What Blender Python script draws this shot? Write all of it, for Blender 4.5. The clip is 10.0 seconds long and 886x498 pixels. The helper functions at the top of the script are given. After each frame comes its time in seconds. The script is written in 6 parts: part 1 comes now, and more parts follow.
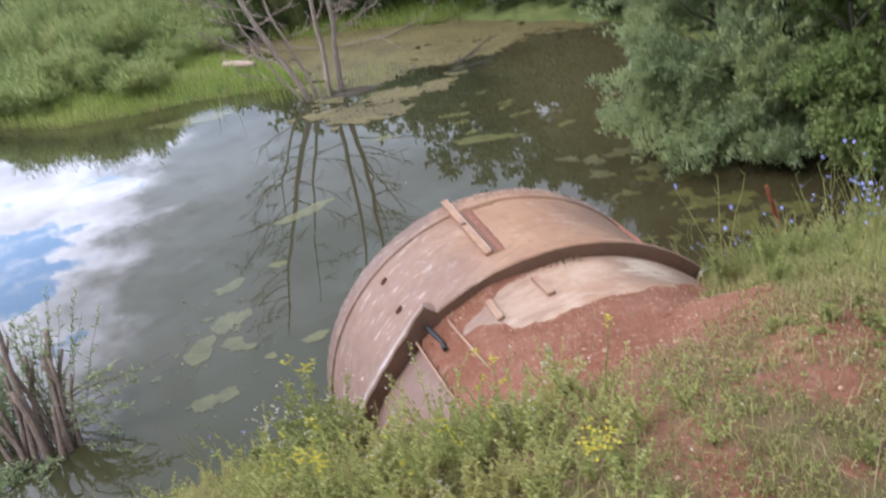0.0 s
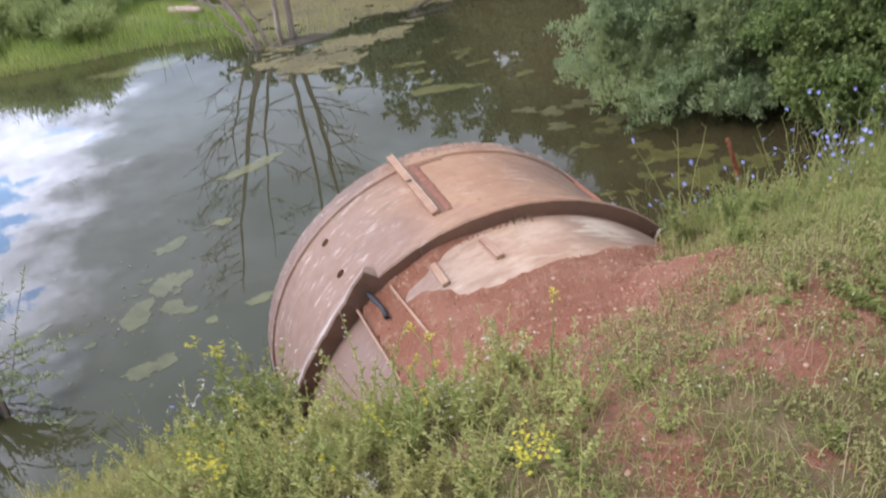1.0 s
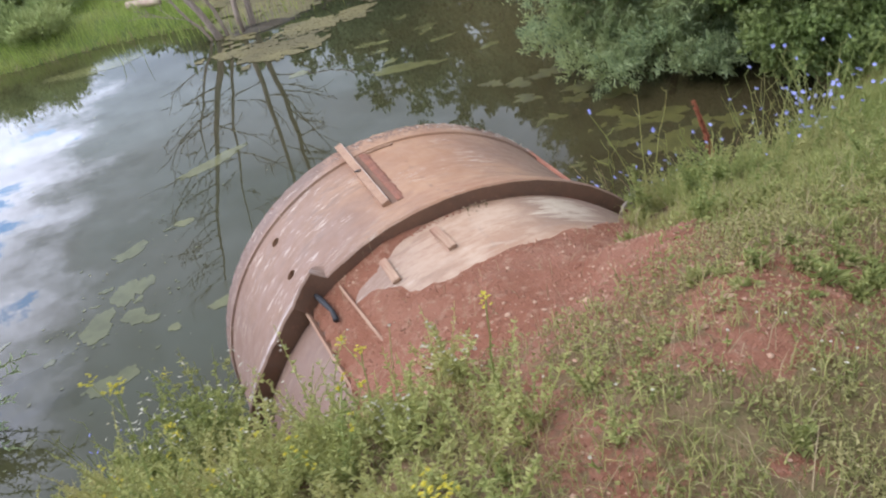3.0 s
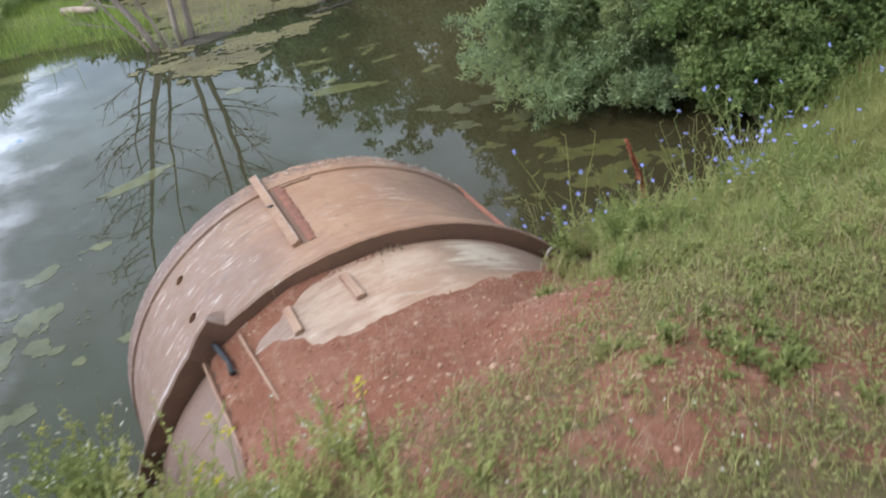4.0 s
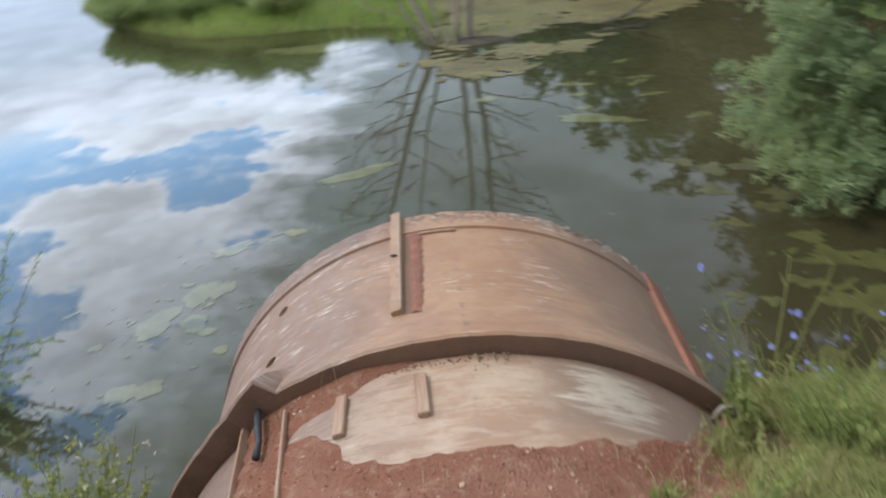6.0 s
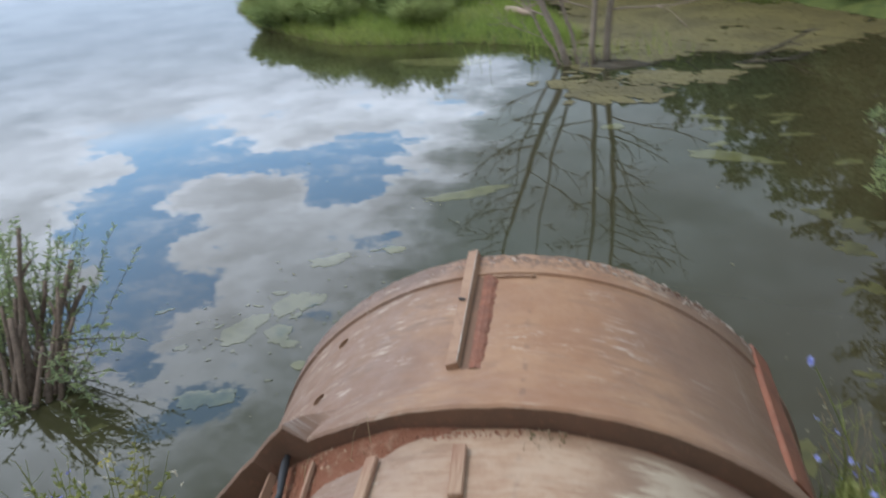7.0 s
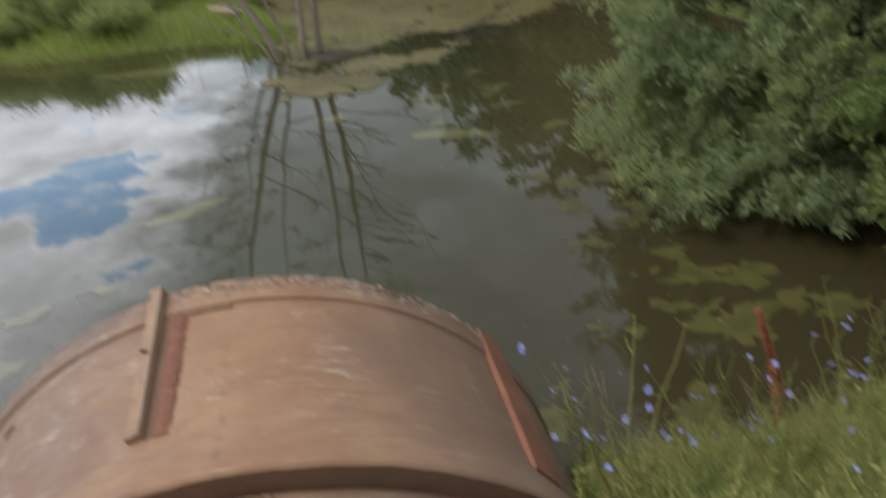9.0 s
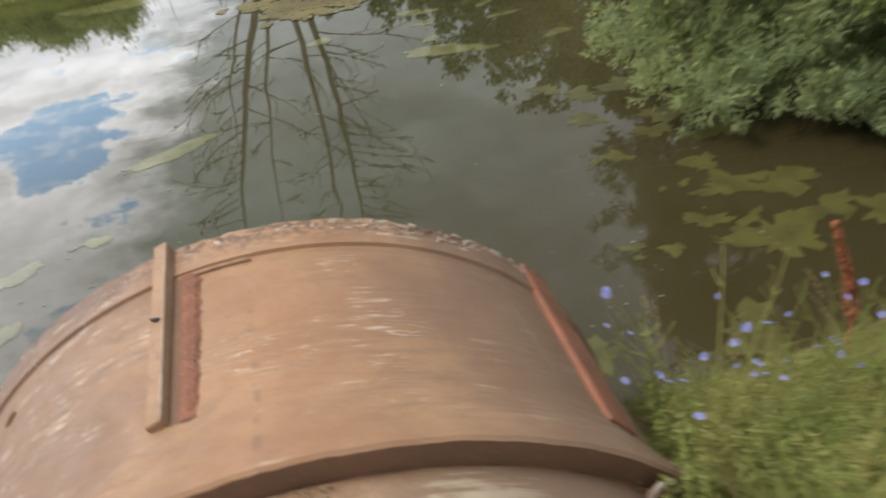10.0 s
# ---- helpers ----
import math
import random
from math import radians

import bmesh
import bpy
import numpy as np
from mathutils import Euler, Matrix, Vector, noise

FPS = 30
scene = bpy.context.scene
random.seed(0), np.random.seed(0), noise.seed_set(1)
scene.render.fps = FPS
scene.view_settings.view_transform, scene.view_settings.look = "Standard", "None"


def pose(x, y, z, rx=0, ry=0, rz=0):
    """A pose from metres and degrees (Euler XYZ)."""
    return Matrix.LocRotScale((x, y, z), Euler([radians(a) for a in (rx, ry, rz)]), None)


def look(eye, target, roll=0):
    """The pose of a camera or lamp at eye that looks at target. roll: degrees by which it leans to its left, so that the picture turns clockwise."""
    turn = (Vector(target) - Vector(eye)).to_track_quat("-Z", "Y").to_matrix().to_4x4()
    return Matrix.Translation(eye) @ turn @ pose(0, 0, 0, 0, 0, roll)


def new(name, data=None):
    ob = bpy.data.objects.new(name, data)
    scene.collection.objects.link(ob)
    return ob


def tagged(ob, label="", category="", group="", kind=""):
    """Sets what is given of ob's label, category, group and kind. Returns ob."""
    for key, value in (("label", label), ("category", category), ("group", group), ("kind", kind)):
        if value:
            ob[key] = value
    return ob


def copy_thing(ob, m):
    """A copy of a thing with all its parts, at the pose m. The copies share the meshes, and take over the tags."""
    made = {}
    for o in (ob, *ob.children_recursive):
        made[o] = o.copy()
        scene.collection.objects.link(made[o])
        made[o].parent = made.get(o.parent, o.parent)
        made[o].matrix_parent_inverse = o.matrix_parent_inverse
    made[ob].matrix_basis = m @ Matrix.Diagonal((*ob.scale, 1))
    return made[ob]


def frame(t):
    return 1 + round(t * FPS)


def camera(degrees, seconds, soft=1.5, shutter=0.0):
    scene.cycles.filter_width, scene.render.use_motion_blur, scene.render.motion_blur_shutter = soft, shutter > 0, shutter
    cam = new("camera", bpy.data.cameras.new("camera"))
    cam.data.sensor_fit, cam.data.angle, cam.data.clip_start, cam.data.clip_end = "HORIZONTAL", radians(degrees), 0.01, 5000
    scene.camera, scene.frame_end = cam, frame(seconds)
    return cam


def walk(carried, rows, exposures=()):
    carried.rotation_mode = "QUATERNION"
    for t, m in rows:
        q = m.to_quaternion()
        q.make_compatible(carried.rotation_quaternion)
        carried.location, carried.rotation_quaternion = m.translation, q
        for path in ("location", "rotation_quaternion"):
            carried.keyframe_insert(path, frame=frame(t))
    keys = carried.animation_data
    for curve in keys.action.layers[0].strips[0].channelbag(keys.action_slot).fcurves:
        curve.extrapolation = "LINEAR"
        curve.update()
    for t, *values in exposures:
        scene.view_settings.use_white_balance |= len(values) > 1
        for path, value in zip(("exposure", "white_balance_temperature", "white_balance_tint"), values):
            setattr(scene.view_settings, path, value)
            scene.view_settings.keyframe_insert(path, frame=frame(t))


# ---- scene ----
# ---- camera ----
cam = camera(58.5, 10.0, soft=2.0, shutter=0.9)
PATH = [
    (0, (0.650, 0.487, 3.638), (0.511, 2.297, 2.797), -10.9),
    (0.5, (0.727, 0.643, 3.590), (0.593, 2.414, 2.672), -12.1),
    (1, (0.752, 0.798, 3.522), (0.685, 2.550, 2.559), -10.3),
    (1.5, (0.812, 0.921, 3.500), (0.679, 2.619, 2.452), -10.7),
    (2, (0.881, 0.963, 3.489), (0.782, 2.716, 2.532), -11.9),
    (2.2, (0.900, 0.965, 3.468), (0.822, 2.722, 2.516), -12.1),
    (3.3, (1.022, 1.103, 3.424), (0.966, 2.815, 2.392), -14.8),
    (3.5, (1.071, 1.143, 3.428), (1.095, 2.867, 2.415), -12.3),
    (4, (1.188, 1.327, 3.394), (1.258, 3.052, 2.385), -11.0),
    (4.5, (1.320, 1.535, 3.354), (1.248, 3.303, 2.422), -12.1),
    (5, (1.468, 1.806, 3.312), (1.124, 3.558, 2.410), -12.6),
    (5.2, (1.526, 1.892, 3.305), (1.205, 3.650, 2.408), -13.1),
    (6.3, (1.787, 2.493, 3.165), (1.099, 4.140, 2.264), -5.1),
    (6.5, (1.812, 2.576, 3.167), (1.031, 4.188, 2.277), -6.4),
    (7, (1.817, 2.763, 3.134), (0.956, 4.362, 2.297), -5.1),
    (7.5, (1.796, 2.908, 3.159), (0.823, 4.474, 2.385), -3.6),
    (8, (1.908, 2.987, 3.205), (0.996, 4.645, 2.557), -4.7),
    (8.5, (1.970, 3.160, 3.065), (1.403, 4.948, 2.370), -8.3),
    (9, (1.963, 3.220, 2.998), (1.663, 4.979, 2.094), -7.3),
    (9.5, (1.850, 3.356, 2.952), (1.644, 5.051, 1.911), -7.2),
    (10, (1.713, 3.567, 2.873), (1.427, 5.227, 1.796), -11.2),
]
EXPOSURE = [(0.0, 0.51, 5760, 19), (2.0, 0.48, 5760, 20), (4.5, 0.35, 5560, 9), (5.0, 0.30, 5640, 9), (6.5, 0.02, 5760, 8), (7.5, -0.29, 5700, 8), (8.0, -0.39, 5780, 12), (8.5, -0.46, 5920, 13), (9.0, -0.28, 6340, 10), (9.5, 0.00, 6600, 11), (10.0, 0.18, 6740, 10)]
walk(cam, [(t, look(eye, target, roll)) for t, eye, target, roll in PATH], EXPOSURE)

# ---- world, sun ----
SUN_ELEV, SUN_AZ = 56.0, -108.0        # degrees; azimuth from +y towards +x


def node(nt, kind, **values):
    n = nt.nodes.new(kind)
    for key, value in values.items():
        if key in n.inputs:
            n.inputs[key].default_value = value
    return n


def math_node(nt, op, a, b=0.0, clamp=False):
    n = nt.nodes.new("ShaderNodeMath")
    n.operation, n.use_clamp = op, clamp
    for slot, value in ((0, a), (1, b)):
        if isinstance(value, (int, float)):
            n.inputs[slot].default_value = value
        else:
            nt.links.new(value, n.inputs[slot])
    return n.outputs[0]


def mix_col(nt, fac, a, b):
    n = nt.nodes.new("ShaderNodeMix")
    n.data_type = "RGBA"
    for slot, value in ((0, fac), (6, a), (7, b)):
        if isinstance(value, (int, float)):
            n.inputs[slot].default_value = value
        elif isinstance(value, (tuple, list)):
            n.inputs[slot].default_value = (*value[:3], 1.0)
        else:
            nt.links.new(value, n.inputs[slot])
    return n.outputs[2]


def ramp(nt, fac, lo, hi, a=0.0, b=1.0):
    n = nt.nodes.new("ShaderNodeMapRange")
    n.interpolation_type = "SMOOTHSTEP"
    nt.links.new(fac, n.inputs[0])
    for slot, value in zip((1, 2, 3, 4), (lo, hi, a, b)):
        n.inputs[slot].default_value = value
    return n.outputs[0]


def noise_tex(nt, vec, scale, detail=4.0, rough=0.55, distort=0.0):
    n = node(nt, "ShaderNodeTexNoise", Scale=scale, Detail=detail, Roughness=rough, Distortion=distort)
    if vec is not None:
        nt.links.new(vec, n.inputs["Vector"])
    return n.outputs[0]


# cloud deck: (x, y, radius, weight) on a plane overhead; a negative weight opens a blue gap
CLOUDS = [
    (-3.05, 2.70, 0.60, -0.9), (-2.50, 2.42, 0.46, -0.9), (-2.12, 2.46, 0.30, -0.7), (-1.88, 2.74, 0.38, -0.9), (-1.68, 2.42, 0.34, -0.9),
    (-2.38, 1.92, 0.42, -0.9), (-2.05, 1.64, 0.34, -0.9), (-1.72, 1.34, 0.34, -0.9), (-1.47, 1.16, 0.22, -0.8), (-1.20, 1.03, 0.18, -0.7), (-1.74, 3.62, 0.28, -0.9),
    (-2.12, 2.10, 0.27, 1.15), (-1.92, 2.20, 0.17, 0.9), (-1.60, 2.22, 0.20, -0.8), (-1.74, 1.30, 0.26, -0.6), (-1.86, 1.72, 0.16, 0.5), (-1.42, 1.27, 0.18, 0.6), (-2.10, 2.78, 0.22, 0.6), (-3.40, 2.25, 0.50, 0.6), (-2.60, 1.62, 0.30, 0.6), (-1.36, 2.25, 0.30, 0.5),
    (-0.10, 2.90, 0.50, 0.6), (-0.55, 3.00, 0.40, 0.5), (-0.48, 2.41, 0.45, 0.6), (-0.13, 1.96, 0.40, 0.5),
]


def build_world():
    world = bpy.data.worlds.new("sky")
    scene.world = world
    world.use_nodes = True
    nt = world.node_tree
    nt.nodes.clear()
    out, bg = nt.nodes.new("ShaderNodeOutputWorld"), nt.nodes.new("ShaderNodeBackground")
    nt.links.new(bg.outputs[0], out.inputs[0])
    sky = nt.nodes.new("ShaderNodeTexSky")
    sky.sky_type, sky.sun_disc = "NISHITA", False
    sky.sun_elevation, sky.sun_rotation = radians(SUN_ELEV), radians(SUN_AZ)
    coord = nt.nodes.new("ShaderNodeTexCoord")
    sep = nt.nodes.new("ShaderNodeSeparateXYZ")
    nt.links.new(coord.outputs["Generated"], sep.inputs[0])
    z = math_node(nt, "MAXIMUM", sep.outputs[2], 0.04)
    com = nt.nodes.new("ShaderNodeCombineXYZ")
    nt.links.new(math_node(nt, "DIVIDE", sep.outputs[0], z), com.inputs[0])
    nt.links.new(math_node(nt, "DIVIDE", sep.outputs[1], z), com.inputs[1])
    deck = com.outputs[0]
    warp = node(nt, "ShaderNodeTexNoise", Scale=3.8, Detail=9.0, Roughness=0.70)
    nt.links.new(deck, warp.inputs["Vector"])
    shift = nt.nodes.new("ShaderNodeVectorMath")
    shift.operation = "MULTIPLY_ADD"
    nt.links.new(warp.outputs[1], shift.inputs[0])
    shift.inputs[1].default_value, shift.inputs[2].default_value = (0.44, 0.44, 0.0), (-0.22, -0.22, 0.0)
    moved = nt.nodes.new("ShaderNodeVectorMath")
    nt.links.new(deck, moved.inputs[0])
    nt.links.new(shift.outputs[0], moved.inputs[1])
    cover = math_node(nt, "ADD", math_node(nt, "MULTIPLY", noise_tex(nt, deck, 3.0, 9.0, 0.66), 1.6), -0.07)
    cover = math_node(nt, "ADD", cover, math_node(nt, "MULTIPLY", math_node(nt, "SUBTRACT", noise_tex(nt, moved.outputs[0], 6.5, 7.0, 0.6), 0.5), 1.5))
    for x, y, size, weight in CLOUDS:
        gap = nt.nodes.new("ShaderNodeVectorMath")
        gap.operation = "DISTANCE"
        nt.links.new(moved.outputs[0], gap.inputs[0])
        gap.inputs[1].default_value = (x, y, 0.0)
        cover = math_node(nt, "ADD", cover, ramp(nt, gap.outputs["Value"], 0.0, size, weight, 0.0))
    mask = ramp(nt, cover, 0.36, 0.50)
    mask = math_node(nt, "MAXIMUM", mask, math_node(nt, "MULTIPLY", ramp(nt, noise_tex(nt, moved.outputs[0], 5.5, 8.0, 0.7), 0.46, 0.68), 0.6))
    # the deck is bright and broken on the lake side, grey and closed towards +x
    part_x = nt.nodes.new("ShaderNodeSeparateXYZ")
    nt.links.new(moved.outputs[0], part_x.inputs[0])
    lean = math_node(nt, "ADD", part_x.outputs[0], math_node(nt, "MULTIPLY", math_node(nt, "SUBTRACT", part_x.outputs[1], 1.6), 0.25))
    closed = math_node(nt, "ADD", lean, math_node(nt, "MULTIPLY", math_node(nt, "SUBTRACT", noise_tex(nt, deck, 2.3, 8.0, 0.62), 0.5), 1.3))
    shade = ramp(nt, closed, -1.34, -0.92)
    # unseen deck behind the camera greyed as well, to dim the light from there
    shade = math_node(nt, "MAXIMUM", shade, ramp(nt, math_node(nt, "ADD", part_x.outputs[1], noise_tex(nt, deck, 0.8, 3.0)), 0.9, -0.6))
    mask = math_node(nt, "MAXIMUM", mask, math_node(nt, "MAXIMUM", ramp(nt, shade, 0.15, 0.45), ramp(nt, sep.outputs[2], 0.27, 0.21)))
    billow = ramp(nt, noise_tex(nt, moved.outputs[0], 1.9, 6.0, 0.55), 0.34, 0.64, 0.78, 1.12)
    # hazy band above the horizon, with a bright bank of cloud standing at its foot
    bank = ramp(nt, math_node(nt, "ADD", sep.outputs[2], math_node(nt, "MULTIPLY", noise_tex(nt, coord.outputs["Generated"], 16.0, 4.0), 0.03)), 0.098, 0.082)
    low = math_node(nt, "MAXIMUM", ramp(nt, sep.outputs[2], 0.10, 0.28, 0.36, 1.0), math_node(nt, "MULTIPLY", bank, 0.60))
    tone = nt.nodes.new("ShaderNodeVectorMath")
    tone.operation = "SCALE"
    nt.links.new(mix_col(nt, shade, CLOUD_LIT, CLOUD_GREY), tone.inputs[0])
    core = ramp(nt, cover, 0.46, 1.20, 1.16, 0.88)
    nt.links.new(math_node(nt, "MULTIPLY", math_node(nt, "MULTIPLY", billow, core), low), tone.inputs["Scale"])
    cloud = mix_col(nt, math_node(nt, "MULTIPLY", ramp(nt, sep.outputs[2], 0.30, 0.12, 0.0, 0.6), math_node(nt, "SUBTRACT", 1.0, bank)), tone.outputs[0], (8.5, 10.2, 12.5))
    blue = nt.nodes.new("ShaderNodeVectorMath")
    blue.operation = "MULTIPLY"
    nt.links.new(sky.outputs[0], blue.inputs[0])
    blue.inputs[1].default_value = (4.3, 4.7, 4.6)
    nt.links.new(mix_col(nt, mask, blue.outputs[0], cloud), bg.inputs[0])
    bg.inputs[1].default_value = 0.11


CLOUD_LIT, CLOUD_GREY = (25.8, 26.0, 27.4), (7.2, 7.8, 7.9)
build_world()
sun = new("sun", bpy.data.lights.new("sun", "SUN"))
sun.data.energy, sun.data.angle, sun.data.color = 2.0, radians(14), (1.0, 0.95, 0.88)
a, e = radians(SUN_AZ), radians(SUN_ELEV)
sun.matrix_world = look((20 * math.sin(a) * math.cos(e), 20 * math.cos(a) * math.cos(e), 20 * math.sin(e)), (0, 0, 0))


# ---- materials ----
def material(name):
    m = bpy.data.materials.new(name)
    m.use_nodes = True
    nt = m.node_tree
    return m, nt, nt.nodes["Principled BSDF"], nt.nodes.new("ShaderNodeTexCoord")


def bump(nt, bsdf, height, strength, distance=0.01):
    n = node(nt, "ShaderNodeBump", Strength=strength, Distance=distance)
    nt.links.new(height, n.inputs["Height"])
    nt.links.new(n.outputs[0], bsdf.inputs["Normal"])


def mat_pipe():
    m, nt, b, tc = material("weathered_pipe")
    uv = nt.nodes.new("ShaderNodeUVMap")
    uv.uv_map = "skin"
    st = nt.nodes.new("ShaderNodeMapping")
    st.inputs["Scale"].default_value = (1.9, 8.0, 1.0)
    nt.links.new(uv.outputs[0], st.inputs[0])
    streak = noise_tex(nt, st.outputs[0], 2.2, 8.0, 0.72, 0.9)
    big = noise_tex(nt, tc.outputs["Object"], 2.1, 6.0, 0.68)
    fine = noise_tex(nt, tc.outputs["Object"], 60.0, 4.0, 0.6)
    mid = noise_tex(nt, tc.outputs["Object"], 9.0, 5.0, 0.65)
    sep_u = nt.nodes.new("ShaderNodeSeparateXYZ")
    nt.links.new(uv.outputs[0], sep_u.inputs[0])
    col = mix_col(nt, ramp(nt, big, 0.35, 0.65), (0.355, 0.207, 0.120), (0.285, 0.150, 0.085))
    col = mix_col(nt, math_node(nt, "MULTIPLY", math_node(nt, "MULTIPLY", ramp(nt, streak, 0.50, 0.62), ramp(nt, big, 0.68, 0.42)), math_node(nt, "ADD", 0.35, ramp(nt, sep_u.outputs[0], 0.0, -0.5, 0.0, 0.5))), col, (0.20, 0.125, 0.088))
    pale = math_node(nt, "MULTIPLY", math_node(nt, "MULTIPLY", ramp(nt, streak, 0.46, 0.36), ramp(nt, noise_tex(nt, uv.outputs[0], 3.1, 3.0, 0.5), 0.48, 0.66)), ramp(nt, mid, 0.36, 0.6))
    col = mix_col(nt, math_node(nt, "MULTIPLY", pale, 0.7), col, (0.52, 0.41, 0.31))
    col = mix_col(nt, math_node(nt, "MULTIPLY", ramp(nt, mid, 0.60, 0.80), 0.5), col, (0.27, 0.11, 0.065))
    sepuv = nt.nodes.new("ShaderNodeSeparateXYZ")
    nt.links.new(uv.outputs[0], sepuv.inputs[0])
    # a dotted joint line along the crown, and drips of silt across it
    off = math_node(nt, "ABSOLUTE", math_node(nt, "SUBTRACT", math_node(nt, "ADD", sepuv.outputs[0], math_node(nt, "MULTIPLY", mid, 0.02)), 0.075))
    seam = math_node(nt, "MULTIPLY", ramp(nt, off, 0.016, 0.004), ramp(nt, noise_tex(nt, uv.outputs[0], 13.0, 3.0), 0.47, 0.62))
    col = mix_col(nt, math_node(nt, "MULTIPLY", seam, 0.45), col, (0.15, 0.09, 0.065))
    fm = nt.nodes.new("ShaderNodeMapping")
    fm.inputs["Scale"].default_value, fm.inputs["Rotation"].default_value = (3.6, 17.0, 1.0), (0.0, 0.0, 0.35)
    nt.links.new(uv.outputs[0], fm.inputs[0])
    flake_noise = noise_tex(nt, fm.outputs[0], 1.6, 6.0, 0.7)
    # crust along the rim, and a pale scuffed place on the near length
    crust = math_node(nt, "MULTIPLY", ramp(nt, sepuv.outputs[1], 0.37, 0.50), ramp(nt, noise_tex(nt, tc.outputs["Object"], 34.0, 4.0, 0.7), 0.44, 0.56))
    col = mix_col(nt, math_node(nt, "MULTIPLY", crust, 0.85), col, (0.115, 0.072, 0.053))
    spot = nt.nodes.new("ShaderNodeVectorMath")
    spot.operation = "DISTANCE"
    nt.links.new(uv.outputs[0], spot.inputs[0])
    spot.inputs[1].default_value = (0.60, -0.90, 0.0)
    # thin pale scratches
    ss = nt.nodes.new("ShaderNodeMapping")
    ss.inputs["Scale"].default_value, ss.inputs["Rotation"].default_value = (0.9, 9.0, 1.0), (0.0, 0.0, 0.12)
    nt.links.new(uv.outputs[0], ss.inputs[0])
    line = math_node(nt, "ABSOLUTE", math_node(nt, "SUBTRACT", noise_tex(nt, ss.outputs[0], 2.6, 3.0, 0.5, 0.5), 0.52))
    scratch = math_node(nt, "MULTIPLY", ramp(nt, line, 0.016, 0.002), ramp(nt, noise_tex(nt, uv.outputs[0], 2.7, 4.0, 0.6), 0.52, 0.68))
    col = mix_col(nt, math_node(nt, "MULTIPLY", scratch, 0.75), col, (0.60, 0.50, 0.41))
    # one long scratch beside the rust bar, and dark crust along the low side of the rim
    cross = math_node(nt, "ABSOLUTE", math_node(nt, "SUBTRACT", math_node(nt, "ADD", sepuv.outputs[0], math_node(nt, "MULTIPLY", sepuv.outputs[1], 0.087)), 1.062))
    gouge = math_node(nt, "MULTIPLY", math_node(nt, "MULTIPLY", ramp(nt, cross, 0.006, 0.002), ramp(nt, math_node(nt, "ABSOLUTE", math_node(nt, "SUBTRACT", sepuv.outputs[1], 0.03)), 0.26, 0.20)), ramp(nt, mid, 0.38, 0.50))
    col = mix_col(nt, math_node(nt, "MULTIPLY", gouge, 0.8), col, (0.56, 0.44, 0.34))
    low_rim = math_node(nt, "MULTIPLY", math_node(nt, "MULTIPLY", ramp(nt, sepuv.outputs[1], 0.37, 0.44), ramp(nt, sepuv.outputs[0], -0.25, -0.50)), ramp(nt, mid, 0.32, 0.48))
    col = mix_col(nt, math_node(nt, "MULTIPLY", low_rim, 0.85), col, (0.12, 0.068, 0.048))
    # dry pale dust on the near length
    dust = math_node(nt, "MULTIPLY", ramp(nt, sepuv.outputs[1], -0.69, -0.74), ramp(nt, math_node(nt, "ADD", math_node(nt, "MULTIPLY", streak, 0.6), math_node(nt, "MULTIPLY", big, 0.4)), 0.42, 0.56, 0.75, 0.25))
    dust = math_node(nt, "MULTIPLY", dust, ramp(nt, math_node(nt, "ADD", sepuv.outputs[0], math_node(nt, "MULTIPLY", mid, 0.2)), -0.72, -0.55))
    dust = math_node(nt, "MULTIPLY", dust, ramp(nt, math_node(nt, "ADD", sepuv.outputs[0], math_node(nt, "MULTIPLY", big, 0.5)), 0.42, 0.80, 1.0, 0.35))
    col = mix_col(nt, dust, col, (0.45, 0.335, 0.245))
    # grey wash near the joint, with the pale scuffed place and brushed arcs in it
    arcs = nt.nodes.new("ShaderNodeMapping")
    arcs.inputs["Scale"].default_value = (1.3, 20.0, 1.0)
    nt.links.new(uv.outputs[0], arcs.inputs[0])
    brush = noise_tex(nt, arcs.outputs[0], 1.7, 5.0, 0.65, 0.5)
    near = ramp(nt, sepuv.outputs[1], -0.69, -0.73)
    wash = math_node(nt, "MULTIPLY", math_node(nt, "MULTIPLY", near, ramp(nt, math_node(nt, "ADD", sepuv.outputs[0], math_node(nt, "MULTIPLY", big, 0.7)), 0.50, 0.85)), ramp(nt, math_node(nt, "ADD", sepuv.outputs[1], math_node(nt, "MULTIPLY", brush, 0.35)), -1.08, -0.82))
    col = mix_col(nt, math_node(nt, "MULTIPLY", wash, 0.7), col, (0.22, 0.152, 0.11))
    patchy = math_node(nt, "MULTIPLY", math_node(nt, "MULTIPLY", near, ramp(nt, brush, 0.54, 0.66)), ramp(nt, mid, 0.40, 0.60))
    col = mix_col(nt, math_node(nt, "MULTIPLY", patchy, 0.55), col, (0.27, 0.19, 0.135))
    scuff = math_node(nt, "MULTIPLY", math_node(nt, "MULTIPLY", near, ramp(nt, math_node(nt, "ADD", spot.outputs["Value"], math_node(nt, "MULTIPLY", brush, 0.55)), 0.47, 0.39)), ramp(nt, flake_noise, 0.36, 0.48))
    col = mix_col(nt, math_node(nt, "MULTIPLY", scuff, 0.85), col, (0.56, 0.47, 0.35))
    # brushed dark arcs and white scuffs on the socket's other flank
    far_side = math_node(nt, "MULTIPLY", ramp(nt, sepuv.outputs[1], -0.62, -0.50), ramp(nt, sepuv.outputs[0], 0.12, 0.5))
    col = mix_col(nt, math_node(nt, "MULTIPLY", math_node(nt, "MULTIPLY", far_side, ramp(nt, brush, 0.50, 0.66)), 0.55), col, (0.21, 0.125, 0.085))
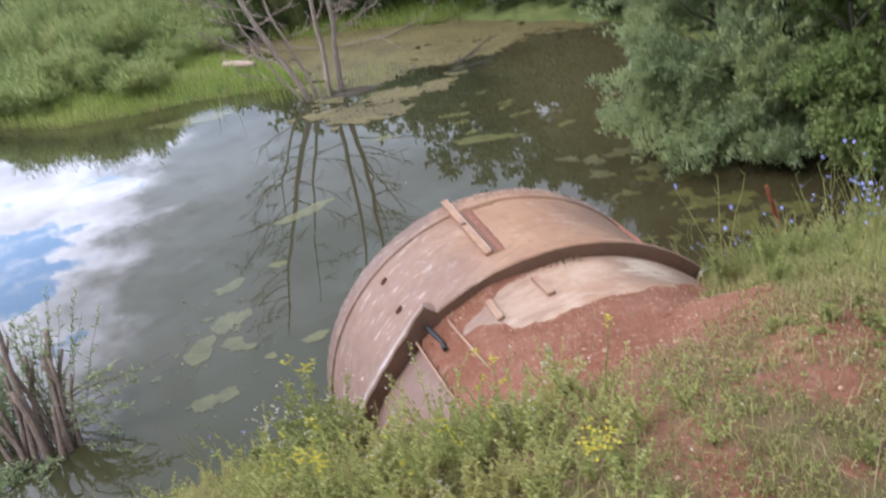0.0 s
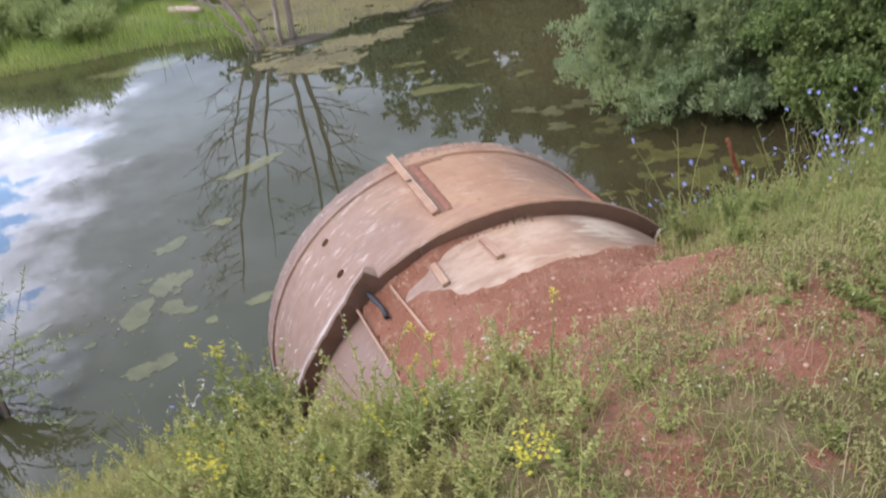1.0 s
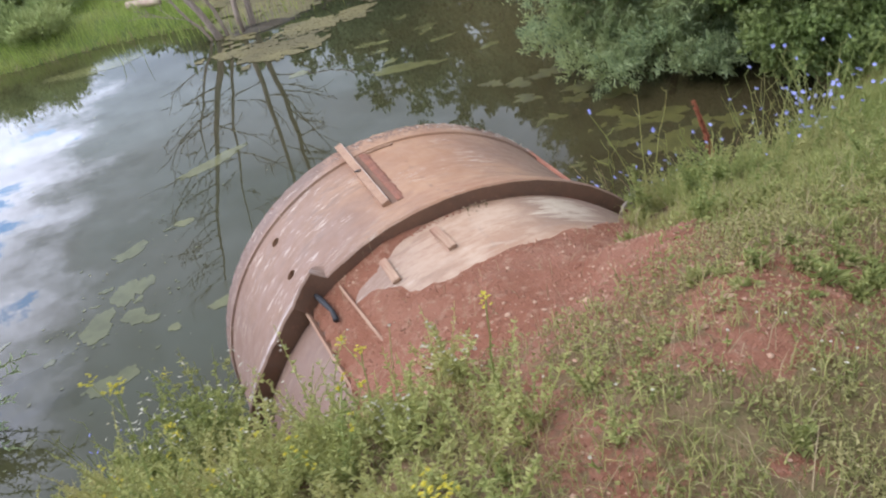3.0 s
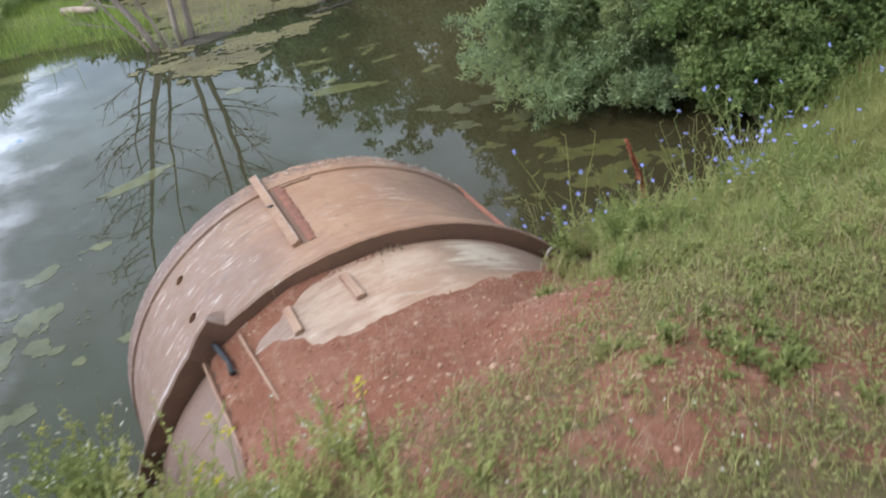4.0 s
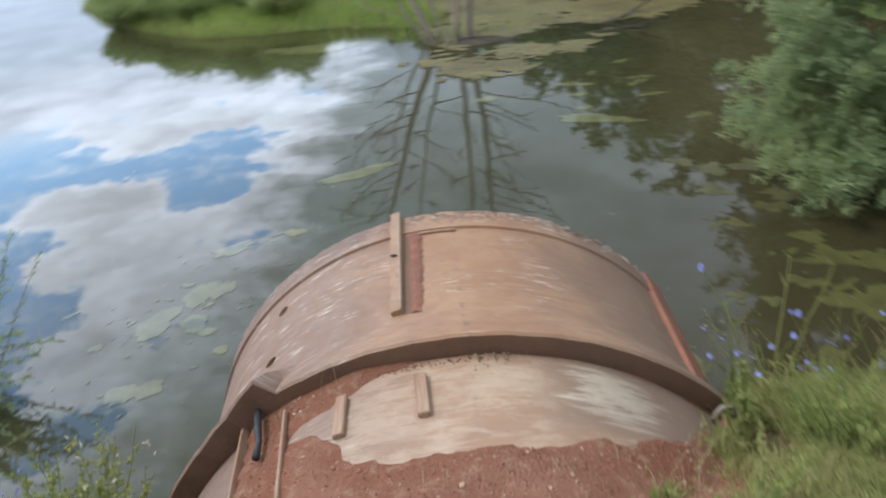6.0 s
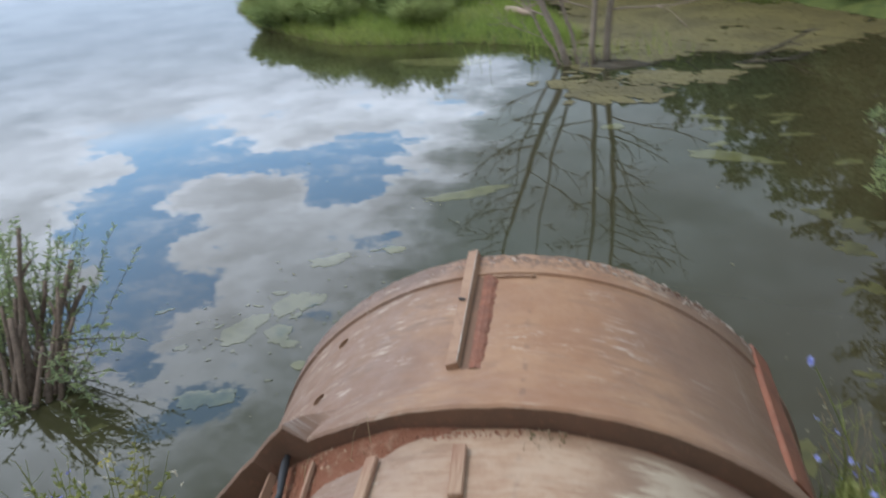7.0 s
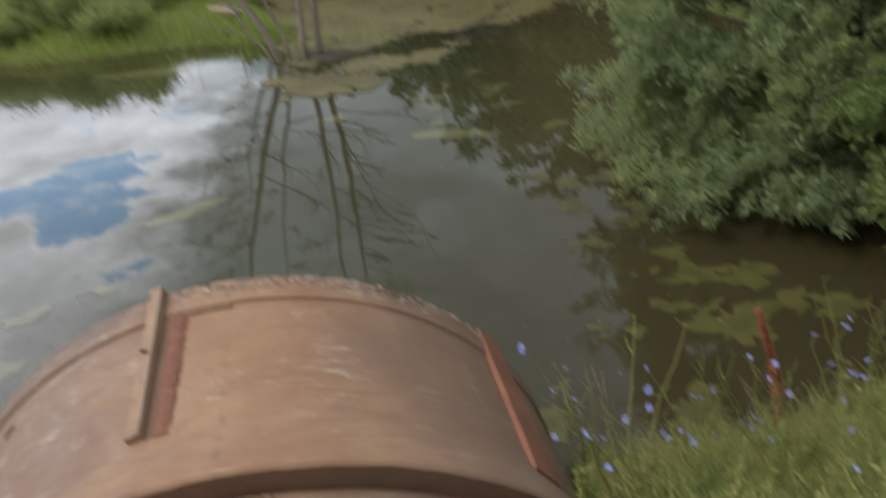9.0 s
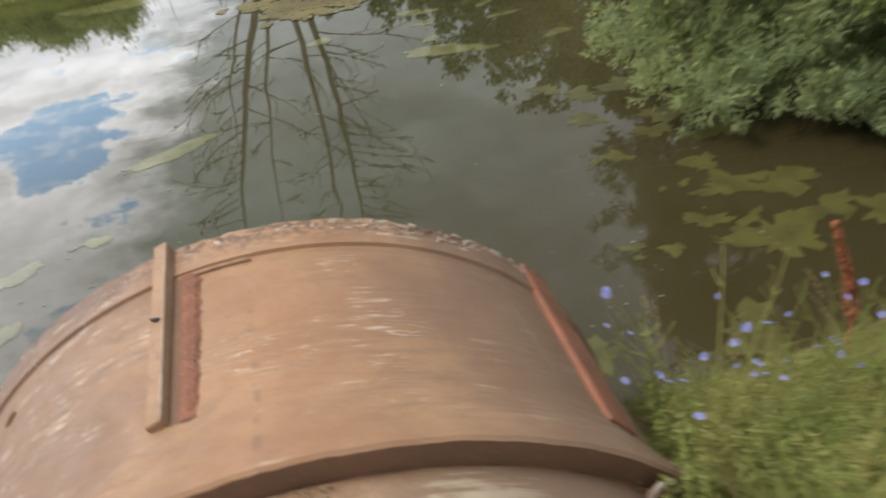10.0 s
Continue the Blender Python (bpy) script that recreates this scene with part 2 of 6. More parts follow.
    white = math_node(nt, "MULTIPLY", math_node(nt, "MULTIPLY", far_side, ramp(nt, brush, 0.46, 0.38)), math_node(nt, "MULTIPLY", ramp(nt, noise_tex(nt, uv.outputs[0], 3.4, 3.0, 0.5), 0.50, 0.62), ramp(nt, flake_noise, 0.44, 0.60)))
    col = mix_col(nt, math_node(nt, "MULTIPLY", white, 0.8), col, (0.60, 0.51, 0.43))
    # darker brown towards both flanks, below the paler strip of the crown
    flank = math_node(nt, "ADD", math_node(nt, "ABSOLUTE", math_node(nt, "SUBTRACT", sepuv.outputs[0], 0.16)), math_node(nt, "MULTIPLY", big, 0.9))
    flank_mix = math_node(nt, "MULTIPLY", ramp(nt, flank, 0.55, 1.2), 0.68)
    col = mix_col(nt, flank_mix, col, (0.19, 0.125, 0.095))
    # flaked and scoured left flank
    side = ramp(nt, sep_u.outputs[0], -0.12, -0.55)
    blotch = ramp(nt, noise_tex(nt, uv.outputs[0], 4.2, 4.0, 0.6), 0.42, 0.60)
    col = mix_col(nt, math_node(nt, "MULTIPLY", math_node(nt, "MULTIPLY", math_node(nt, "MULTIPLY", ramp(nt, flake_noise, 0.53, 0.64), side), blotch), 0.75), col, (0.55, 0.46, 0.375))
    col = mix_col(nt, math_node(nt, "MULTIPLY", math_node(nt, "MULTIPLY", ramp(nt, flake_noise, 0.45, 0.34), side), 0.45), col, (0.16, 0.11, 0.083))
    # damp brown flank of the buried length, and of the socket's lowest part
    damp = math_node(nt, "MAXIMUM", math_node(nt, "MULTIPLY", near, ramp(nt, math_node(nt, "ADD", sep_u.outputs[0], math_node(nt, "MULTIPLY", mid, 0.15)), -0.52, -0.72)), math_node(nt, "MULTIPLY", ramp(nt, math_node(nt, "ADD", sep_u.outputs[0], math_node(nt, "MULTIPLY", big, 0.4)), -0.80, -1.35), 0.6))
    col = mix_col(nt, math_node(nt, "MULTIPLY", damp, 0.65), col, (0.165, 0.105, 0.08))
    # worn pale edge on the raised part of the lip
    worn = math_node(nt, "MULTIPLY", math_node(nt, "MULTIPLY", ramp(nt, math_node(nt, "ABSOLUTE", math_node(nt, "ADD", sepuv.outputs[1], 0.655)), 0.05, 0.02), ramp(nt, sep_u.outputs[0], -0.68, -0.74)), ramp(nt, flake_noise, 0.40, 0.55))
    col = mix_col(nt, math_node(nt, "MULTIPLY", worn, 0.7), col, (0.52, 0.47, 0.45))
    col = mix_col(nt, math_node(nt, "MULTIPLY", ramp(nt, fine, 0.60, 0.75), 0.25), col, (0.14, 0.09, 0.07))
    nt.links.new(col, b.inputs["Base Color"])
    nt.links.new(ramp(nt, mid, 0.3, 0.7, 0.5, 0.8), b.inputs["Roughness"])
    b.inputs["Specular IOR Level"].default_value = 0.35
    bump(nt, b, math_node(nt, "ADD", math_node(nt, "MULTIPLY", fine, 0.5), math_node(nt, "MULTIPLY", streak, 0.3)), 0.35, 0.006)
    return m


def mat_simple(name, cols, scale, rough=0.8, relief=0.3, metal=0.0, fine_scale=8.0):
    m, nt, b, tc = material(name)
    n1 = noise_tex(nt, tc.outputs["Object"], scale, 5.0, 0.6)
    n2 = noise_tex(nt, tc.outputs["Object"], scale * fine_scale, 4.0, 0.6)
    col = mix_col(nt, ramp(nt, n1, 0.36, 0.64), cols[0], cols[1])
    col = mix_col(nt, math_node(nt, "MULTIPLY", ramp(nt, n2, 0.5, 0.7), 0.6), col, cols[2])
    nt.links.new(col, b.inputs["Base Color"])
    b.inputs["Roughness"].default_value, b.inputs["Metallic"].default_value = rough, metal
    bump(nt, b, n2, relief, 0.006)
    return m


def mat_grain(name, cols, stretch, scale, rough=0.85):
    """Wood or bark: grain drawn out along local axes by stretch."""
    m, nt, b, tc = material(name)
    mp = nt.nodes.new("ShaderNodeMapping")
    mp.inputs["Scale"].default_value = stretch
    nt.links.new(tc.outputs["Object"], mp.inputs[0])
    n1 = noise_tex(nt, mp.outputs[0], scale, 5.0, 0.65, 0.4)
    n2 = noise_tex(nt, tc.outputs["Object"], 3.0, 3.0)
    col = mix_col(nt, ramp(nt, n1, 0.35, 0.68), cols[0], cols[1])
    col = mix_col(nt, math_node(nt, "MULTIPLY", ramp(nt, n2, 0.45, 0.7), 0.5), col, cols[2])
    nt.links.new(col, b.inputs["Base Color"])
    b.inputs["Roughness"].default_value = rough
    bump(nt, b, n1, 0.5, 0.008)
    return m


def mat_leaf(name, cols, lucent=0.3, rough=0.55, patch=0.8):
    m, nt, b, tc = material(name)
    geo = nt.nodes.new("ShaderNodeNewGeometry")
    n1 = noise_tex(nt, geo.outputs["Position"], patch, 3.0)
    c = mix_col(nt, geo.outputs["Random Per Island"], cols[0], cols[1])
    c = mix_col(nt, math_node(nt, "MULTIPLY", ramp(nt, n1, 0.40, 0.66), 0.7), c, cols[2])
    nt.links.new(c, b.inputs["Base Color"])
    b.inputs["Roughness"].default_value = rough
    b.inputs["Specular IOR Level"].default_value = 0.3
    tr, mx = nt.nodes.new("ShaderNodeBsdfTranslucent"), nt.nodes.new("ShaderNodeMixShader")
    nt.links.new(c, tr.inputs[0])
    mx.inputs[0].default_value = lucent
    nt.links.new(b.outputs[0], mx.inputs[1])
    nt.links.new(tr.outputs[0], mx.inputs[2])
    nt.links.new(mx.outputs[0], nt.nodes["Material Output"].inputs[0])
    return m


def mat_ground():
    m, nt, b, tc = material("red_clay_and_turf")
    at = nt.nodes.new("ShaderNodeAttribute")
    at.attribute_name = "soil"
    geo = nt.nodes.new("ShaderNodeNewGeometry")
    p = geo.outputs["Position"]
    n1, n2, n3 = noise_tex(nt, p, 2.3, 5.0, 0.65), noise_tex(nt, p, 17.0, 6.0, 0.65), noise_tex(nt, p, 90.0, 4.0, 0.6)
    clay = mix_col(nt, ramp(nt, n1, 0.35, 0.65), (0.235, 0.098, 0.058), (0.28, 0.132, 0.084))
    clay = mix_col(nt, ramp(nt, n2, 0.50, 0.70), clay, (0.34, 0.195, 0.128))
    clay = mix_col(nt, math_node(nt, "MULTIPLY", ramp(nt, n3, 0.54, 0.72), 0.35), clay, (0.15, 0.06, 0.04))
    turf = mix_col(nt, ramp(nt, n2, 0.4, 0.65), (0.19, 0.130, 0.070), (0.15, 0.132, 0.055))
    turf = mix_col(nt, ramp(nt, n1, 0.50, 0.68), turf, (0.24, 0.135, 0.085))
    k = math_node(nt, "ADD", at.outputs["Fac"], math_node(nt, "MULTIPLY", math_node(nt, "SUBTRACT", n2, 0.5), 1.9))
    away = nt.nodes.new("ShaderNodeAttribute")
    away.attribute_name = "lush"
    turf = mix_col(nt, away.outputs["Fac"], turf, mix_col(nt, ramp(nt, n1, 0.4, 0.6), (0.10, 0.13, 0.04), (0.15, 0.17, 0.05)))
    nt.links.new(mix_col(nt, ramp(nt, k, 0.35, 0.6), turf, clay), b.inputs["Base Color"])
    b.inputs["Roughness"].default_value = 0.95
    b.inputs["Specular IOR Level"].default_value = 0.15
    bump(nt, b, math_node(nt, "ADD", n2, math_node(nt, "MULTIPLY", n3, 0.6)), 0.9, 0.032)
    return m


def mat_water():
    m, nt, b, tc = material("murky_pond_water")
    geo = nt.nodes.new("ShaderNodeNewGeometry")
    n1 = noise_tex(nt, geo.outputs["Position"], 0.35, 3.0)
    n2 = noise_tex(nt, geo.outputs["Position"], 5.0, 3.0, 0.5)
    place = nt.nodes.new("ShaderNodeSeparateXYZ")
    nt.links.new(geo.outputs["Position"], place.inputs[0])
    base = nt.nodes.new("ShaderNodeMix")
    base.data_type = "RGBA"
    # browner towards +x, and lighter there from y 9 to 13
    browner = ramp(nt, math_node(nt, "ADD", place.outputs[0], math_node(nt, "MULTIPLY", n1, 2.0)), 1.3, 3.2)
    nt.links.new(browner, base.inputs[0])
    nt.links.new(mix_col(nt, ramp(nt, place.outputs[1], 9.0, 13.0), (0.040, 0.032, 0.0145), (0.064, 0.054, 0.024)), base.inputs[7])
    nt.links.new(base.outputs[2], b.inputs["Base Color"])
    nt.links.new(mix_col(nt, ramp(nt, n1, 0.35, 0.65), (0.036, 0.037, 0.017), (0.040, 0.036, 0.016)), base.inputs[6])
    b.inputs["Roughness"].default_value, b.inputs["IOR"].default_value = 0.012, 1.40
    b.inputs["Specular IOR Level"].default_value = 0.5
    # wind ripples far out on the open water
    reach = nt.nodes.new("ShaderNodeVectorMath")
    reach.operation = "LENGTH"
    nt.links.new(geo.outputs["Position"], reach.inputs[0])
    open_lake = math_node(nt, "MULTIPLY", ramp(nt, reach.outputs["Value"], 45.0, 80.0), math_node(nt, "MULTIPLY", noise_tex(nt, geo.outputs["Position"], 0.9, 2.0), 90.0))
    bump(nt, b, math_node(nt, "ADD", n2, open_lake), 0.035, 0.01)
    return m


M_PIPE, M_GROUND, M_WATER = mat_pipe(), mat_ground(), mat_water()
M_RUST = mat_simple("rusty_steel", ((0.27, 0.105, 0.062), (0.20, 0.085, 0.055), (0.34, 0.18, 0.12)), 6.0, 0.8, 0.5)
M_STEEL = mat_simple("painted_worn_steel", ((0.325, 0.195, 0.118), (0.27, 0.155, 0.092), (0.20, 0.105, 0.066)), 5.0, 0.7, 0.35)
# dark brown: rim crust, and painted shade on the lip and beside the bar
M_SILT_SHADE = mat_simple("silt_and_shade_on_pipe", ((0.18, 0.10, 0.062), (0.145, 0.085, 0.055), (0.24, 0.115, 0.07)), 5.0, 0.85, 0.5)
M_SILT2 = mat_simple("dry_red_silt", ((0.25, 0.10, 0.06), (0.19, 0.08, 0.052), (0.31, 0.17, 0.115)), 14.0, 0.95, 0.6)
M_GALV = mat_simple("galvanised_steel", ((0.32, 0.28, 0.25), (0.24, 0.17, 0.14), (0.18, 0.11, 0.08)), 12.0, 0.6, 0.3, 0.3)
M_BLACK = mat_simple("black_rubber", ((0.014, 0.015, 0.018), (0.022, 0.022, 0.026), (0.06, 0.055, 0.05)), 12.0, 0.62, 0.2)
M_OLDPLANK = mat_grain("weathered_board", ((0.36, 0.235, 0.155), (0.26, 0.15, 0.095), (0.24, 0.11, 0.07)), (26.0, 2.0, 26.0), 2.0)
M_DEADWOOD = mat_grain("bare_grey_wood", ((0.40, 0.32, 0.26), (0.23, 0.175, 0.135), (0.29, 0.21, 0.155)), (9.0, 9.0, 1.2), 3.0)
M_DRIFT = mat_grain("bleached_driftwood", ((0.40, 0.31, 0.235), (0.28, 0.20, 0.15), (0.34, 0.23, 0.17)), (1.5, 14.0, 14.0), 3.0)
M_STUMP = mat_grain("brown_dead_stem", ((0.20, 0.145, 0.11), (0.095, 0.068, 0.052), (0.145, 0.095, 0.07)), (16.0, 16.0, 1.5), 3.0)
M_BARK = mat_grain("willow_bark", ((0.10, 0.08, 0.06), (0.05, 0.04, 0.032), (0.07, 0.06, 0.045)), (10.0, 10.0, 1.5), 3.0)
M_GRASS = mat_leaf("turf_grass", ((0.15, 0.16, 0.048), (0.44, 0.42, 0.155), (0.42, 0.35, 0.15)), 0.4, 0.7, 1.3)
M_LUSH = mat_leaf("lush_grass", ((0.18, 0.22, 0.055), (0.36, 0.39, 0.125), (0.41, 0.37, 0.145)), 0.45, 0.6)
M_SPIT = mat_leaf("spit_grass", ((0.21, 0.30, 0.055), (0.40, 0.47, 0.12), (0.40, 0.42, 0.13)), 0.5, 0.6)
M_WEED = mat_leaf("weed_leaf", ((0.17, 0.21, 0.058), (0.37, 0.40, 0.13), (0.42, 0.38, 0.15)), 0.45, 0.6, 2.0)
M_FEATHER = mat_leaf("feathery_weed_leaf", ((0.28, 0.30, 0.10), (0.50, 0.50, 0.18), (0.54, 0.48, 0.20)), 0.5, 0.6, 2.0)
M_LOW = mat_leaf("low_weed_leaf", ((0.19, 0.20, 0.065), (0.37, 0.36, 0.13), (0.40, 0.34, 0.16)), 0.4, 0.7, 2.0)
M_CLOVER = mat_leaf("clover_leaf", ((0.20, 0.23, 0.07), (0.36, 0.38, 0.125), (0.38, 0.36, 0.14)), 0.5, 0.7, 3.0)
M_WILLOW = mat_leaf("willow_leaf", ((0.20, 0.26, 0.13), (0.48, 0.55, 0.29), (0.41, 0.44, 0.19)), 0.55, 0.45, 1.4)
M_ALDER = mat_leaf("alder_leaf", ((0.14, 0.19, 0.065), (0.31, 0.38, 0.125), (0.31, 0.34, 0.12)), 0.55, 0.45)
M_DARKLEAF = mat_leaf("far_tree_leaf", ((0.14, 0.18, 0.09), (0.25, 0.30, 0.15), (0.19, 0.23, 0.10)), 0.6, 0.6, 0.3)
M_SHRUB = mat_leaf("pale_shrub_leaf", ((0.29, 0.35, 0.13), (0.43, 0.48, 0.20), (0.42, 0.43, 0.18)), 0.65, 0.6, 0.6)
M_SHRUB_DEEP = mat_leaf("deep_shrub_leaf", ((0.23, 0.30, 0.115), (0.37, 0.43, 0.175), (0.34, 0.37, 0.14)), 0.65, 0.6, 0.6)
M_STRAW = mat_leaf("dry_straw", ((0.30, 0.23, 0.13), (0.42, 0.33, 0.19), (0.34, 0.26, 0.15)), 0.2, 0.8)
M_BLUE = mat_leaf("chicory_petal", ((0.40, 0.42, 0.82), (0.53, 0.55, 0.88), (0.44, 0.46, 0.85)), 0.3, 0.6)
M_YELLOW = mat_leaf("yellow_petal", ((0.62, 0.52, 0.05), (0.70, 0.60, 0.08), (0.55, 0.50, 0.07)), 0.25, 0.6)
M_WHITE = mat_leaf("white_petal", ((0.60, 0.56, 0.45), (0.70, 0.66, 0.55), (0.58, 0.53, 0.42)), 0.2, 0.7)
M_DOCK = mat_leaf("dock_seed", ((0.38, 0.14, 0.075), (0.48, 0.19, 0.10), (0.32, 0.11, 0.06)), 0.15, 0.8)
M_LITTER = mat_leaf("drifting_leaf_scrap", ((0.20, 0.18, 0.11), (0.30, 0.27, 0.18), (0.16, 0.15, 0.07)), 0.0, 0.6, 4.0)
M_DUCK = mat_leaf("duckweed", ((0.070, 0.064, 0.020), (0.096, 0.088, 0.027), (0.044, 0.040, 0.015)), 0.0, 0.35, 7.0)
M_SCUM = mat_leaf("pale_algae", ((0.105, 0.103, 0.042), (0.13, 0.126, 0.052), (0.085, 0.081, 0.034)), 0.0, 0.05, 5.0)
M_SUNK = mat_leaf("sunken_algae", ((0.080, 0.080, 0.032), (0.102, 0.101, 0.042), (0.060, 0.060, 0.024)), 0.0, 0.03, 5.0)
for wet, gloss in ((M_SUNK, 0.5), (M_SCUM, 0.42)):
    skin = wet.node_tree.nodes["Principled BSDF"]
    skin.inputs["IOR"].default_value, skin.inputs["Specular IOR Level"].default_value = 1.40, gloss
M_CARPET = mat_leaf("duckweed_carpet", ((0.138, 0.115, 0.047), (0.18, 0.150, 0.060), (0.095, 0.076, 0.034)), 0.0, 0.5, 0.9)
M_STONE = mat_simple("pale_pebble", ((0.44, 0.29, 0.19), (0.38, 0.22, 0.14), (0.30, 0.15, 0.095)), 20.0, 0.85, 0.3)
M_CLOD = mat_simple("red_clay_clod", ((0.32, 0.14, 0.085), (0.17, 0.07, 0.042), (0.42, 0.25, 0.17)), 18.0, 0.95, 0.4)
M_MOSS = mat_simple("moss", ((0.12, 0.105, 0.04), (0.09, 0.075, 0.03), (0.16, 0.13, 0.06)), 30.0, 0.95, 0.6)
M_CRUMB = mat_simple("tan_crumb", ((0.36, 0.26, 0.17), (0.28, 0.18, 0.11), (0.45, 0.36, 0.27)), 40.0, 0.95, 0.4)
M_FLAKE = mat_simple("pale_lining_flake", ((0.44, 0.37, 0.31), (0.33, 0.25, 0.20), (0.24, 0.15, 0.11)), 30.0, 0.8, 0.3)
M_MUD = mat_simple("dark_pond_mud", ((0.055, 0.045, 0.03), (0.08, 0.062, 0.04), (0.03, 0.026, 0.018)), 4.0, 0.8, 0.5)

RNG = np.random.default_rng(7)


# ---- geometry tools ----
class Geo:
    """Collects vertices and faces for one mesh."""

    def __init__(self):
        self.v, self.f, self.n = [], [], 0

    def add(self, verts, faces):
        verts = np.asarray(verts, float).reshape(-1, 3)
        self.v.append(verts)
        self.f.extend([tuple(int(i) + self.n for i in f) for f in faces])
        self.n += len(verts)

    def add_np(self, verts, faces):
        """Many alike faces at once: an array of vertices and one of indices."""
        verts = np.asarray(verts, float).reshape(-1, 3)
        self.v.append(verts)
        self.f.extend(map(tuple, (np.asarray(faces) + self.n).tolist()))
        self.n += len(verts)

    def tube(self, path, radii, sides=6, lump=0.0):
        path = np.asarray(path, float)
        radii = np.broadcast_to(np.asarray(radii, float), (len(path),))
        along = np.gradient(path, axis=0)
        along /= np.linalg.norm(along, axis=1)[:, None] + 1e-9
        ref = np.array((0, 0, 1.0)) if abs(along[0][2]) < 0.9 else np.array((1.0, 0, 0))
        rings = []
        for p, d, r in zip(path, along, radii):
            a = np.cross(d, ref)
            a /= np.linalg.norm(a) + 1e-9
            b = np.cross(d, a)
            k = np.arange(sides) * 2 * math.pi / sides
            rr = r * (1 + lump * (RNG.random(sides) - 0.5))
            rings.append(p + (np.cos(k) * rr)[:, None] * a + (np.sin(k) * rr)[:, None] * b)
        n = len(path)
        faces = [(i * sides + j, i * sides + (j + 1) % sides, (i + 1) * sides + (j + 1) % sides, (i + 1) * sides + j) for i in range(n - 1) for j in range(sides)]
        faces += [tuple(range(sides))[::-1], tuple((n - 1) * sides + j for j in range(sides))]
        self.add(np.concatenate(rings), faces)

    def leaves(self, base, way, length, width, fold=0.25):
        """Pointed leaves, two triangles each, from arrays of base points and directions."""
        n = len(base)
        way = way / (np.linalg.norm(way, axis=1)[:, None] + 1e-9)
        side = np.cross(way, RNG.normal(size=(n, 3)))
        side /= np.linalg.norm(side, axis=1)[:, None] + 1e-9
        up = np.cross(side, way)
        L, W = np.broadcast_to(length, n)[:, None], np.broadcast_to(width, n)[:, None]
        mid = base + way * L * 0.45 + up * W * fold
        v = np.stack([base, mid - side * W * 0.5, base + way * L - up * L * 0.12, mid + side * W * 0.5], 1)
        i = np.arange(n)[:, None] * 4
        self.add_np(v.reshape(-1, 3), np.concatenate([i + (0, 1, 2), i + (0, 2, 3)], 0))

    def blades(self, base, height, width, lean):
        """Grass: a tapering bent blade of a quad and a triangle at each base point."""
        n = len(base)
        a = RNG.random(n) * 2 * math.pi
        side = np.stack([np.cos(a), np.sin(a), 0 * a], 1)
        b = RNG.random(n) * 2 * math.pi
        tip = np.stack([np.cos(b), np.sin(b), 0 * b], 1) * (lean * RNG.random(n))[:, None]
        H, W = np.broadcast_to(height, n)[:, None], np.broadcast_to(width, n)[:, None]
        up = np.array((0, 0, 1.0))
        mid = base + up * H * 0.55 + tip * H * 0.3
        top = base + up * H * (1 - 0.25 * np.linalg.norm(tip, axis=1)[:, None]) + tip * H
        v = np.stack([base - side * W / 2, base + side * W / 2, mid + side * W * 0.35, mid - side * W * 0.35, top], 1)
        i = np.arange(n)[:, None] * 5
        self.v.append(v.reshape(-1, 3))
        self.f.extend(map(tuple, (i + (0, 1, 2, 3) + self.n).tolist()))
        self.f.extend(map(tuple, (i + (3, 2, 4) + self.n).tolist()))
        self.n += 5 * n

    def box(self, m, size, bevel=0.0):
        bm = bmesh.new()
        bmesh.ops.create_cube(bm, size=1.0)
        bmesh.ops.scale(bm, vec=size, verts=bm.verts)
        if bevel:
            bmesh.ops.bevel(bm, geom=bm.edges[:], offset=bevel, segments=2, affect="EDGES")
        bm.verts.index_update()
        self.add([m @ v.co for v in bm.verts], [[v.index for v in f.verts] for f in bm.faces])
        bm.free()

    def mesh(self, name, mat, smooth=False):
        me = bpy.data.meshes.new(name)
        me.from_pydata(np.concatenate(self.v).tolist() if self.v else [], [], self.f)
        me.materials.append(mat)
        if smooth:
            me.shade_smooth()
        return me


def part(name, geo, mat, parent, label="", smooth=False):
    ob = new(name, geo.mesh(name, mat, smooth) if isinstance(geo, Geo) else geo)
    ob.parent = parent
    if label:
        tagged(ob, label)
    return ob


def thing(name, m, label, category, group=""):
    ob = new(name)
    ob.matrix_world = m
    ob.empty_display_size = 0.1
    return tagged(ob, label, category, group)


def lerp(x, xs, ys):
    return np.interp(x, xs, ys)


# ---- the buried pipe's own axes: x across, y along the axis away from the bank, z up ----
PIPE_YAW, PIPE_PITCH = radians(18.09), radians(3.43)
PIPE_C = np.array((0.664, 5.5, 0.078))
PIPE_D = np.array((-math.sin(PIPE_YAW) * math.cos(PIPE_PITCH), math.cos(PIPE_YAW) * math.cos(PIPE_PITCH), math.sin(PIPE_PITCH)))
PIPE_U = np.array((math.cos(PIPE_YAW), math.sin(PIPE_YAW), 0.0))
PIPE_V = np.cross(PIPE_U, PIPE_D)
PIPE_M = Matrix(((*(PIPE_U[0], PIPE_D[0], PIPE_V[0]), PIPE_C[0]), (*(PIPE_U[1], PIPE_D[1], PIPE_V[1]), PIPE_C[1]), (*(PIPE_U[2], PIPE_D[2], PIPE_V[2]), PIPE_C[2]), (0, 0, 0, 1)))
R_NEAR = 1.425


def on_pipe(s, deg, r):
    """A point in the pipe's axes: s along, deg clockwise from the top, r from the axis."""
    return Vector((r * math.sin(radians(deg)), s, r * math.cos(radians(deg))))


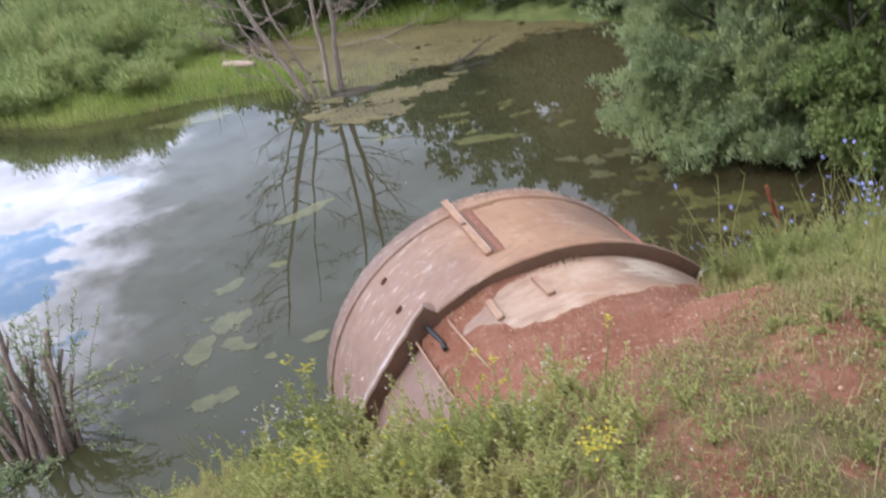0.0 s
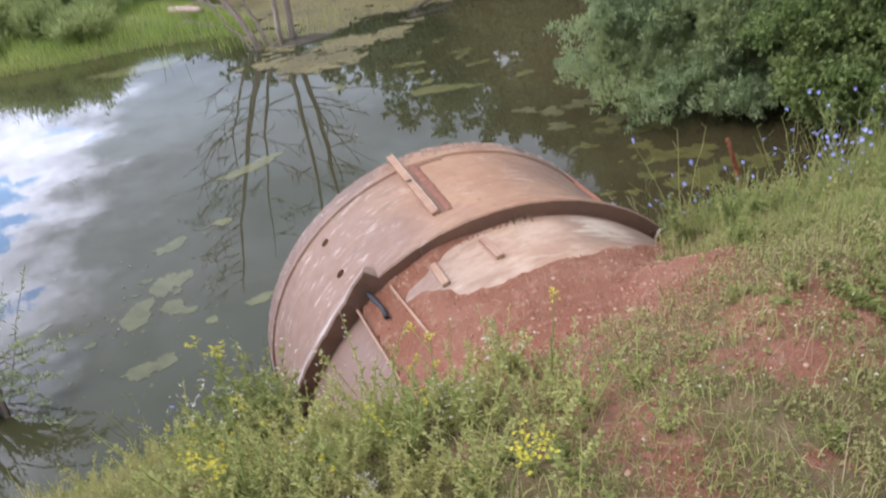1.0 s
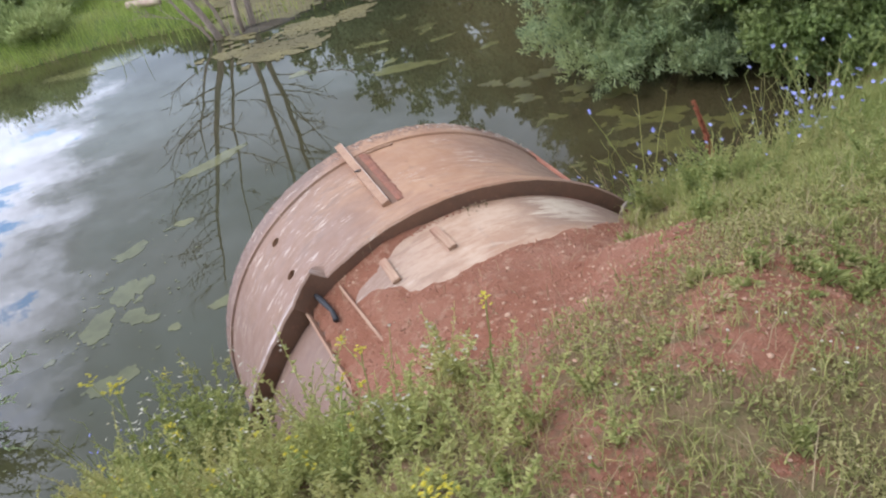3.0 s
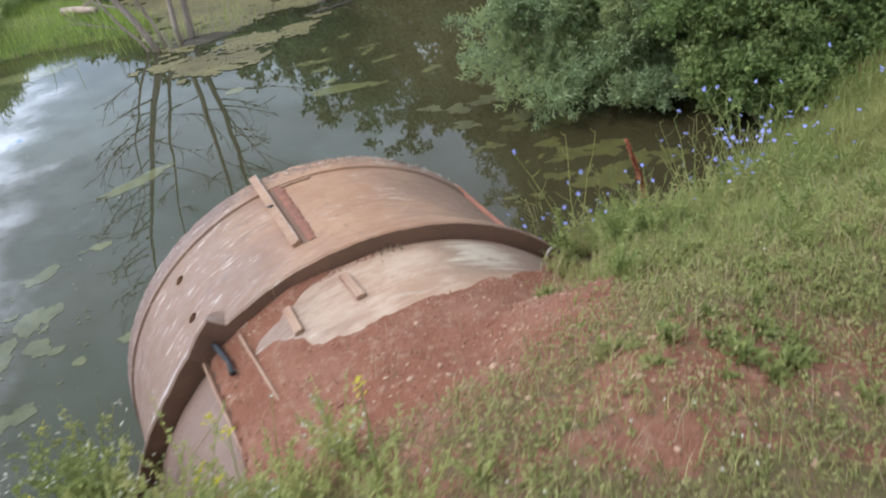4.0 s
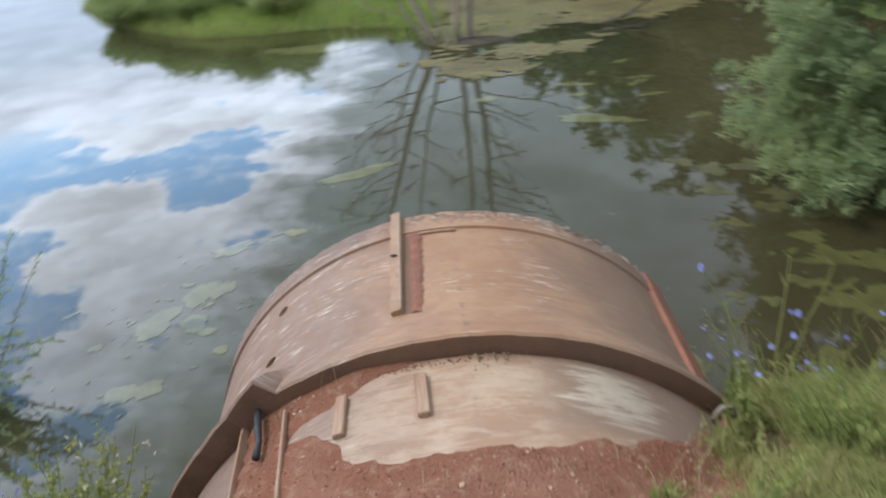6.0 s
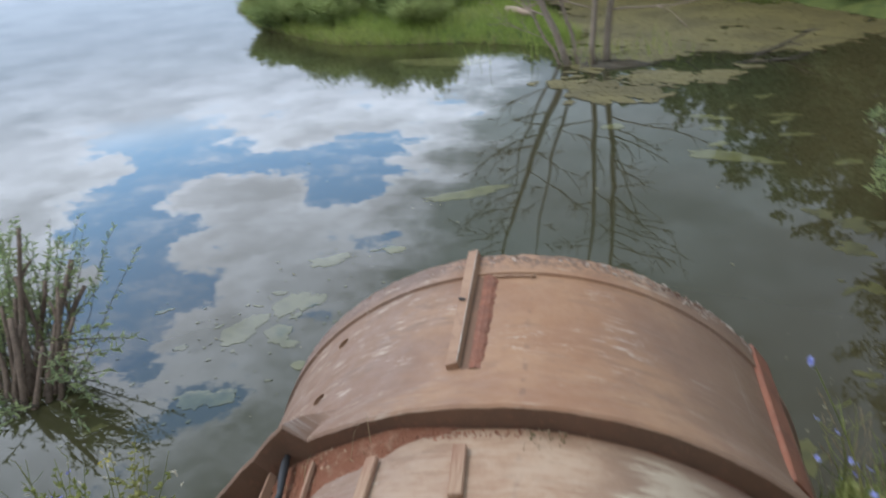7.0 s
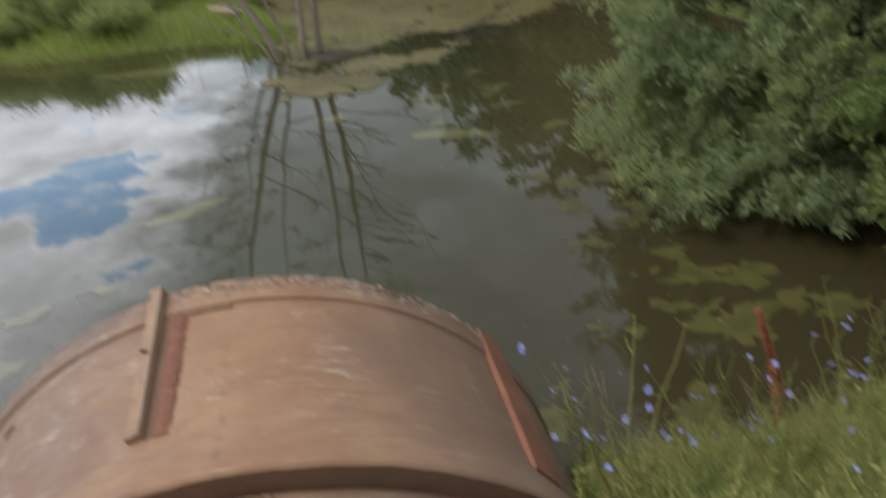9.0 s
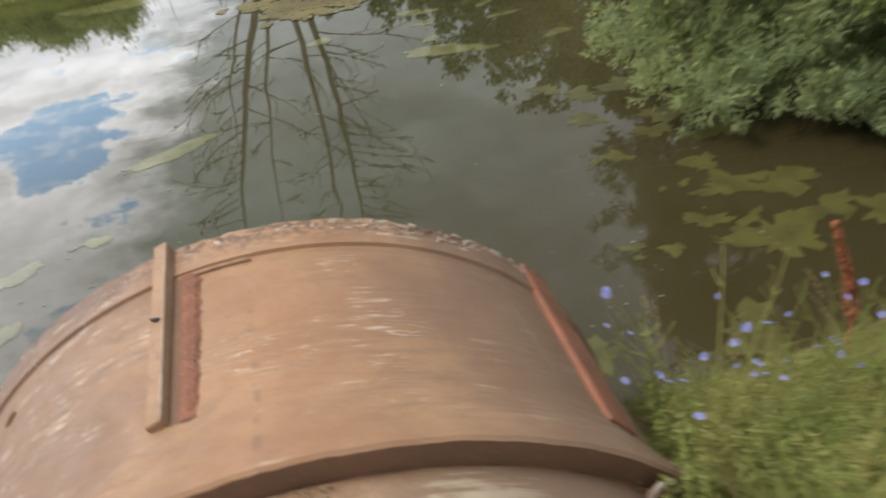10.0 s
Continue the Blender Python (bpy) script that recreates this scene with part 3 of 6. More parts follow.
# ---- the ground: one sheet, with the pond's basin in it ----
LAKE = np.array(((-5.0, 4.1), (-2.5, 4.5), (-0.7, 4.72), (0.4, 5.8), (2.0, 6.42), (3.3, 6.85), (4.6, 7.6), (5.2, 10.2), (5.2, 13.0), (5.0, 16.0), (4.1, 18.7), (1.1, 22.2), (-1.3, 24.2), (-3.8, 24.8), (-6.0, 26.5), (-6.5, 29.0), (-12.0, 36.0), (-40.0, 90.0), (-95.0, 150.0), (-115.0, 158.0), (-140.0, 122.0), (-180.0, 55.0), (-165.0, 8.0), (-60.0, -4.0), (-12.0, 3.4)))
SPIT = np.array(((-16.0, 23.6), (-13.5, 21.2), (-11.6, 19.7), (-10.2, 18.9), (-8.6, 18.0), (-7.0, 18.1), (-5.5, 18.4), (-4.4, 18.2), (-3.3, 18.0), (-3.2, 18.7), (-4.2, 20.4), (-5.6, 22.6), (-6.3, 25.5), (-6.4, 30.0), (-11.5, 32.0), (-15.0, 29.0), (-15.5, 26.0)))


def signed(px, py, poly):
    """Distance to a polygon's outline, positive inside."""
    best, inside = np.full(px.shape, 1e9), np.zeros(px.shape, bool)
    for (x0, y0), (x1, y1) in zip(poly, np.roll(poly, -1, 0)):
        dx, dy = x1 - x0, y1 - y0
        k = np.clip(((px - x0) * dx + (py - y0) * dy) / (dx * dx + dy * dy), 0, 1)
        best = np.minimum(best, np.hypot(px - x0 - k * dx, py - y0 - k * dy))
        if dy != 0:
            cross = ((y0 > py) != (y1 > py)) & (px < dx * (py - y0) / dy + x0)
            inside ^= cross
    return np.where(inside, best, -best)


BARE = np.array(((-1.0, -26.0), (-1.1, -21.5), (-1.21, -17.0), (-1.28, -12.0), (-1.305, -4.0), (-1.325, 0.5), (-1.325, 10.0), (-1.285, 15.4), (-1.23, 22.0), (-1.09, 36.0), (-0.9, 47.0), (-0.68, 56.0), (-0.68, -4.0), (-0.76, -10.0), (-0.83, -13.5), (-0.9, -16.0), (-0.93, -22.0)))
BARE_SQ = np.stack([BARE[:, 0], R_NEAR * np.sin(np.radians(BARE[:, 1]))], 1)


LATTICE = np.random.default_rng(11).normal(size=(64, 64))


def wobble(x, y, k, seed=0.0):
    """Smooth random swell over the plane, in three octaves."""
    total = 0.0
    for octave, share in ((0, 0.8), (1, 0.5), (2, 0.32)):
        f = k * 0.55 * 2.1**octave
        u, v = np.asarray(x) * f + seed * 7.3 + octave * 19.7, np.asarray(y) * f - seed * 3.1 + octave * 5.9
        iu, iv = np.floor(u).astype(int), np.floor(v).astype(int)
        fu, fv = u - iu, v - iv
        fu, fv = fu * fu * (3 - 2 * fu), fv * fv * (3 - 2 * fv)
        a, b2, c2, d2 = (LATTICE[(iu + p) % 64, (iv + q) % 64] for p, q in ((0, 0), (1, 0), (0, 1), (1, 1)))
        total = total + share * (a * (1 - fu) * (1 - fv) + b2 * fu * (1 - fv) + c2 * (1 - fu) * fv + d2 * fu * fv)
    return total


TRODDEN = ((1.75, 2.80, 0.42, 0.13, 0.85), (1.35, 2.85, 0.30, 0.20, 0.50), (1.15, 2.55, 0.26, 0.15, 0.56), (0.95, 3.00, 0.28, 0.23, 0.52), (1.05, 2.15, 0.20, 0.14, 0.6), (1.62, 2.38, 0.16, 0.07, 0.6), (0.72, 2.62, 0.14, 0.10, 0.55), (2.3, 2.75, 0.25, 0.09, 0.7), (2.9, 4.3, 0.14, 0.10, 0.5))


def terrain(x, y):
    """Height and soil share of the ground, for arrays of x and y."""
    x, y = np.asarray(x, float), np.asarray(y, float)
    edge = 0.05 * wobble(x, y, 2.2, 1.0)
    d = -signed(x, y, LAKE) + edge
    left = lerp(d, (-4, -1.5, 0, 0.5, 1.0, 1.5, 2.2, 3.5, 5.5, 20), (-1.2, -0.7, 0, 0.5, 0.92, 1.27, 1.66, 1.96, 2.1, 2.3))
    right = lerp(d, (-4, -1.5, 0, 0.5, 1.2, 1.8, 2.4, 2.9, 5.5, 20), (-1.2, -0.7, 0, 0.34, 0.78, 1.25, 1.68, 1.93, 2.1, 2.3))
    right = right * lerp(x - 0.55 * (y - 4.5), (1.9, 2.7, 3.6, 5.0, 9.0), (1.0, 0.94, 0.80, 0.66, 0.5))
    w = np.clip((x + 0.2) / 1.8, 0, 1)
    near = left * (1 - w) + right * w
    flat = lerp(d, (-4, -1.5, 0, 1.0, 4, 30, 80, 300), (-1.2, -0.7, 0, 0.18, 0.45, 1.6, 5, 14))
    far = np.clip((y - 8.2) / 2.5, 0, 1) + np.clip((-x - 20) / 20, 0, 1) * (y > -40)
    far = np.clip(far, 0, 1)
    z = near * (1 - far) + flat * far
    spit = signed(x, y, SPIT) + edge
    z = np.where(spit > -1.5, np.maximum(z, lerp(spit, (-1.5, 0, 0.5, 1.5, 3), (-0.8, 0, 0.16, 0.34, 0.5))), z)
    z = z + np.where(d > 0.2, 0.018 * wobble(x, y, 2.6, 2.0) + 0.012 * wobble(x, y, 7.0, 0.4), 0)
    # soil heaped over the pipe
    qx, qy = x - PIPE_C[0], y - PIPE_C[1]
    q = qx * PIPE_U[0] + qy * PIPE_U[1]
    s = qx * (-math.sin(PIPE_YAW)) + qy * math.cos(PIPE_YAW)
    inside = np.clip(R_NEAR**2 - q**2, 0, None)
    zp = PIPE_C[2] + s * math.tan(PIPE_PITCH) + np.sqrt(inside)
    ang = np.degrees(np.arcsin(np.clip(q / R_NEAR, -1, 1)))
    bare = signed(s, q, BARE_SQ) + 0.024 * wobble(x, y, 15.0, 3.0)
    over = (s < -0.62) & (s > -2.8) & (inside > 0)
    skirt = over & (ang > -37) & (ang < 60)
    heap = zp + np.clip(-bare * 0.3, -0.1, 0.014) + 0.03 * np.clip(-bare, 0, 0.5) + np.clip(-1.3 - s, 0, 1) * 0.16 + 0.010 * wobble(x, y, 8.0, 5.0) * np.clip(-bare * 20, 0, 1)
    z = np.where(skirt & (bare <= 0.3), np.where((bare > -0.02) | (s > -1.2), heap, np.maximum(z, heap)), z)
    z = np.where(over & (bare > 0.3), zp - 0.10, z)
    side = over & (ang <= -37) & (s > -1.5)
    z = np.where(side, np.minimum(z, np.maximum(zp - 0.25, 0.3)), z)
    # bare red clay: round the pipe's mouth and along a trodden strip
    soil = np.clip(1.15 - np.hypot((q + 0.02) / np.where(q > 0, 1.25, 1.5), (s + 1.3) / 1.3), 0, 1) * 1.6
    strip = np.clip(1 - np.abs(y - (3.05 + 0.06 * (x - 1.5))) / 0.45, 0, 1) * np.clip((x - 0.9) / 0.8, 0, 1) * np.clip((4.2 - x) / 2, 0, 1) * 0.78
    strip2 = np.clip(1 - np.abs(x - (1.25 - 0.25 * (y - 2.2))) / 0.4, 0, 1) * np.clip((y - 1.2) / 0.8, 0, 1) * np.clip((3.6 - y) / 0.6, 0, 1) * 0.66
    for cx, cy, rx, ry, share in TRODDEN:
        worn = np.clip(1.25 - np.hypot((x - cx) / rx, (y - cy) / ry) + 0.22 * wobble(x, y, 4.5, 2.0), 0, 1) * share
        strip = np.maximum(strip, worn)
    shore = np.clip(1 - np.abs(d - 0.1) / 0.45, 0, 1) * 0.5 * (y < 8) * (x < 0)
    spots = np.clip(wobble(x, y, 1.1, 4.0) - 0.75, 0, 1) * 0.7 * (y < 8) * (d > 1.0) * np.clip(2.2 - x, 0, 1)
    soil = np.clip(np.maximum.reduce([soil, strip, strip2, shore, spots]), 0, 1)
    return z, soil


def axis_steps(fine0, fine1, step, far0, far1):
    mid = list(np.arange(fine0, fine1, step))
    out, v, k = [], fine1, step
    while v < far1:
        out.append(v)
        k *= 1.10
        v += k
    low, v, k = [], fine0, step
    while v > far0:
        k *= 1.10
        v -= k
        low.append(v)
    return np.array(low[::-1] + mid + out + [far1])


def build_ground():
    xs, ys = axis_steps(-3.0, 4.2, 0.035, -900, 900), axis_steps(1.0, 6.6, 0.035, -900, 900)
    gx, gy = np.meshgrid(xs, ys)
    z, soil = terrain(gx, gy)
    far = np.hypot(gx, gy) > 250
    z = np.where(far, np.maximum(z, 6.0), z)
    n, m = len(xs), len(ys)
    i = (np.arange(m - 1)[:, None] * n + np.arange(n - 1)[None]).reshape(-1, 1)
    me = bpy.data.meshes.new("ground")
    me.from_pydata(np.stack([gx, gy, z], -1).reshape(-1, 3).tolist(), [], (i + (0, 1, n + 1, n)).tolist())
    me.materials.append(M_GROUND)
    me.shade_smooth()
    at = me.attributes.new("soil", "FLOAT", "POINT")
    at.data.foreach_set("value", soil.reshape(-1).astype(np.float32))
    at = me.attributes.new("lush", "FLOAT", "POINT")
    at.data.foreach_set("value", (np.clip(np.maximum.reduce([(gy - 8.5) / 2, (-gx - 3.5) / 3, (gx - 5.5) / 3, (-gy - 0.2) / 2.5]) + 0.3 * wobble(gx, gy, 0.8, 3.3), 0, 1) * (np.maximum.reduce([gy - 8.0, -gx - 3.2, gx - 5.2, -gy]) > 0)).reshape(-1).astype(np.float32))
    return tagged(new("ground", me), "red clay bank with short patchy grass sloping to the pond", "ground", kind="structure")


build_ground()
g = Geo()
g.add([(-400, -60, 0), (60, -60, 0), (60, 400, 0), (-400, 400, 0)], [(0, 1, 2, 3)])
tagged(new("water", g.mesh("water", M_WATER)), "still murky grey-green pond water reflecting the sky", "water", kind="structure")


def gz(x, y):
    return float(terrain(np.array([x]), np.array([y]))[0][0])


# ---- the pipe: far socket length and near buried length ----
def lathe(profile, a0, a1, step, mat, wave=None):
    """A closed strip turned round the pipe's axis: profile(deg) gives (s, r) rows round the section."""
    angs = np.arange(a0, a1 + 0.01, step)
    rows = [np.array(profile(a)) for a in angs]
    k = len(rows[0])
    verts, uvs = [], []
    for a, row in zip(angs, rows):
        for s, r in row:
            verts.append(tuple(on_pipe(s, a, r)))
            uvs.append((radians(a) * 1.4, s))
    faces = [(i * k + j, (i + 1) * k + j, (i + 1) * k + (j + 1) % k, i * k + (j + 1) % k) for i in range(len(angs) - 1) for j in range(k)]
    faces += [tuple(range(k)), tuple((len(angs) - 1) * k + j for j in range(k))[::-1]]
    me = bpy.data.meshes.new("pipe")
    me.from_pydata(verts, [], faces)
    me.materials.append(mat)
    layer = me.uv_layers.new(name="skin")
    for loop in me.loops:
        layer.data[loop.index].uv = uvs[loop.vertex_index]
    bm = bmesh.new()
    bm.from_mesh(me)
    bmesh.ops.recalc_face_normals(bm, faces=bm.faces)
    bm.to_mesh(me)
    bm.free()
    me.shade_smooth()
    me.set_sharp_from_angle(angle=radians(32))
    return me


def chip(a, size, k=1.0):
    """Uneven broken edge."""
    return size * (0.5 * math.sin(a * 0.9 * k) + 0.35 * math.sin(a * 2.3 * k + 1) + 0.3 * math.sin(a * 5.1 * k + 2))


def socket_section(a):
    edge = 1.505 + chip(a, 0.0015)
    lip = -0.70 + chip(a, 0.003, 0.4)
    if a < -28.2:
        edge = float(np.interp(a, (-60, -45, -37, -28.2), (1.515, 1.525, 1.55, 1.615)))
        lip = -0.71 + chip(a, 0.01)
    far = 0.54 + chip(a, 0.008)
    rim = 1.396 + chip(a, 0.003, 1.7) - (0.012 * max(0, math.sin(a * 0.21 + 1)) if a > 12 else 0)
    return [(far, rim - 0.004), (far - 0.012, rim), (0.372, 1.394), (0.368, 1.380), (0.2, 1.380), (0.0, 1.381), (-0.2, 1.384), (-0.34, 1.39),
            (-0.40, 1.40), (-0.50, 1.40 + (edge - 1.40) * 0.36), (-0.60, 1.40 + (edge - 1.40) * 0.72), (lip + 0.012, edge - 0.003), (lip, edge - 0.012), (lip, edge - 0.035),
            (lip + 0.01, 1.385 if a > -28.2 else 1.40), (lip + 0.25, 1.375), (0.2, 1.30), (far, 1.30)]


def build_pipe():
    socket = thing("pipe_section", PIPE_M, "large weathered tan pipe socket jutting from the bank over water", "pipe")
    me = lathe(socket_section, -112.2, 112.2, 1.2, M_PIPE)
    # the lip's near face and recess take a darker brown that paints their shade
    me.materials.append(M_SILT_SHADE)
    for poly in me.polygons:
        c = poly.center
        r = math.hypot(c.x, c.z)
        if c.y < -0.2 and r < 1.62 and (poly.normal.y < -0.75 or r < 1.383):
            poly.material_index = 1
    shell = new("shell", me)
    # two lifting holes through the wall
    cut = Geo()
    for s, deg in ((0.215, -37.2), (-0.20, -37.4)):
        p0, p1 = on_pipe(s, deg, 1.25), on_pipe(s, deg, 1.55)
        cut.tube([p0, p0.lerp(p1, 0.5), p1], 0.033, 14)
    cutter = new("cutter", cut.mesh("cutter", M_PIPE))
    bm = bmesh.new()
    bm.from_mesh(cutter.data)
    bmesh.ops.recalc_face_normals(bm, faces=bm.faces)
    bm.to_mesh(cutter.data)
    bm.free()
    mod = shell.modifiers.new("holes", "BOOLEAN")
    mod.operation, mod.object, mod.solver = "DIFFERENCE", cutter, "EXACT"
    bpy.context.view_layer.update()
    done = bpy.data.meshes.new_from_object(shell.evaluated_get(bpy.context.evaluated_depsgraph_get()))
    shell.modifiers.clear()
    if len(done.polygons) > 500:
        shell.data = done
    bpy.data.objects.remove(cutter)
    shell.parent = socket
    # stop bars along the wall between the rim and the flare
    g = Geo()
    turn = Matrix.Rotation(radians(-8.8), 4, "Y")
    g.box(turn @ Matrix.Translation((0, 0.105, 1.392)) @ Matrix.Rotation(radians(1.0), 4, "X") @ Matrix.Rotation(radians(-9), 4, "Y"), (0.050, 0.885, 0.066), 0.0025)
    bar = part("stop_bar", g, M_STEEL, socket, "tan painted steel bar lying along the pipe wall")
    g = Geo()
    edge = turn @ Matrix.Translation((0, 0.105, 1.392)) @ Matrix.Rotation(radians(1.0), 4, "X") @ Matrix.Rotation(radians(-9), 4, "Y")
    g.tube([edge @ Vector((0.0235, -0.43 + 0.86 * k / 11, 0.0315)) for k in range(12)], [0.0022 + 0.0014 * RNG.random() for _ in range(12)], 5)
    part("worn_edge", g, M_FLAKE, bar, "pale worn edge of the bar", True)
    g = Geo()
    g.tube([edge @ Vector(v) for v in ((-0.022, 0.030, 0.034), (-0.009, 0.012, 0.039), (0.002, 0.004, 0.038), (0.012, 0.006, 0.034))], (0.004, 0.007, 0.008, 0.004), 6)
    part("wire_knot", g, M_BLACK, bar, "dark twist of old wire", True)
    g = Geo()
    rows = []
    for k in range(36):
        s0 = -0.345 + 0.70 * k / 35
        rows += [on_pipe(s0, a, 1.384 + h + 0.004 * RNG.random()) for a, h in ((-6.3, 0.0095), (-5.4, 0.012), (-4.5 + 0.10 * RNG.normal(), 0.006), (-3.75 + 0.16 * RNG.normal(), -0.006))]
    g.add(rows, [(k * 4 + j, k * 4 + j + 1, k * 4 + j + 5, k * 4 + j + 4) for k in range(35) for j in range(3)])
    # dirt strip in darker brown, with the bar's shade put into its colour
    shaded_dirt = Geo()
    shaded_dirt.add([on_pipe(s0, a, 1.391) for s0 in np.linspace(-0.37, 0.36, 12) for a in (-7.7, -5.9)], [(k * 2, k * 2 + 1, k * 2 + 3, k * 2 + 2) for k in range(11)])
    part("shaded_dirt_strip", shaded_dirt, M_SILT_SHADE, socket, "dirt along the bar's foot, darkened for the bar's shade")
    part("silt_deposit", g, M_SILT2, socket, "strip of red silt caught beside the bar")
    g = Geo()
    g.box(Matrix.Rotation(radians(53.9), 4, "Y") @ Matrix.Rotation(radians(-2.0), 4, "Z") @ Matrix.Translation((0, 0.085, 1.392)), (0.145, 0.94, 0.028), 0.004)
    part("stop_bar", g, M_RUST, socket, "rust-red steel bar lying along the pipe wall")
    g = Geo()
    arc = [on_pipe(0.350, k, 1.386) for k in np.linspace(-7.0, 3.4, 10)]
    g.tube(arc, 0.008, 6, 0.15)
    part("weld_strip", g, M_STEEL, socket, "short raised strip along the rim", True)
    debris = []
    # crumbs and moss caught where the socket meets the buried length
    for name, mat, label, n, a0, a1 in (("joint_litter", M_CRUMB, "tan crumbs lying in the pipe joint", 60, 2.0, 12.0), ("joint_moss", M_MOSS, "dark moss tuft in the pipe joint", 28, 4.0, 9.0), ("joint_soil", M_CLOD, "red soil crumbs lying along the joint", 300, -27.0, 3.0)):
        g = Geo()
        for k in range(n):
            a = a0 + (a1 - a0) * RNG.random()
            w = 0.002 + 0.0045 * RNG.random() ** 2
            p = on_pipe(-0.72 - abs(RNG.normal()) * 0.035, a, R_NEAR - 0.012 + 0.02 * RNG.random() * (name != "joint_soil"))
            g.box(Matrix.Translation(p) @ Matrix.Rotation(RNG.random() * 3, 4, "Z") @ Matrix.Rotation(RNG.normal() * 0.7, 4, "X"), (w, w * 1.5, w * 0.8))
        debris.append(tagged(part(name, g, mat, socket, label), kind="stuff"))
    # flakes of old lining along the rim
    g = Geo()
    for k in range(120):
        a = float(np.interp(RNG.random(), (0, 0.5, 1), (-80, 5, 54)))
        p = on_pipe(0.515 - abs(RNG.normal()) * 0.045, a, 1.393)
        w = 0.004 + 0.010 * RNG.random() ** 1.5
        g.box(Matrix.Translation(p) @ Matrix.Rotation(radians(a), 4, "Y") @ Matrix.Rotation(RNG.random() * 3, 4, "Z") @ Matrix.Rotation(RNG.normal() * 0.4, 4, "X"), (w, w * 1.8, 0.003))
    for k in range(60):
        a = 13 + 39 * RNG.random()
        w = 0.004 + 0.012 * RNG.random() ** 2
        g.box(Matrix.Translation(on_pipe(0.525 - abs(RNG.normal()) * 0.03, a, 1.397)) @ Matrix.Rotation(radians(a), 4, "Y") @ Matrix.Rotation(RNG.random() * 3, 4, "Z") @ Matrix.Rotation(RNG.normal() * 0.5, 4, "X"), (w, w * 2.0, 0.004))
    tagged(part("flaking_lining", g, M_FLAKE, socket, "pale flakes crusted on the rim"), kind="stuff")

    g = Geo()
    for k in range(260):
        a = -80 + 136 * RNG.random()
        w = 0.004 + 0.012 * RNG.random() ** 2
        g.box(Matrix.Translation(on_pipe(0.528 - abs(RNG.normal()) * 0.02, a, 1.392)) @ Matrix.Rotation(radians(a), 4, "Y") @ Matrix.Rotation(RNG.random() * 3, 4, "Z"), (w * 1.6, w, 0.006))
    tagged(part("rim_crust", g, M_SILT_SHADE, socket, "dark rusty crust along the broken rim"), kind="stuff")

    near = thing("pipe_section", PIPE_M, "weathered tan pipe length half buried under red soil", "pipe")
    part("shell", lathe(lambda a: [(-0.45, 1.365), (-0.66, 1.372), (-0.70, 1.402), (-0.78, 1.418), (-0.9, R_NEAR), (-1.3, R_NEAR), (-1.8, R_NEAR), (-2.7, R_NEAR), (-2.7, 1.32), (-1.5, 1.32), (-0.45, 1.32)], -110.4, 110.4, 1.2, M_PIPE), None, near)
    for ob in debris:
        ob.parent = near
    # lifting eye on the right flank
    eye = thing("lifting_eye", PIPE_M, "rusty bent steel lifting loop against the pipe", "loop")
    c = on_pipe(-0.76, 46.8, 1.47)
    across, out = Vector((math.cos(radians(46.8)), 0, -math.sin(radians(46.8)))), Vector((math.sin(radians(46.8)), 0, math.cos(radians(46.8))))
    loop = [c - across * 0.032 - out * 0.06 + Vector((0, -0.02, 0))]
    loop += [c + across * 0.032 * -math.cos(k) + out * 0.036 * math.sin(k) for k in np.linspace(0, math.pi, 9)]
    loop += [c + across * 0.036 - out * 0.06, c + across * 0.055 - out * 0.13 + Vector((0, -0.06, 0))]
    g = Geo()
    g.tube(loop, 0.0115, 8, 0.12)
    part("loop", g, M_GALV, eye, "scuffed pale steel loop", True)
    g = Geo()
    g.box(Matrix.Translation(on_pipe(-0.84, 48.5, 1.44)) @ Matrix.Rotation(radians(48.5), 4, "Y") @ Matrix.Rotation(0.25, 4, "Z"), (0.05, 0.24, 0.05), 0.006)
    part("bracket", g, M_RUST, eye, "dark rusty bracket")


build_pipe()


def board(s0, a0, s1, a1, width, thick, lift, mat, name, label):
    """A loose piece of timber lying on the pipe from one place to another."""
    p0, p1 = PIPE_M @ on_pipe(s0, a0, R_NEAR + lift), PIPE_M @ on_pipe(s1, a1, R_NEAR + lift)
    y = (p1 - p0).normalized()
    mid = radians((a0 + a1) / 2)
    up = (PIPE_M.to_3x3() @ Vector((math.sin(mid), 0, math.cos(mid)))).normalized()
    x = y.cross(up).normalized()
    up = x.cross(y)
    m = Matrix(((x[0], y[0], up[0], 0), (x[1], y[1], up[1], 0), (x[2], y[2], up[2], 0), (0, 0, 0, 1)))
    m.translation = (p0 + p1) / 2
    g = Geo()
    g.box(Matrix.Identity(4), (width, (p1 - p0).length, thick), min(width, thick) * 0.15)
    ob = new(name, g.mesh(name, mat))
    ob.matrix_world = m
    return tagged(ob, label, "board")


board(-0.82, -5.0, -1.045, -4.6, 0.046, 0.024, 0.011, M_OLDPLANK, "wooden_block", "short weathered timber batten lying on the bare pipe")
board(-0.83, -17.3, -1.04, -17.4, 0.044, 0.024, 0.012, M_OLDPLANK, "wooden_block", "short grey timber batten lying where red soil meets pipe")
board(-0.70, -36.6, -1.46, -35.2, 0.013, 0.035, 0.020, M_OLDPLANK, "wooden_lath", "long thin wooden lath holding back red soil")
board(-0.77, -27.4, -1.38, -25.6, 0.014, 0.018, 0.024, M_OLDPLANK, "wooden_lath", "thin reddish wooden lath lying in the soil")

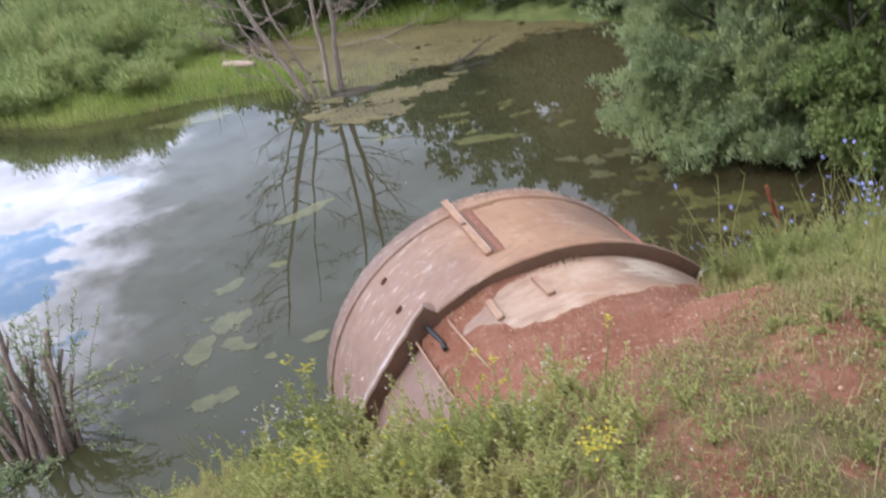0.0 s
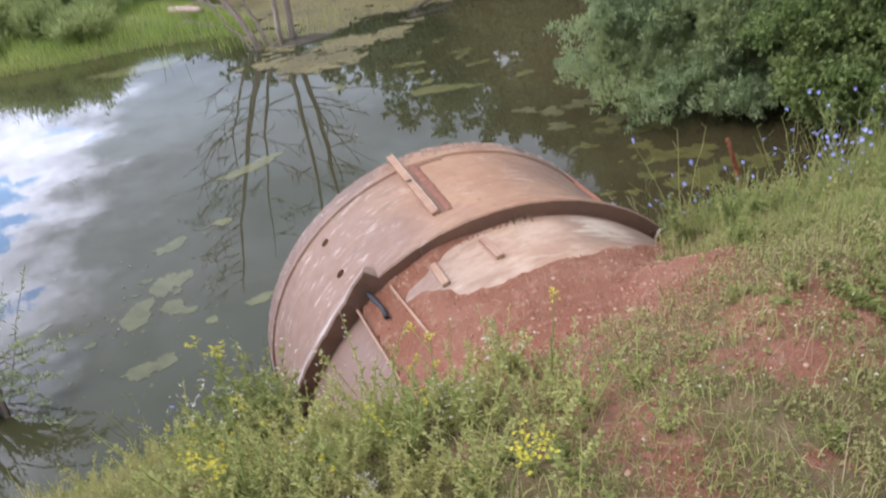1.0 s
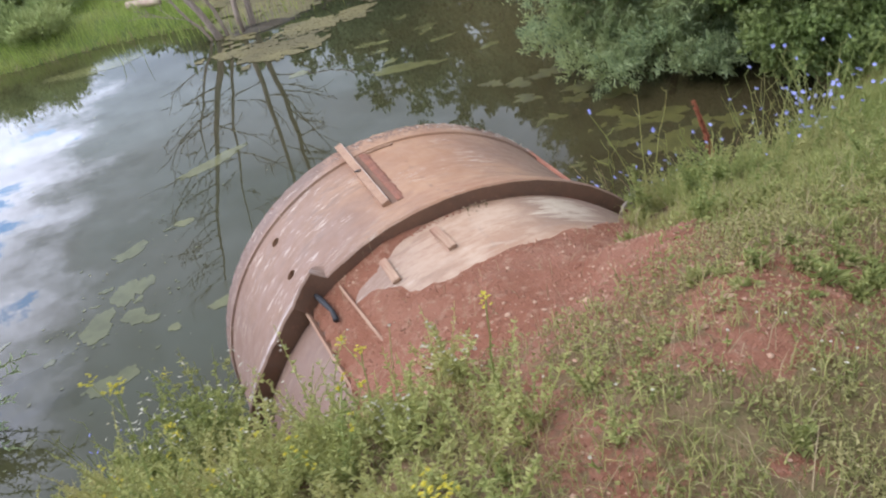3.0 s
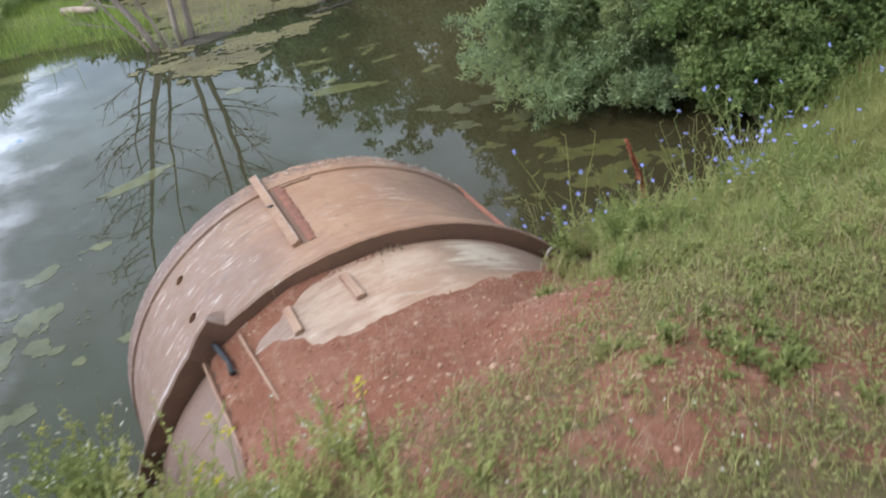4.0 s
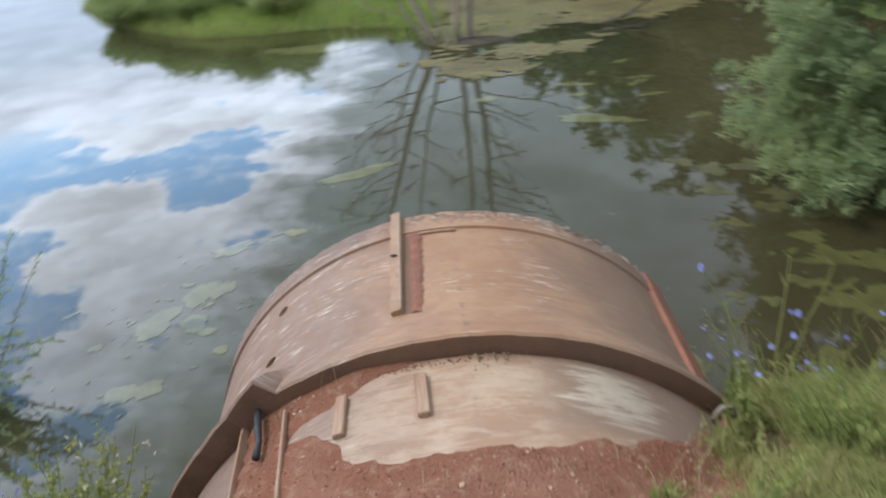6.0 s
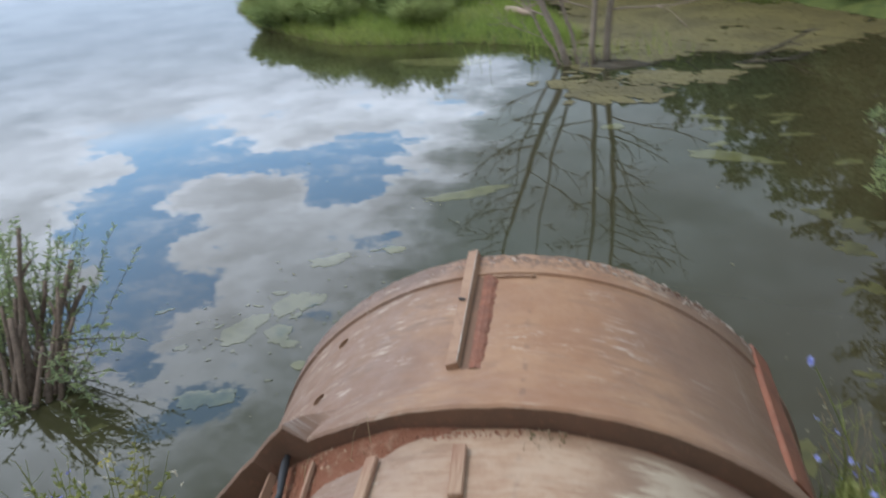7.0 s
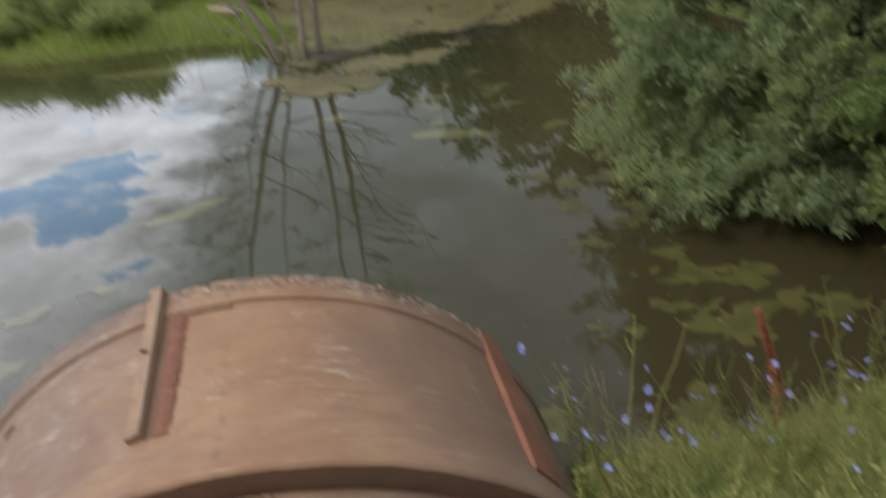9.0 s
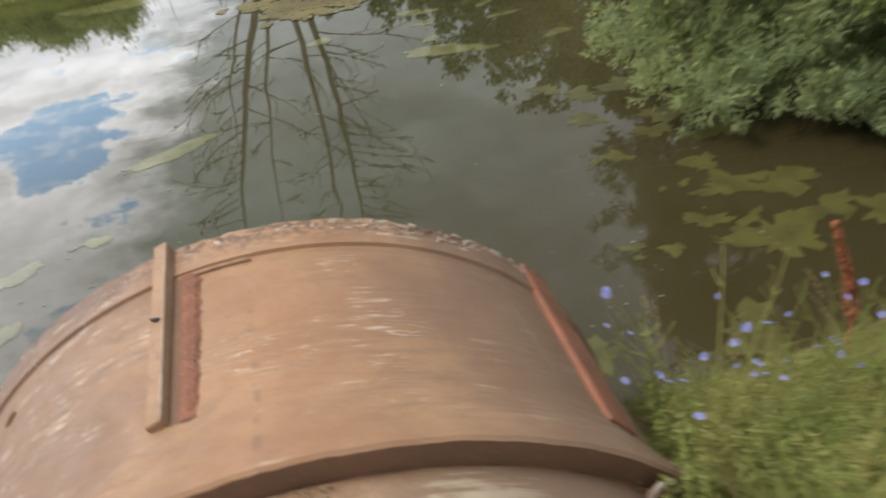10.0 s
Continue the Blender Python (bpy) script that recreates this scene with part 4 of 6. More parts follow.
hose = thing("rubber_hose_piece", PIPE_M, "short bent piece of black rubber hose on red soil", "hose")
g = Geo()
g.tube([on_pipe(s, a, R_NEAR + l) for s, a, l in ((-0.68, -32.6, 0.05), (-0.75, -32.0, 0.055), (-0.82, -31.6, 0.05), (-0.89, -31.2, 0.04), (-0.97, -31.4, 0.036))], (0.010, 0.016, 0.015, 0.011, 0.016), 9)
part("tube", g, M_BLACK, hose, "", True)


# ---- floating patches on the pond ----
def patch(x, y, rx, ry, turn, mat, label, name="duckweed_patch", rag=1.0):
    n = max(26, int(80 * (rx + ry)))
    k = np.arange(n) * 2 * math.pi / n
    ph = RNG.random(4) * 6
    r = 1 + 0.17 * np.sin(2 * k + ph[0]) + 0.16 * np.sin(3 * k + ph[1]) + 0.13 * np.sin(5 * k + ph[2]) + 0.10 * np.sin(9 * k + ph[3]) + 0.08 * np.sin(15 * k + ph[0] * 3) + 0.06 * RNG.normal(size=n)
    r = np.maximum(1 + (r - 1) * rag, 0.35)
    rim = np.stack([np.cos(k) * r * rx, np.sin(k) * r * ry, 0 * k + 0.003], 1)
    low = rim * (1.01, 1.01, 0) + (0, 0, -0.01)
    mid = rim * (0.55, 0.55, 0) + (0, 0, 0.0032)
    g = Geo()
    f = [(i, (i + 1) % n, n + (i + 1) % n, n + i) for i in range(n)]
    f += [(n + i, n + (i + 1) % n, 2 * n + (i + 1) % n, 2 * n + i) for i in range(n)] + [tuple(2 * n + i for i in range(n))]
    g.add(np.concatenate([low, rim, mid]), f)
    ob = new(name, g.mesh(name, mat))
    ob.matrix_world = pose(x, y, 0.0, 0, 0, turn)
    return tagged(ob, label, "duckweed", "patches afloat on the pond")


PALE = [(-2.32, 8.22, 0.25, 0.10, 62), (-2.19, 7.38, 0.14, 0.23, 10), (-2.30, 6.90, 0.16, 0.26, 0), (-2.02, 7.48, 0.10, 0.16, 0), (-1.98, 6.94, 0.12, 0.16, 20),
        (-2.00, 6.00, 0.13, 0.14, 35), (-1.83, 6.08, 0.12, 0.11, 60), (-1.86, 8.61, 0.12, 0.09, -10), (-1.79, 10.14, 0.58, 0.13, 42), (-1.16, 6.84, 0.16, 0.08, 30),
        (-1.55, 6.61, 0.07, 0.06, 0), (-1.81, 6.84, 0.09, 0.06, 0), (0.66, 12.0, 0.52, 0.17, -4), (0.25, 13.55, 0.30, 0.12, 0), (-0.90, 12.9, 0.17, 0.14, 0), (-5.2, 16.5, 0.95, 0.42, 5)]
for x, y, rx, ry, turn in PALE:
    patch(x, y, rx * 0.9, ry * 0.9, turn, M_SUNK if x < -1.7 and y < 8.4 else M_SCUM, "yellow-green algae patch lying in the still water", rag=0.6)
YELLOW = [(3.07, 7.76, 0.26, 0.22, 30), (2.92, 8.45, 0.20, 0.13, -20), (3.26, 8.42, 0.30, 0.13, -10), (3.42, 8.02, 0.25, 0.10, 20), (2.68, 8.02, 0.17, 0.07, 0),
          (2.69, 6.88, 0.22, 0.17, 20), (2.79, 8.80, 0.13, 0.13, 0), (2.42, 7.72, 0.10, 0.05, 30), (2.18, 7.78, 0.09, 0.04, 0), (2.24, 9.03, 0.12, 0.07, 0), (1.88, 6.80, 0.11, 0.11, 0),
          (3.75, 7.95, 0.22, 0.12, 10), (2.05, 10.30, 0.20, 0.12, 10), (2.45, 10.42, 0.24, 0.15, -15), (2.75, 9.75, 0.30, 0.16, 20), (2.55, 9.40, 0.16, 0.10, 0), (3.05, 9.35, 0.28, 0.14, 5), (2.05, 9.75, 0.20, 0.10, 0), (1.75, 10.5, 0.16, 0.1, 0)]
for x, y, rx, ry, turn in YELLOW:
    patch(x, y, rx * 0.80, ry * 1.15, turn, M_DUCK, "yellow-green duckweed mat floating on dark water", rag=1.35)
for k in range(12, 46):          # small scraps round the larger patches
    if k < 24:
        x, y = -2.1 + RNG.normal() * 0.45, 7.0 + RNG.normal() * 0.75
    elif k < 36:
        x, y = 1.0 + RNG.normal() * 0.9, 13.6 + RNG.normal() * 1.2
    else:
        x, y = 2.6 + RNG.normal() * 0.4, 8.3 + RNG.normal() * 0.6
    w = 0.022 + 0.05 * RNG.random() ** 2 + (0.06 if 24 <= k < 36 else 0)
    patch(x, y, w * (1 + RNG.random()), w * 0.7, RNG.random() * 90, (M_SUNK if k < 24 else M_SCUM) if k < 36 else M_DUCK, "small scrap of pale algae floating on still water")


def algae_specks():
    n = 90
    x, y = -2.1 + RNG.normal(size=n) * 0.42, 7.0 + RNG.normal(size=n) * 0.8
    k = np.arange(6) * math.pi / 3
    r = (0.006 + 0.016 * RNG.random(n) ** 2)[:, None] * (0.7 + 0.6 * RNG.random((n, 6)))
    v = np.stack([x[:, None] + np.cos(k) * r, y[:, None] + np.sin(k) * r * 1.3, np.full((n, 6), 0.004)], -1)
    g = Geo()
    g.add_np(v.reshape(-1, 3), np.arange(n)[:, None] * 6 + np.arange(6))
    tagged(new("algae_specks", g.mesh("algae_specks", M_SUNK)), "small algae specks scattered over still water", "algae", kind="stuff")


algae_specks()


def floating_litter():
    """Fallen petals, seeds and leaf scraps adrift on the water."""
    n = 120
    x = np.concatenate([2.2 + RNG.normal(size=40) * 0.4, -1.6 + RNG.normal(size=40) * 1.2, -4.5 + RNG.normal(size=40) * 2.0])
    y = np.concatenate([7.4 + RNG.normal(size=40) * 0.8, 8.5 + RNG.normal(size=40) * 1.6, 11.0 + RNG.normal(size=40) * 3.0])
    k = np.arange(5) * 2 * math.pi / 5
    r = (0.003 + 0.007 * RNG.random(n) ** 2)[:, None] * (0.7 + 0.6 * RNG.random((n, 5))) * (1 + 0.12 * np.maximum(y - 8, 0))[:, None]
    v = np.stack([x[:, None] + np.cos(k) * r * 1.6, y[:, None] + np.sin(k) * r, np.full((n, 5), 0.005)], -1)
    wet = signed(x, y, LAKE) > 0.1
    g = Geo()
    g.add_np(v[wet].reshape(-1, 3), np.arange(int(wet.sum()))[:, None] * 5 + np.arange(5))
    tagged(new("floating_litter", g.mesh("floating_litter", M_LITTER)), "pale leaf scraps and petals afloat on the pond", "leaf litter", kind="stuff")


floating_litter()


def build_carpet():
    """Duckweed carpet over the back of the pond, with open dark holes."""
    outline = np.array(((-3.3, 17.9), (-3.0, 16.6), (-2.6, 15.2), (-1.7, 14.1), (-0.9, 14.3), (-0.1, 14.7), (0.35, 15.2), (0.4, 16.2), (0.9, 17.6), (1.6, 18.4), (2.9, 18.7), (4.2, 18.5), (4.3, 19.0), (1.3, 22.4), (-1.3, 24.5), (-3.8, 25.2), (-6.3, 26.6), (-6.6, 25.6), (-4.4, 20.7)))
    step = 0.07
    xs, ys = np.arange(-7, 4.6, step), np.arange(13.6, 26.8, step)
    gx, gy = np.meshgrid(xs, ys)
    d = signed(gx, gy, outline)
    fine = np.array([noise.noise(Vector((x * 1.1, y * 1.1, 0.3))) + 0.6 * noise.noise(Vector((x * 4.0, y * 4.0, 3.0))) for x, y in zip(gx.ravel(), gy.ravel())]).reshape(gx.shape)
    dark = np.exp(-(((gy - 16.6 - 0.55 * (gx + 1.0)) / 0.45) ** 2)) * (np.abs(gx + 0.3) < 1.6) * 0.7
    open_water = np.exp(-(((gx - 1.6) / 1.5) ** 2 + ((gy - 19.4) / 0.8) ** 2)) * 0.25
    grain = np.array([noise.noise(Vector((x * 9.0, y * 9.0, 7.0))) for x, y in zip(gx.ravel(), gy.ravel())]).reshape(gx.shape)
    keep = (d + 0.75 * fine > 0.16) & (fine + 0.35 * grain - dark - open_water + np.interp(gy, (14, 16, 17.5, 18.5), (-0.10, -0.06, 0.16, 0.42)) > -0.30)
    iy, ix = np.nonzero(keep)
    c = np.stack([xs[ix], ys[iy], 0.008 + 0.004 * RNG.random(len(ix))], 1)
    n = len(c)
    v = np.repeat(c[:, None], 4, 1) + np.array(((-1, -1, 0), (1, -1, 0), (1, 1, 0), (-1, 1, 0))) * step * 0.56 + RNG.normal(size=(n, 4, 3)) * (0.012, 0.012, 0.001)
    g = Geo()
    g.add_np(v.reshape(-1, 3), np.arange(n)[:, None] * 4 + (0, 1, 2, 3))
    tagged(new("duckweed_carpet", g.mesh("duckweed_carpet", M_CARPET)), "olive duckweed carpet covering the shallow back of the pond", "duckweed", kind="stuff")


build_carpet()


# ---- grass ----
def free_ground(n, x0, x1, y0, y1, d0, d1, soil_most, tries=6):
    """Random places on open ground, at distances d0 to d1 from the water, thinned where the soil is bare."""
    x, y = x0 + RNG.random(n) * (x1 - x0), y0 + RNG.random(n) * (y1 - y0)
    d = -signed(x, y, LAKE)
    z, soil = terrain(x, y)
    qx, qy = x - PIPE_C[0], y - PIPE_C[1]
    q, s = qx * PIPE_U[0] + qy * PIPE_U[1], -qx * math.sin(PIPE_YAW) + qy * math.cos(PIPE_YAW)
    away = np.hypot(q, z - PIPE_C[2] - s * math.tan(PIPE_PITCH))
    pipe = (s > -0.82) & (away < np.where(s < -0.3, 1.53, 1.44)) & (s < 0.6)
    pipe |= (s > -1.45) & (q < -0.84) & (away < 1.5)
    pipe |= signed(s, q, BARE_SQ) > -0.03
    ok = (d > d0) & (d < d1) & ~pipe & (soil + 0.6 * (RNG.random(n) - 0.5) < soil_most)
    return np.stack([x, y, z], 1)[ok]


def turf_cover(x, y):
    """How thick the turf grows, about -1 to 1: in tufts, and in larger thin and full patches."""
    return 0.55 * wobble(x, y, 3.4, 6.0) + 0.75 * wobble(x, y, 1.15, 2.5) + 0.25 * wobble(x, y, 9.0, 1.5)


def build_grass():
    g = Geo()
    p = free_ground(430000, -4.6, 6.8, -2.2, 6.4, 0.25, 30, 0.55)
    tuft = turf_cover(p[:, 0], p[:, 1])
    keep = RNG.random(len(p)) < np.clip(0.40 + 0.62 * tuft, 0.04, 1)
    p, tuft = p[keep], tuft[keep]
    fade = np.maximum.reduce([-p[:, 0] - 3.0, p[:, 0] - 5.2, -p[:, 1] - 0.6]) / 1.6
    keep = RNG.random(len(p)) > fade
    p, tuft = p[keep], tuft[keep]
    h = (0.022 + 0.05 * RNG.random(len(p)) ** 1.5) * (1 + 0.35 * np.clip(tuft, -1, 1.5))
    g.blades(p, h, 0.0030 + 0.0030 * RNG.random(len(p)), 1.5)
    tagged(new("lawn_grass", g.mesh("lawn_grass", M_GRASS)), "short yellowing grass on the red clay bank", "grass", kind="stuff")
    g = Geo()
    p = free_ground(15000, -3.2, 5.5, -0.6, 6.0, 0.25, 30, 0.85)
    g.blades(p, 0.05 + 0.12 * RNG.random(len(p)) ** 2, 0.0032, 1.5)
    tagged(new("dry_grass", g.mesh("dry_grass", M_STRAW)), "dry straw-coloured blades among the short grass", "grass", kind="stuff")
    g = Geo()
    a = np.concatenate([free_ground(80000, 1.9, 6.5, 3.4, 7.6, 0.04, 3.4, 0.55), free_ground(5000, 1.7, 2.7, 4.7, 6.0, 0.02, 2.5, 2.0)])
    a = a[RNG.random(len(a)) < np.clip(0.55 + 0.5 * wobble(a[:, 0], a[:, 1], 2.4, 8.0), 0.12, 1)]
    a = np.concatenate([a, free_ground(26000, 4.4, 8.0, 6.6, 9.8, 0.03, 3.2, 2.0)])
    b = free_ground(26000, -6.0, 0.0, 1.6, 4.9, 0.12, 1.5, 0.75)
    b = b[RNG.random(len(b)) < np.clip(0.5 + 0.6 * wobble(b[:, 0], b[:, 1], 2.4, 8.0), 0.08, 1)]
    p = np.concatenate([a, b])
    d = -signed(p[:, 0], p[:, 1], LAKE)
    h = (0.06 + 0.17 * RNG.random(len(p)) ** 1.7) * np.interp(d, (0, 0.8, 2.0, 3.4), (1.2, 1.0, 0.6, 0.35)) * np.where(p[:, 0] < 1.4, 0.75, 1.0)
    g.blades(p, h, 0.004 + 0.004 * RNG.random(len(p)), 0.9)
    tagged(new("bank_grass", g.mesh("bank_grass", M_LUSH)), "taller green grass along the edge of the bank", "grass", kind="stuff")

    # low leafy weeds, in patches: small clover-like leaves, and broader fresh green ones
    for name, mat, tries, bias, n, low, high, wide, label in (("low_weeds", M_LOW, 11000, -0.05, 26, 0.012, 0.022, 0.010, "low broad-leaved weeds growing through the turf"),
                                                            ("clover_patch", M_CLOVER, 5200, 0.45, 34, 0.014, 0.026, 0.014, "fresh green clover growing in patches on the bank")):
        g = Geo()
        c = free_ground(tries, -3.0, 5.5, -0.4, 6.4, 0.3, 30, 0.62)
        c = c[wobble(c[:, 0], c[:, 1], 1.6, 9.0 + bias) + 0.45 * RNG.normal(size=len(c)) > bias]
        c = np.concatenate([c, free_ground(700, 2.0, 4.4, 4.2, 6.8, 0.1, 2.4, 2.0)])
        spread = 0.02 + 0.05 * RNG.random(len(c)) ** 1.5
        base = np.repeat(c, n, 0) + RNG.normal(size=(len(c) * n, 3)) * np.repeat(spread, n)[:, None] * (1, 1, 0)
        base[:, 2] = terrain(base[:, 0], base[:, 1])[0] + 0.05 * RNG.random(len(base)) ** 1.5
        g.leaves(base, RNG.normal(size=(len(base), 3)) * (1, 1, 0.4) + (0, 0, 0.5), low + (high - low) * RNG.random(len(base)), wide * (0.6 + 0.8 * RNG.random(len(base))))
        tagged(new(name, g.mesh(name, mat)), label, "weeds", kind="stuff")


build_grass()


# ---- flowering weeds ----
def petals(g, c, up, n, length, width, lift=0.35, rings=1):
    up = np.asarray(up, float) / np.linalg.norm(up)
    a = np.cross(up, (0.3, 0.8, 0.1))
    a /= np.linalg.norm(a)
    b = np.cross(up, a)
    for ring in range(rings):
        k = np.arange(n) * 2 * math.pi / n + ring * 0.3
        way = np.cos(k)[:, None] * a + np.sin(k)[:, None] * b + up * (lift + ring * 0.7)
        g.leaves(np.repeat(np.asarray(c, float)[None], n, 0), way, length * (1 - 0.3 * ring), width)


def stem_path(h, lean, bend=0.3, n=5):
    a, k = RNG.random() * 6.28, np.linspace(0, 1, n)
    off = lean * k + bend * h * 0.3 * k**2
    return np.stack([np.cos(a) * off, np.sin(a) * off, h * k], 1) + RNG.normal(size=(n, 3)) * h * 0.012 * k[:, None]


def leaf_stem(g, path, count, length, width):
    k = 0.05 + 0.9 * RNG.random(count)
    base = np.stack([np.interp(k, np.linspace(0, 1, len(path)), path[:, i]) for i in range(3)], 1)
    way = RNG.normal(size=(count, 3)) * (1, 1, 0.35) + (0, 0, 0.35)
    g.leaves(base, way, length * (0.6 + 0.6 * RNG.random(count)) * (1.15 - 0.6 * k), width * (0.7 + 0.5 * RNG.random(count)))


def leafy_weed(h, label, mat=None, stems_n=6, leaves_n=44):
    w = thing("leafy_weed", Matrix.Identity(4), label, "weed", "weeds on the bank")
    stems, leaf = Geo(), Geo()
    mat = mat or M_WEED
    for _ in range(stems_n):
        p = stem_path(h * (0.6 + 0.6 * RNG.random()), h * 0.4)
        stems.tube(p, np.linspace(0.003, 0.001, len(p)), 4)
        leaf_stem(leaf, p, leaves_n, 0.027, 0.010)
    tagged(part("stem", stems, mat, w), kind="stuff")
    tagged(part("foliage", leaf, mat, w), kind="stuff")
    return w


def yellow_weed(h):
    w = thing("yellow_flower_weed", Matrix.Identity(4), "green weed with small yellow flower heads", "wildflower", "yellow wildflowers")
    stems, leaf = Geo(), Geo()
    tips = []
    for _ in range(4):
        p = stem_path(h * (0.75 + 0.35 * RNG.random()), h * 0.3)
        stems.tube(p, np.linspace(0.004, 0.0015, len(p)), 4)
        leaf_stem(leaf, p, 30, 0.036, 0.007)
        tips.append(p[-1])
    tagged(part("stem", stems, M_WEED, w), kind="stuff")
    tagged(part("foliage", leaf, M_WEED, w), kind="stuff")
    for t in tips:
        g = Geo()
        for _ in range(3):
            petals(g, t + RNG.normal(size=3) * (0.010, 0.010, 0.008), (RNG.normal() * 0.3, RNG.normal() * 0.3, 1), 8, 0.007, 0.0045, 0.4, 2)
        tagged(part("flower_head", g, M_YELLOW, w, "bright yellow flower cluster"), kind="stuff")
    return w


def tall_yellow(x, y, h, heads):
    """A tall thin stalk that carries dense yellow clusters over the other weeds."""
    w = thing("yellow_flower_weed", pose(x, y, gz(x, y) - 0.01), "tall thin weed topped by dense yellow flower clusters", "wildflower", "yellow wildflowers")
    stems, leaf = Geo(), Geo()
    main = stem_path(h, h * 0.12, n=7)
    stems.tube(main, np.linspace(0.004, 0.002, 7), 4)
    leaf_stem(leaf, main[:5], 26, 0.040, 0.008)
    for i in range(heads):
        tip = main[-1] + (RNG.normal(size=3) * (0.035, 0.035, 0.03) if i else 0)
        if i:
            stems.tube([main[-2], (main[-2] + tip) / 2 + (0, 0, 0.005), tip], (0.002, 0.0016, 0.0012), 4)
        g = Geo()
        for _ in range(12):
            petals(g, tip + RNG.normal(size=3) * (0.013, 0.013, 0.010), (RNG.normal() * 0.6, RNG.normal() * 0.6, 1), 6, 0.0068, 0.005, 0.4)
        tagged(part("flower_head", g, M_YELLOW, w, "dense bright yellow flower cluster"), kind="stuff")
    tagged(part("stem", stems, M_WEED, w), kind="stuff")
    tagged(part("foliage", leaf, M_WEED, w), kind="stuff")


def bushy_weed(x, y, h, leafage=M_CLOVER, pale=14):
    """Many branching stems full of larger leaves, some of their tips whitish."""
    w = thing("bushy_weed", pose(x, y, gz(x, y) - 0.01), "tall bushy green weed with whitish shoot tips", "weed", "weeds on the bank")
    g, leaf, bud = Geo(), Geo(), Geo()
    for _ in range(11):
        p = stem_path(h * (0.55 + 0.5 * RNG.random()), h * 0.34, n=6)
        g.tube(p, np.linspace(0.004, 0.0014, 6), 4)
        leaf_stem(leaf, p, 34, 0.052, 0.018)
        for i in (3, 4):
            q = p[i] + RNG.normal(size=3) * (0.05, 0.05, 0.02) + (0, 0, 0.07)
            g.tube([p[i], (p[i] + q) / 2, q], (0.002, 0.0016, 0.001), 4)
            leaf_stem(leaf, np.array([p[i], (p[i] + q) / 2, q]), 9, 0.038, 0.014)
    top = np.array([stem_path(h * (0.7 + 0.35 * RNG.random()), h * 0.34)[-1] for _ in range(pale)])
    bud.leaves(top, RNG.normal(size=(pale, 3)) * (1, 1, 0.4) + (0, -0.3, 0.5), 0.030, 0.009)
    tagged(part("stem", g, leafage, w), kind="stuff")
    tagged(part("foliage", leaf, leafage, w, "crowded fresh green leaves"), kind="stuff")
    tagged(part("shoot_tip", bud, M_WHITE, w, "whitish shoot tips"), kind="stuff")


def chicory(h, flowers):
    w = thing("chicory_plant", Matrix.Identity(4), "tall wiry chicory plant with sky-blue flowers", "wildflower", "chicory along the bank")
    stems, leaf, spots = Geo(), Geo(), []
    for _ in range(3):
        p = stem_path(h * (0.8 + 0.3 * RNG.random()), h * 0.3, n=7)
        stems.tube(p, np.linspace(0.004, 0.0016, len(p)), 4)
        leaf_stem(leaf, p[:4], 14, 0.07, 0.014)
        for i in range(2, 7):
            a = RNG.random() * 6.28
            q = p[i] + np.array((math.cos(a), math.sin(a), 0.9)) * h * 0.16 * RNG.random()
            stems.tube([p[i], (p[i] + q) / 2 + (0, 0, -0.01), q], (0.0022, 0.0018, 0.0014), 4)
            spots.append(q)
    stalk = tagged(part("stem", stems, M_WEED, w, "thin green-brown stems"), kind="stuff")
    tagged(part("foliage", leaf, M_WEED, w), kind="stuff")
    for i in RNG.permutation(len(spots))[:flowers]:
        g = Geo()
        petals(g, spots[i], (RNG.normal() * 0.6, RNG.normal() * 0.5 - 0.9, 0.8), 15, 0.018, 0.0068, 0.3)
        part("flower", g, M_BLUE, stalk, "sky-blue rayed flower")
    return w


def white_flower(h):
    w = thing("white_wildflower", Matrix.Identity(4), "small white wildflower on a thin stem", "wildflower", "white wildflowers")
    g = Geo()
    p = stem_path(h, h * 0.2)
    g.tube(p, np.linspace(0.0025, 0.0015, len(p)), 4)
    leaf_stem(g, p[:3], 8, 0.035, 0.01)
    tagged(part("stem", g, M_WEED, w, "thin leafy stem"), kind="stuff")
    g = Geo()
    petals(g, p[-1], (0.1, -0.3, 1), 11, 0.0075, 0.004, 0.2)
    petals(g, p[-1] + (0, 0, 0.002), (0, 0, 1), 8, 0.005, 0.004, 0.6)
    part("flower", g, M_WHITE, w, "white flower head")
    return w


def scatter(makers, places, low=0.75, high=1.25):
    """The first use of each made plant stands at its own place; the rest are copies."""
    made = []
    eye_at = PIPE_M @ on_pipe(-0.82, 46.8, 1.45)
    places = [p for p in places if math.hypot(p[0] - eye_at.x, p[1] - eye_at.y) > 0.20]
    for i, p in enumerate(places):
        m = Matrix.Translation(p - np.array((0, 0, 0.01))) @ Matrix.Rotation(RNG.random() * 6.28, 4, "Z")
        size = low + (high - low) * RNG.random()
        if i < len(makers):
            ob = makers[i]()
            ob.matrix_world = m
            made.append(ob)
        else:
            ob = copy_thing(made[int(RNG.integers(len(made)))], m)
        ob.scale = (size, size, size)


def spots(n, *args):
    p = free_ground(n * 40 + 200, *args)
    return p[:n]


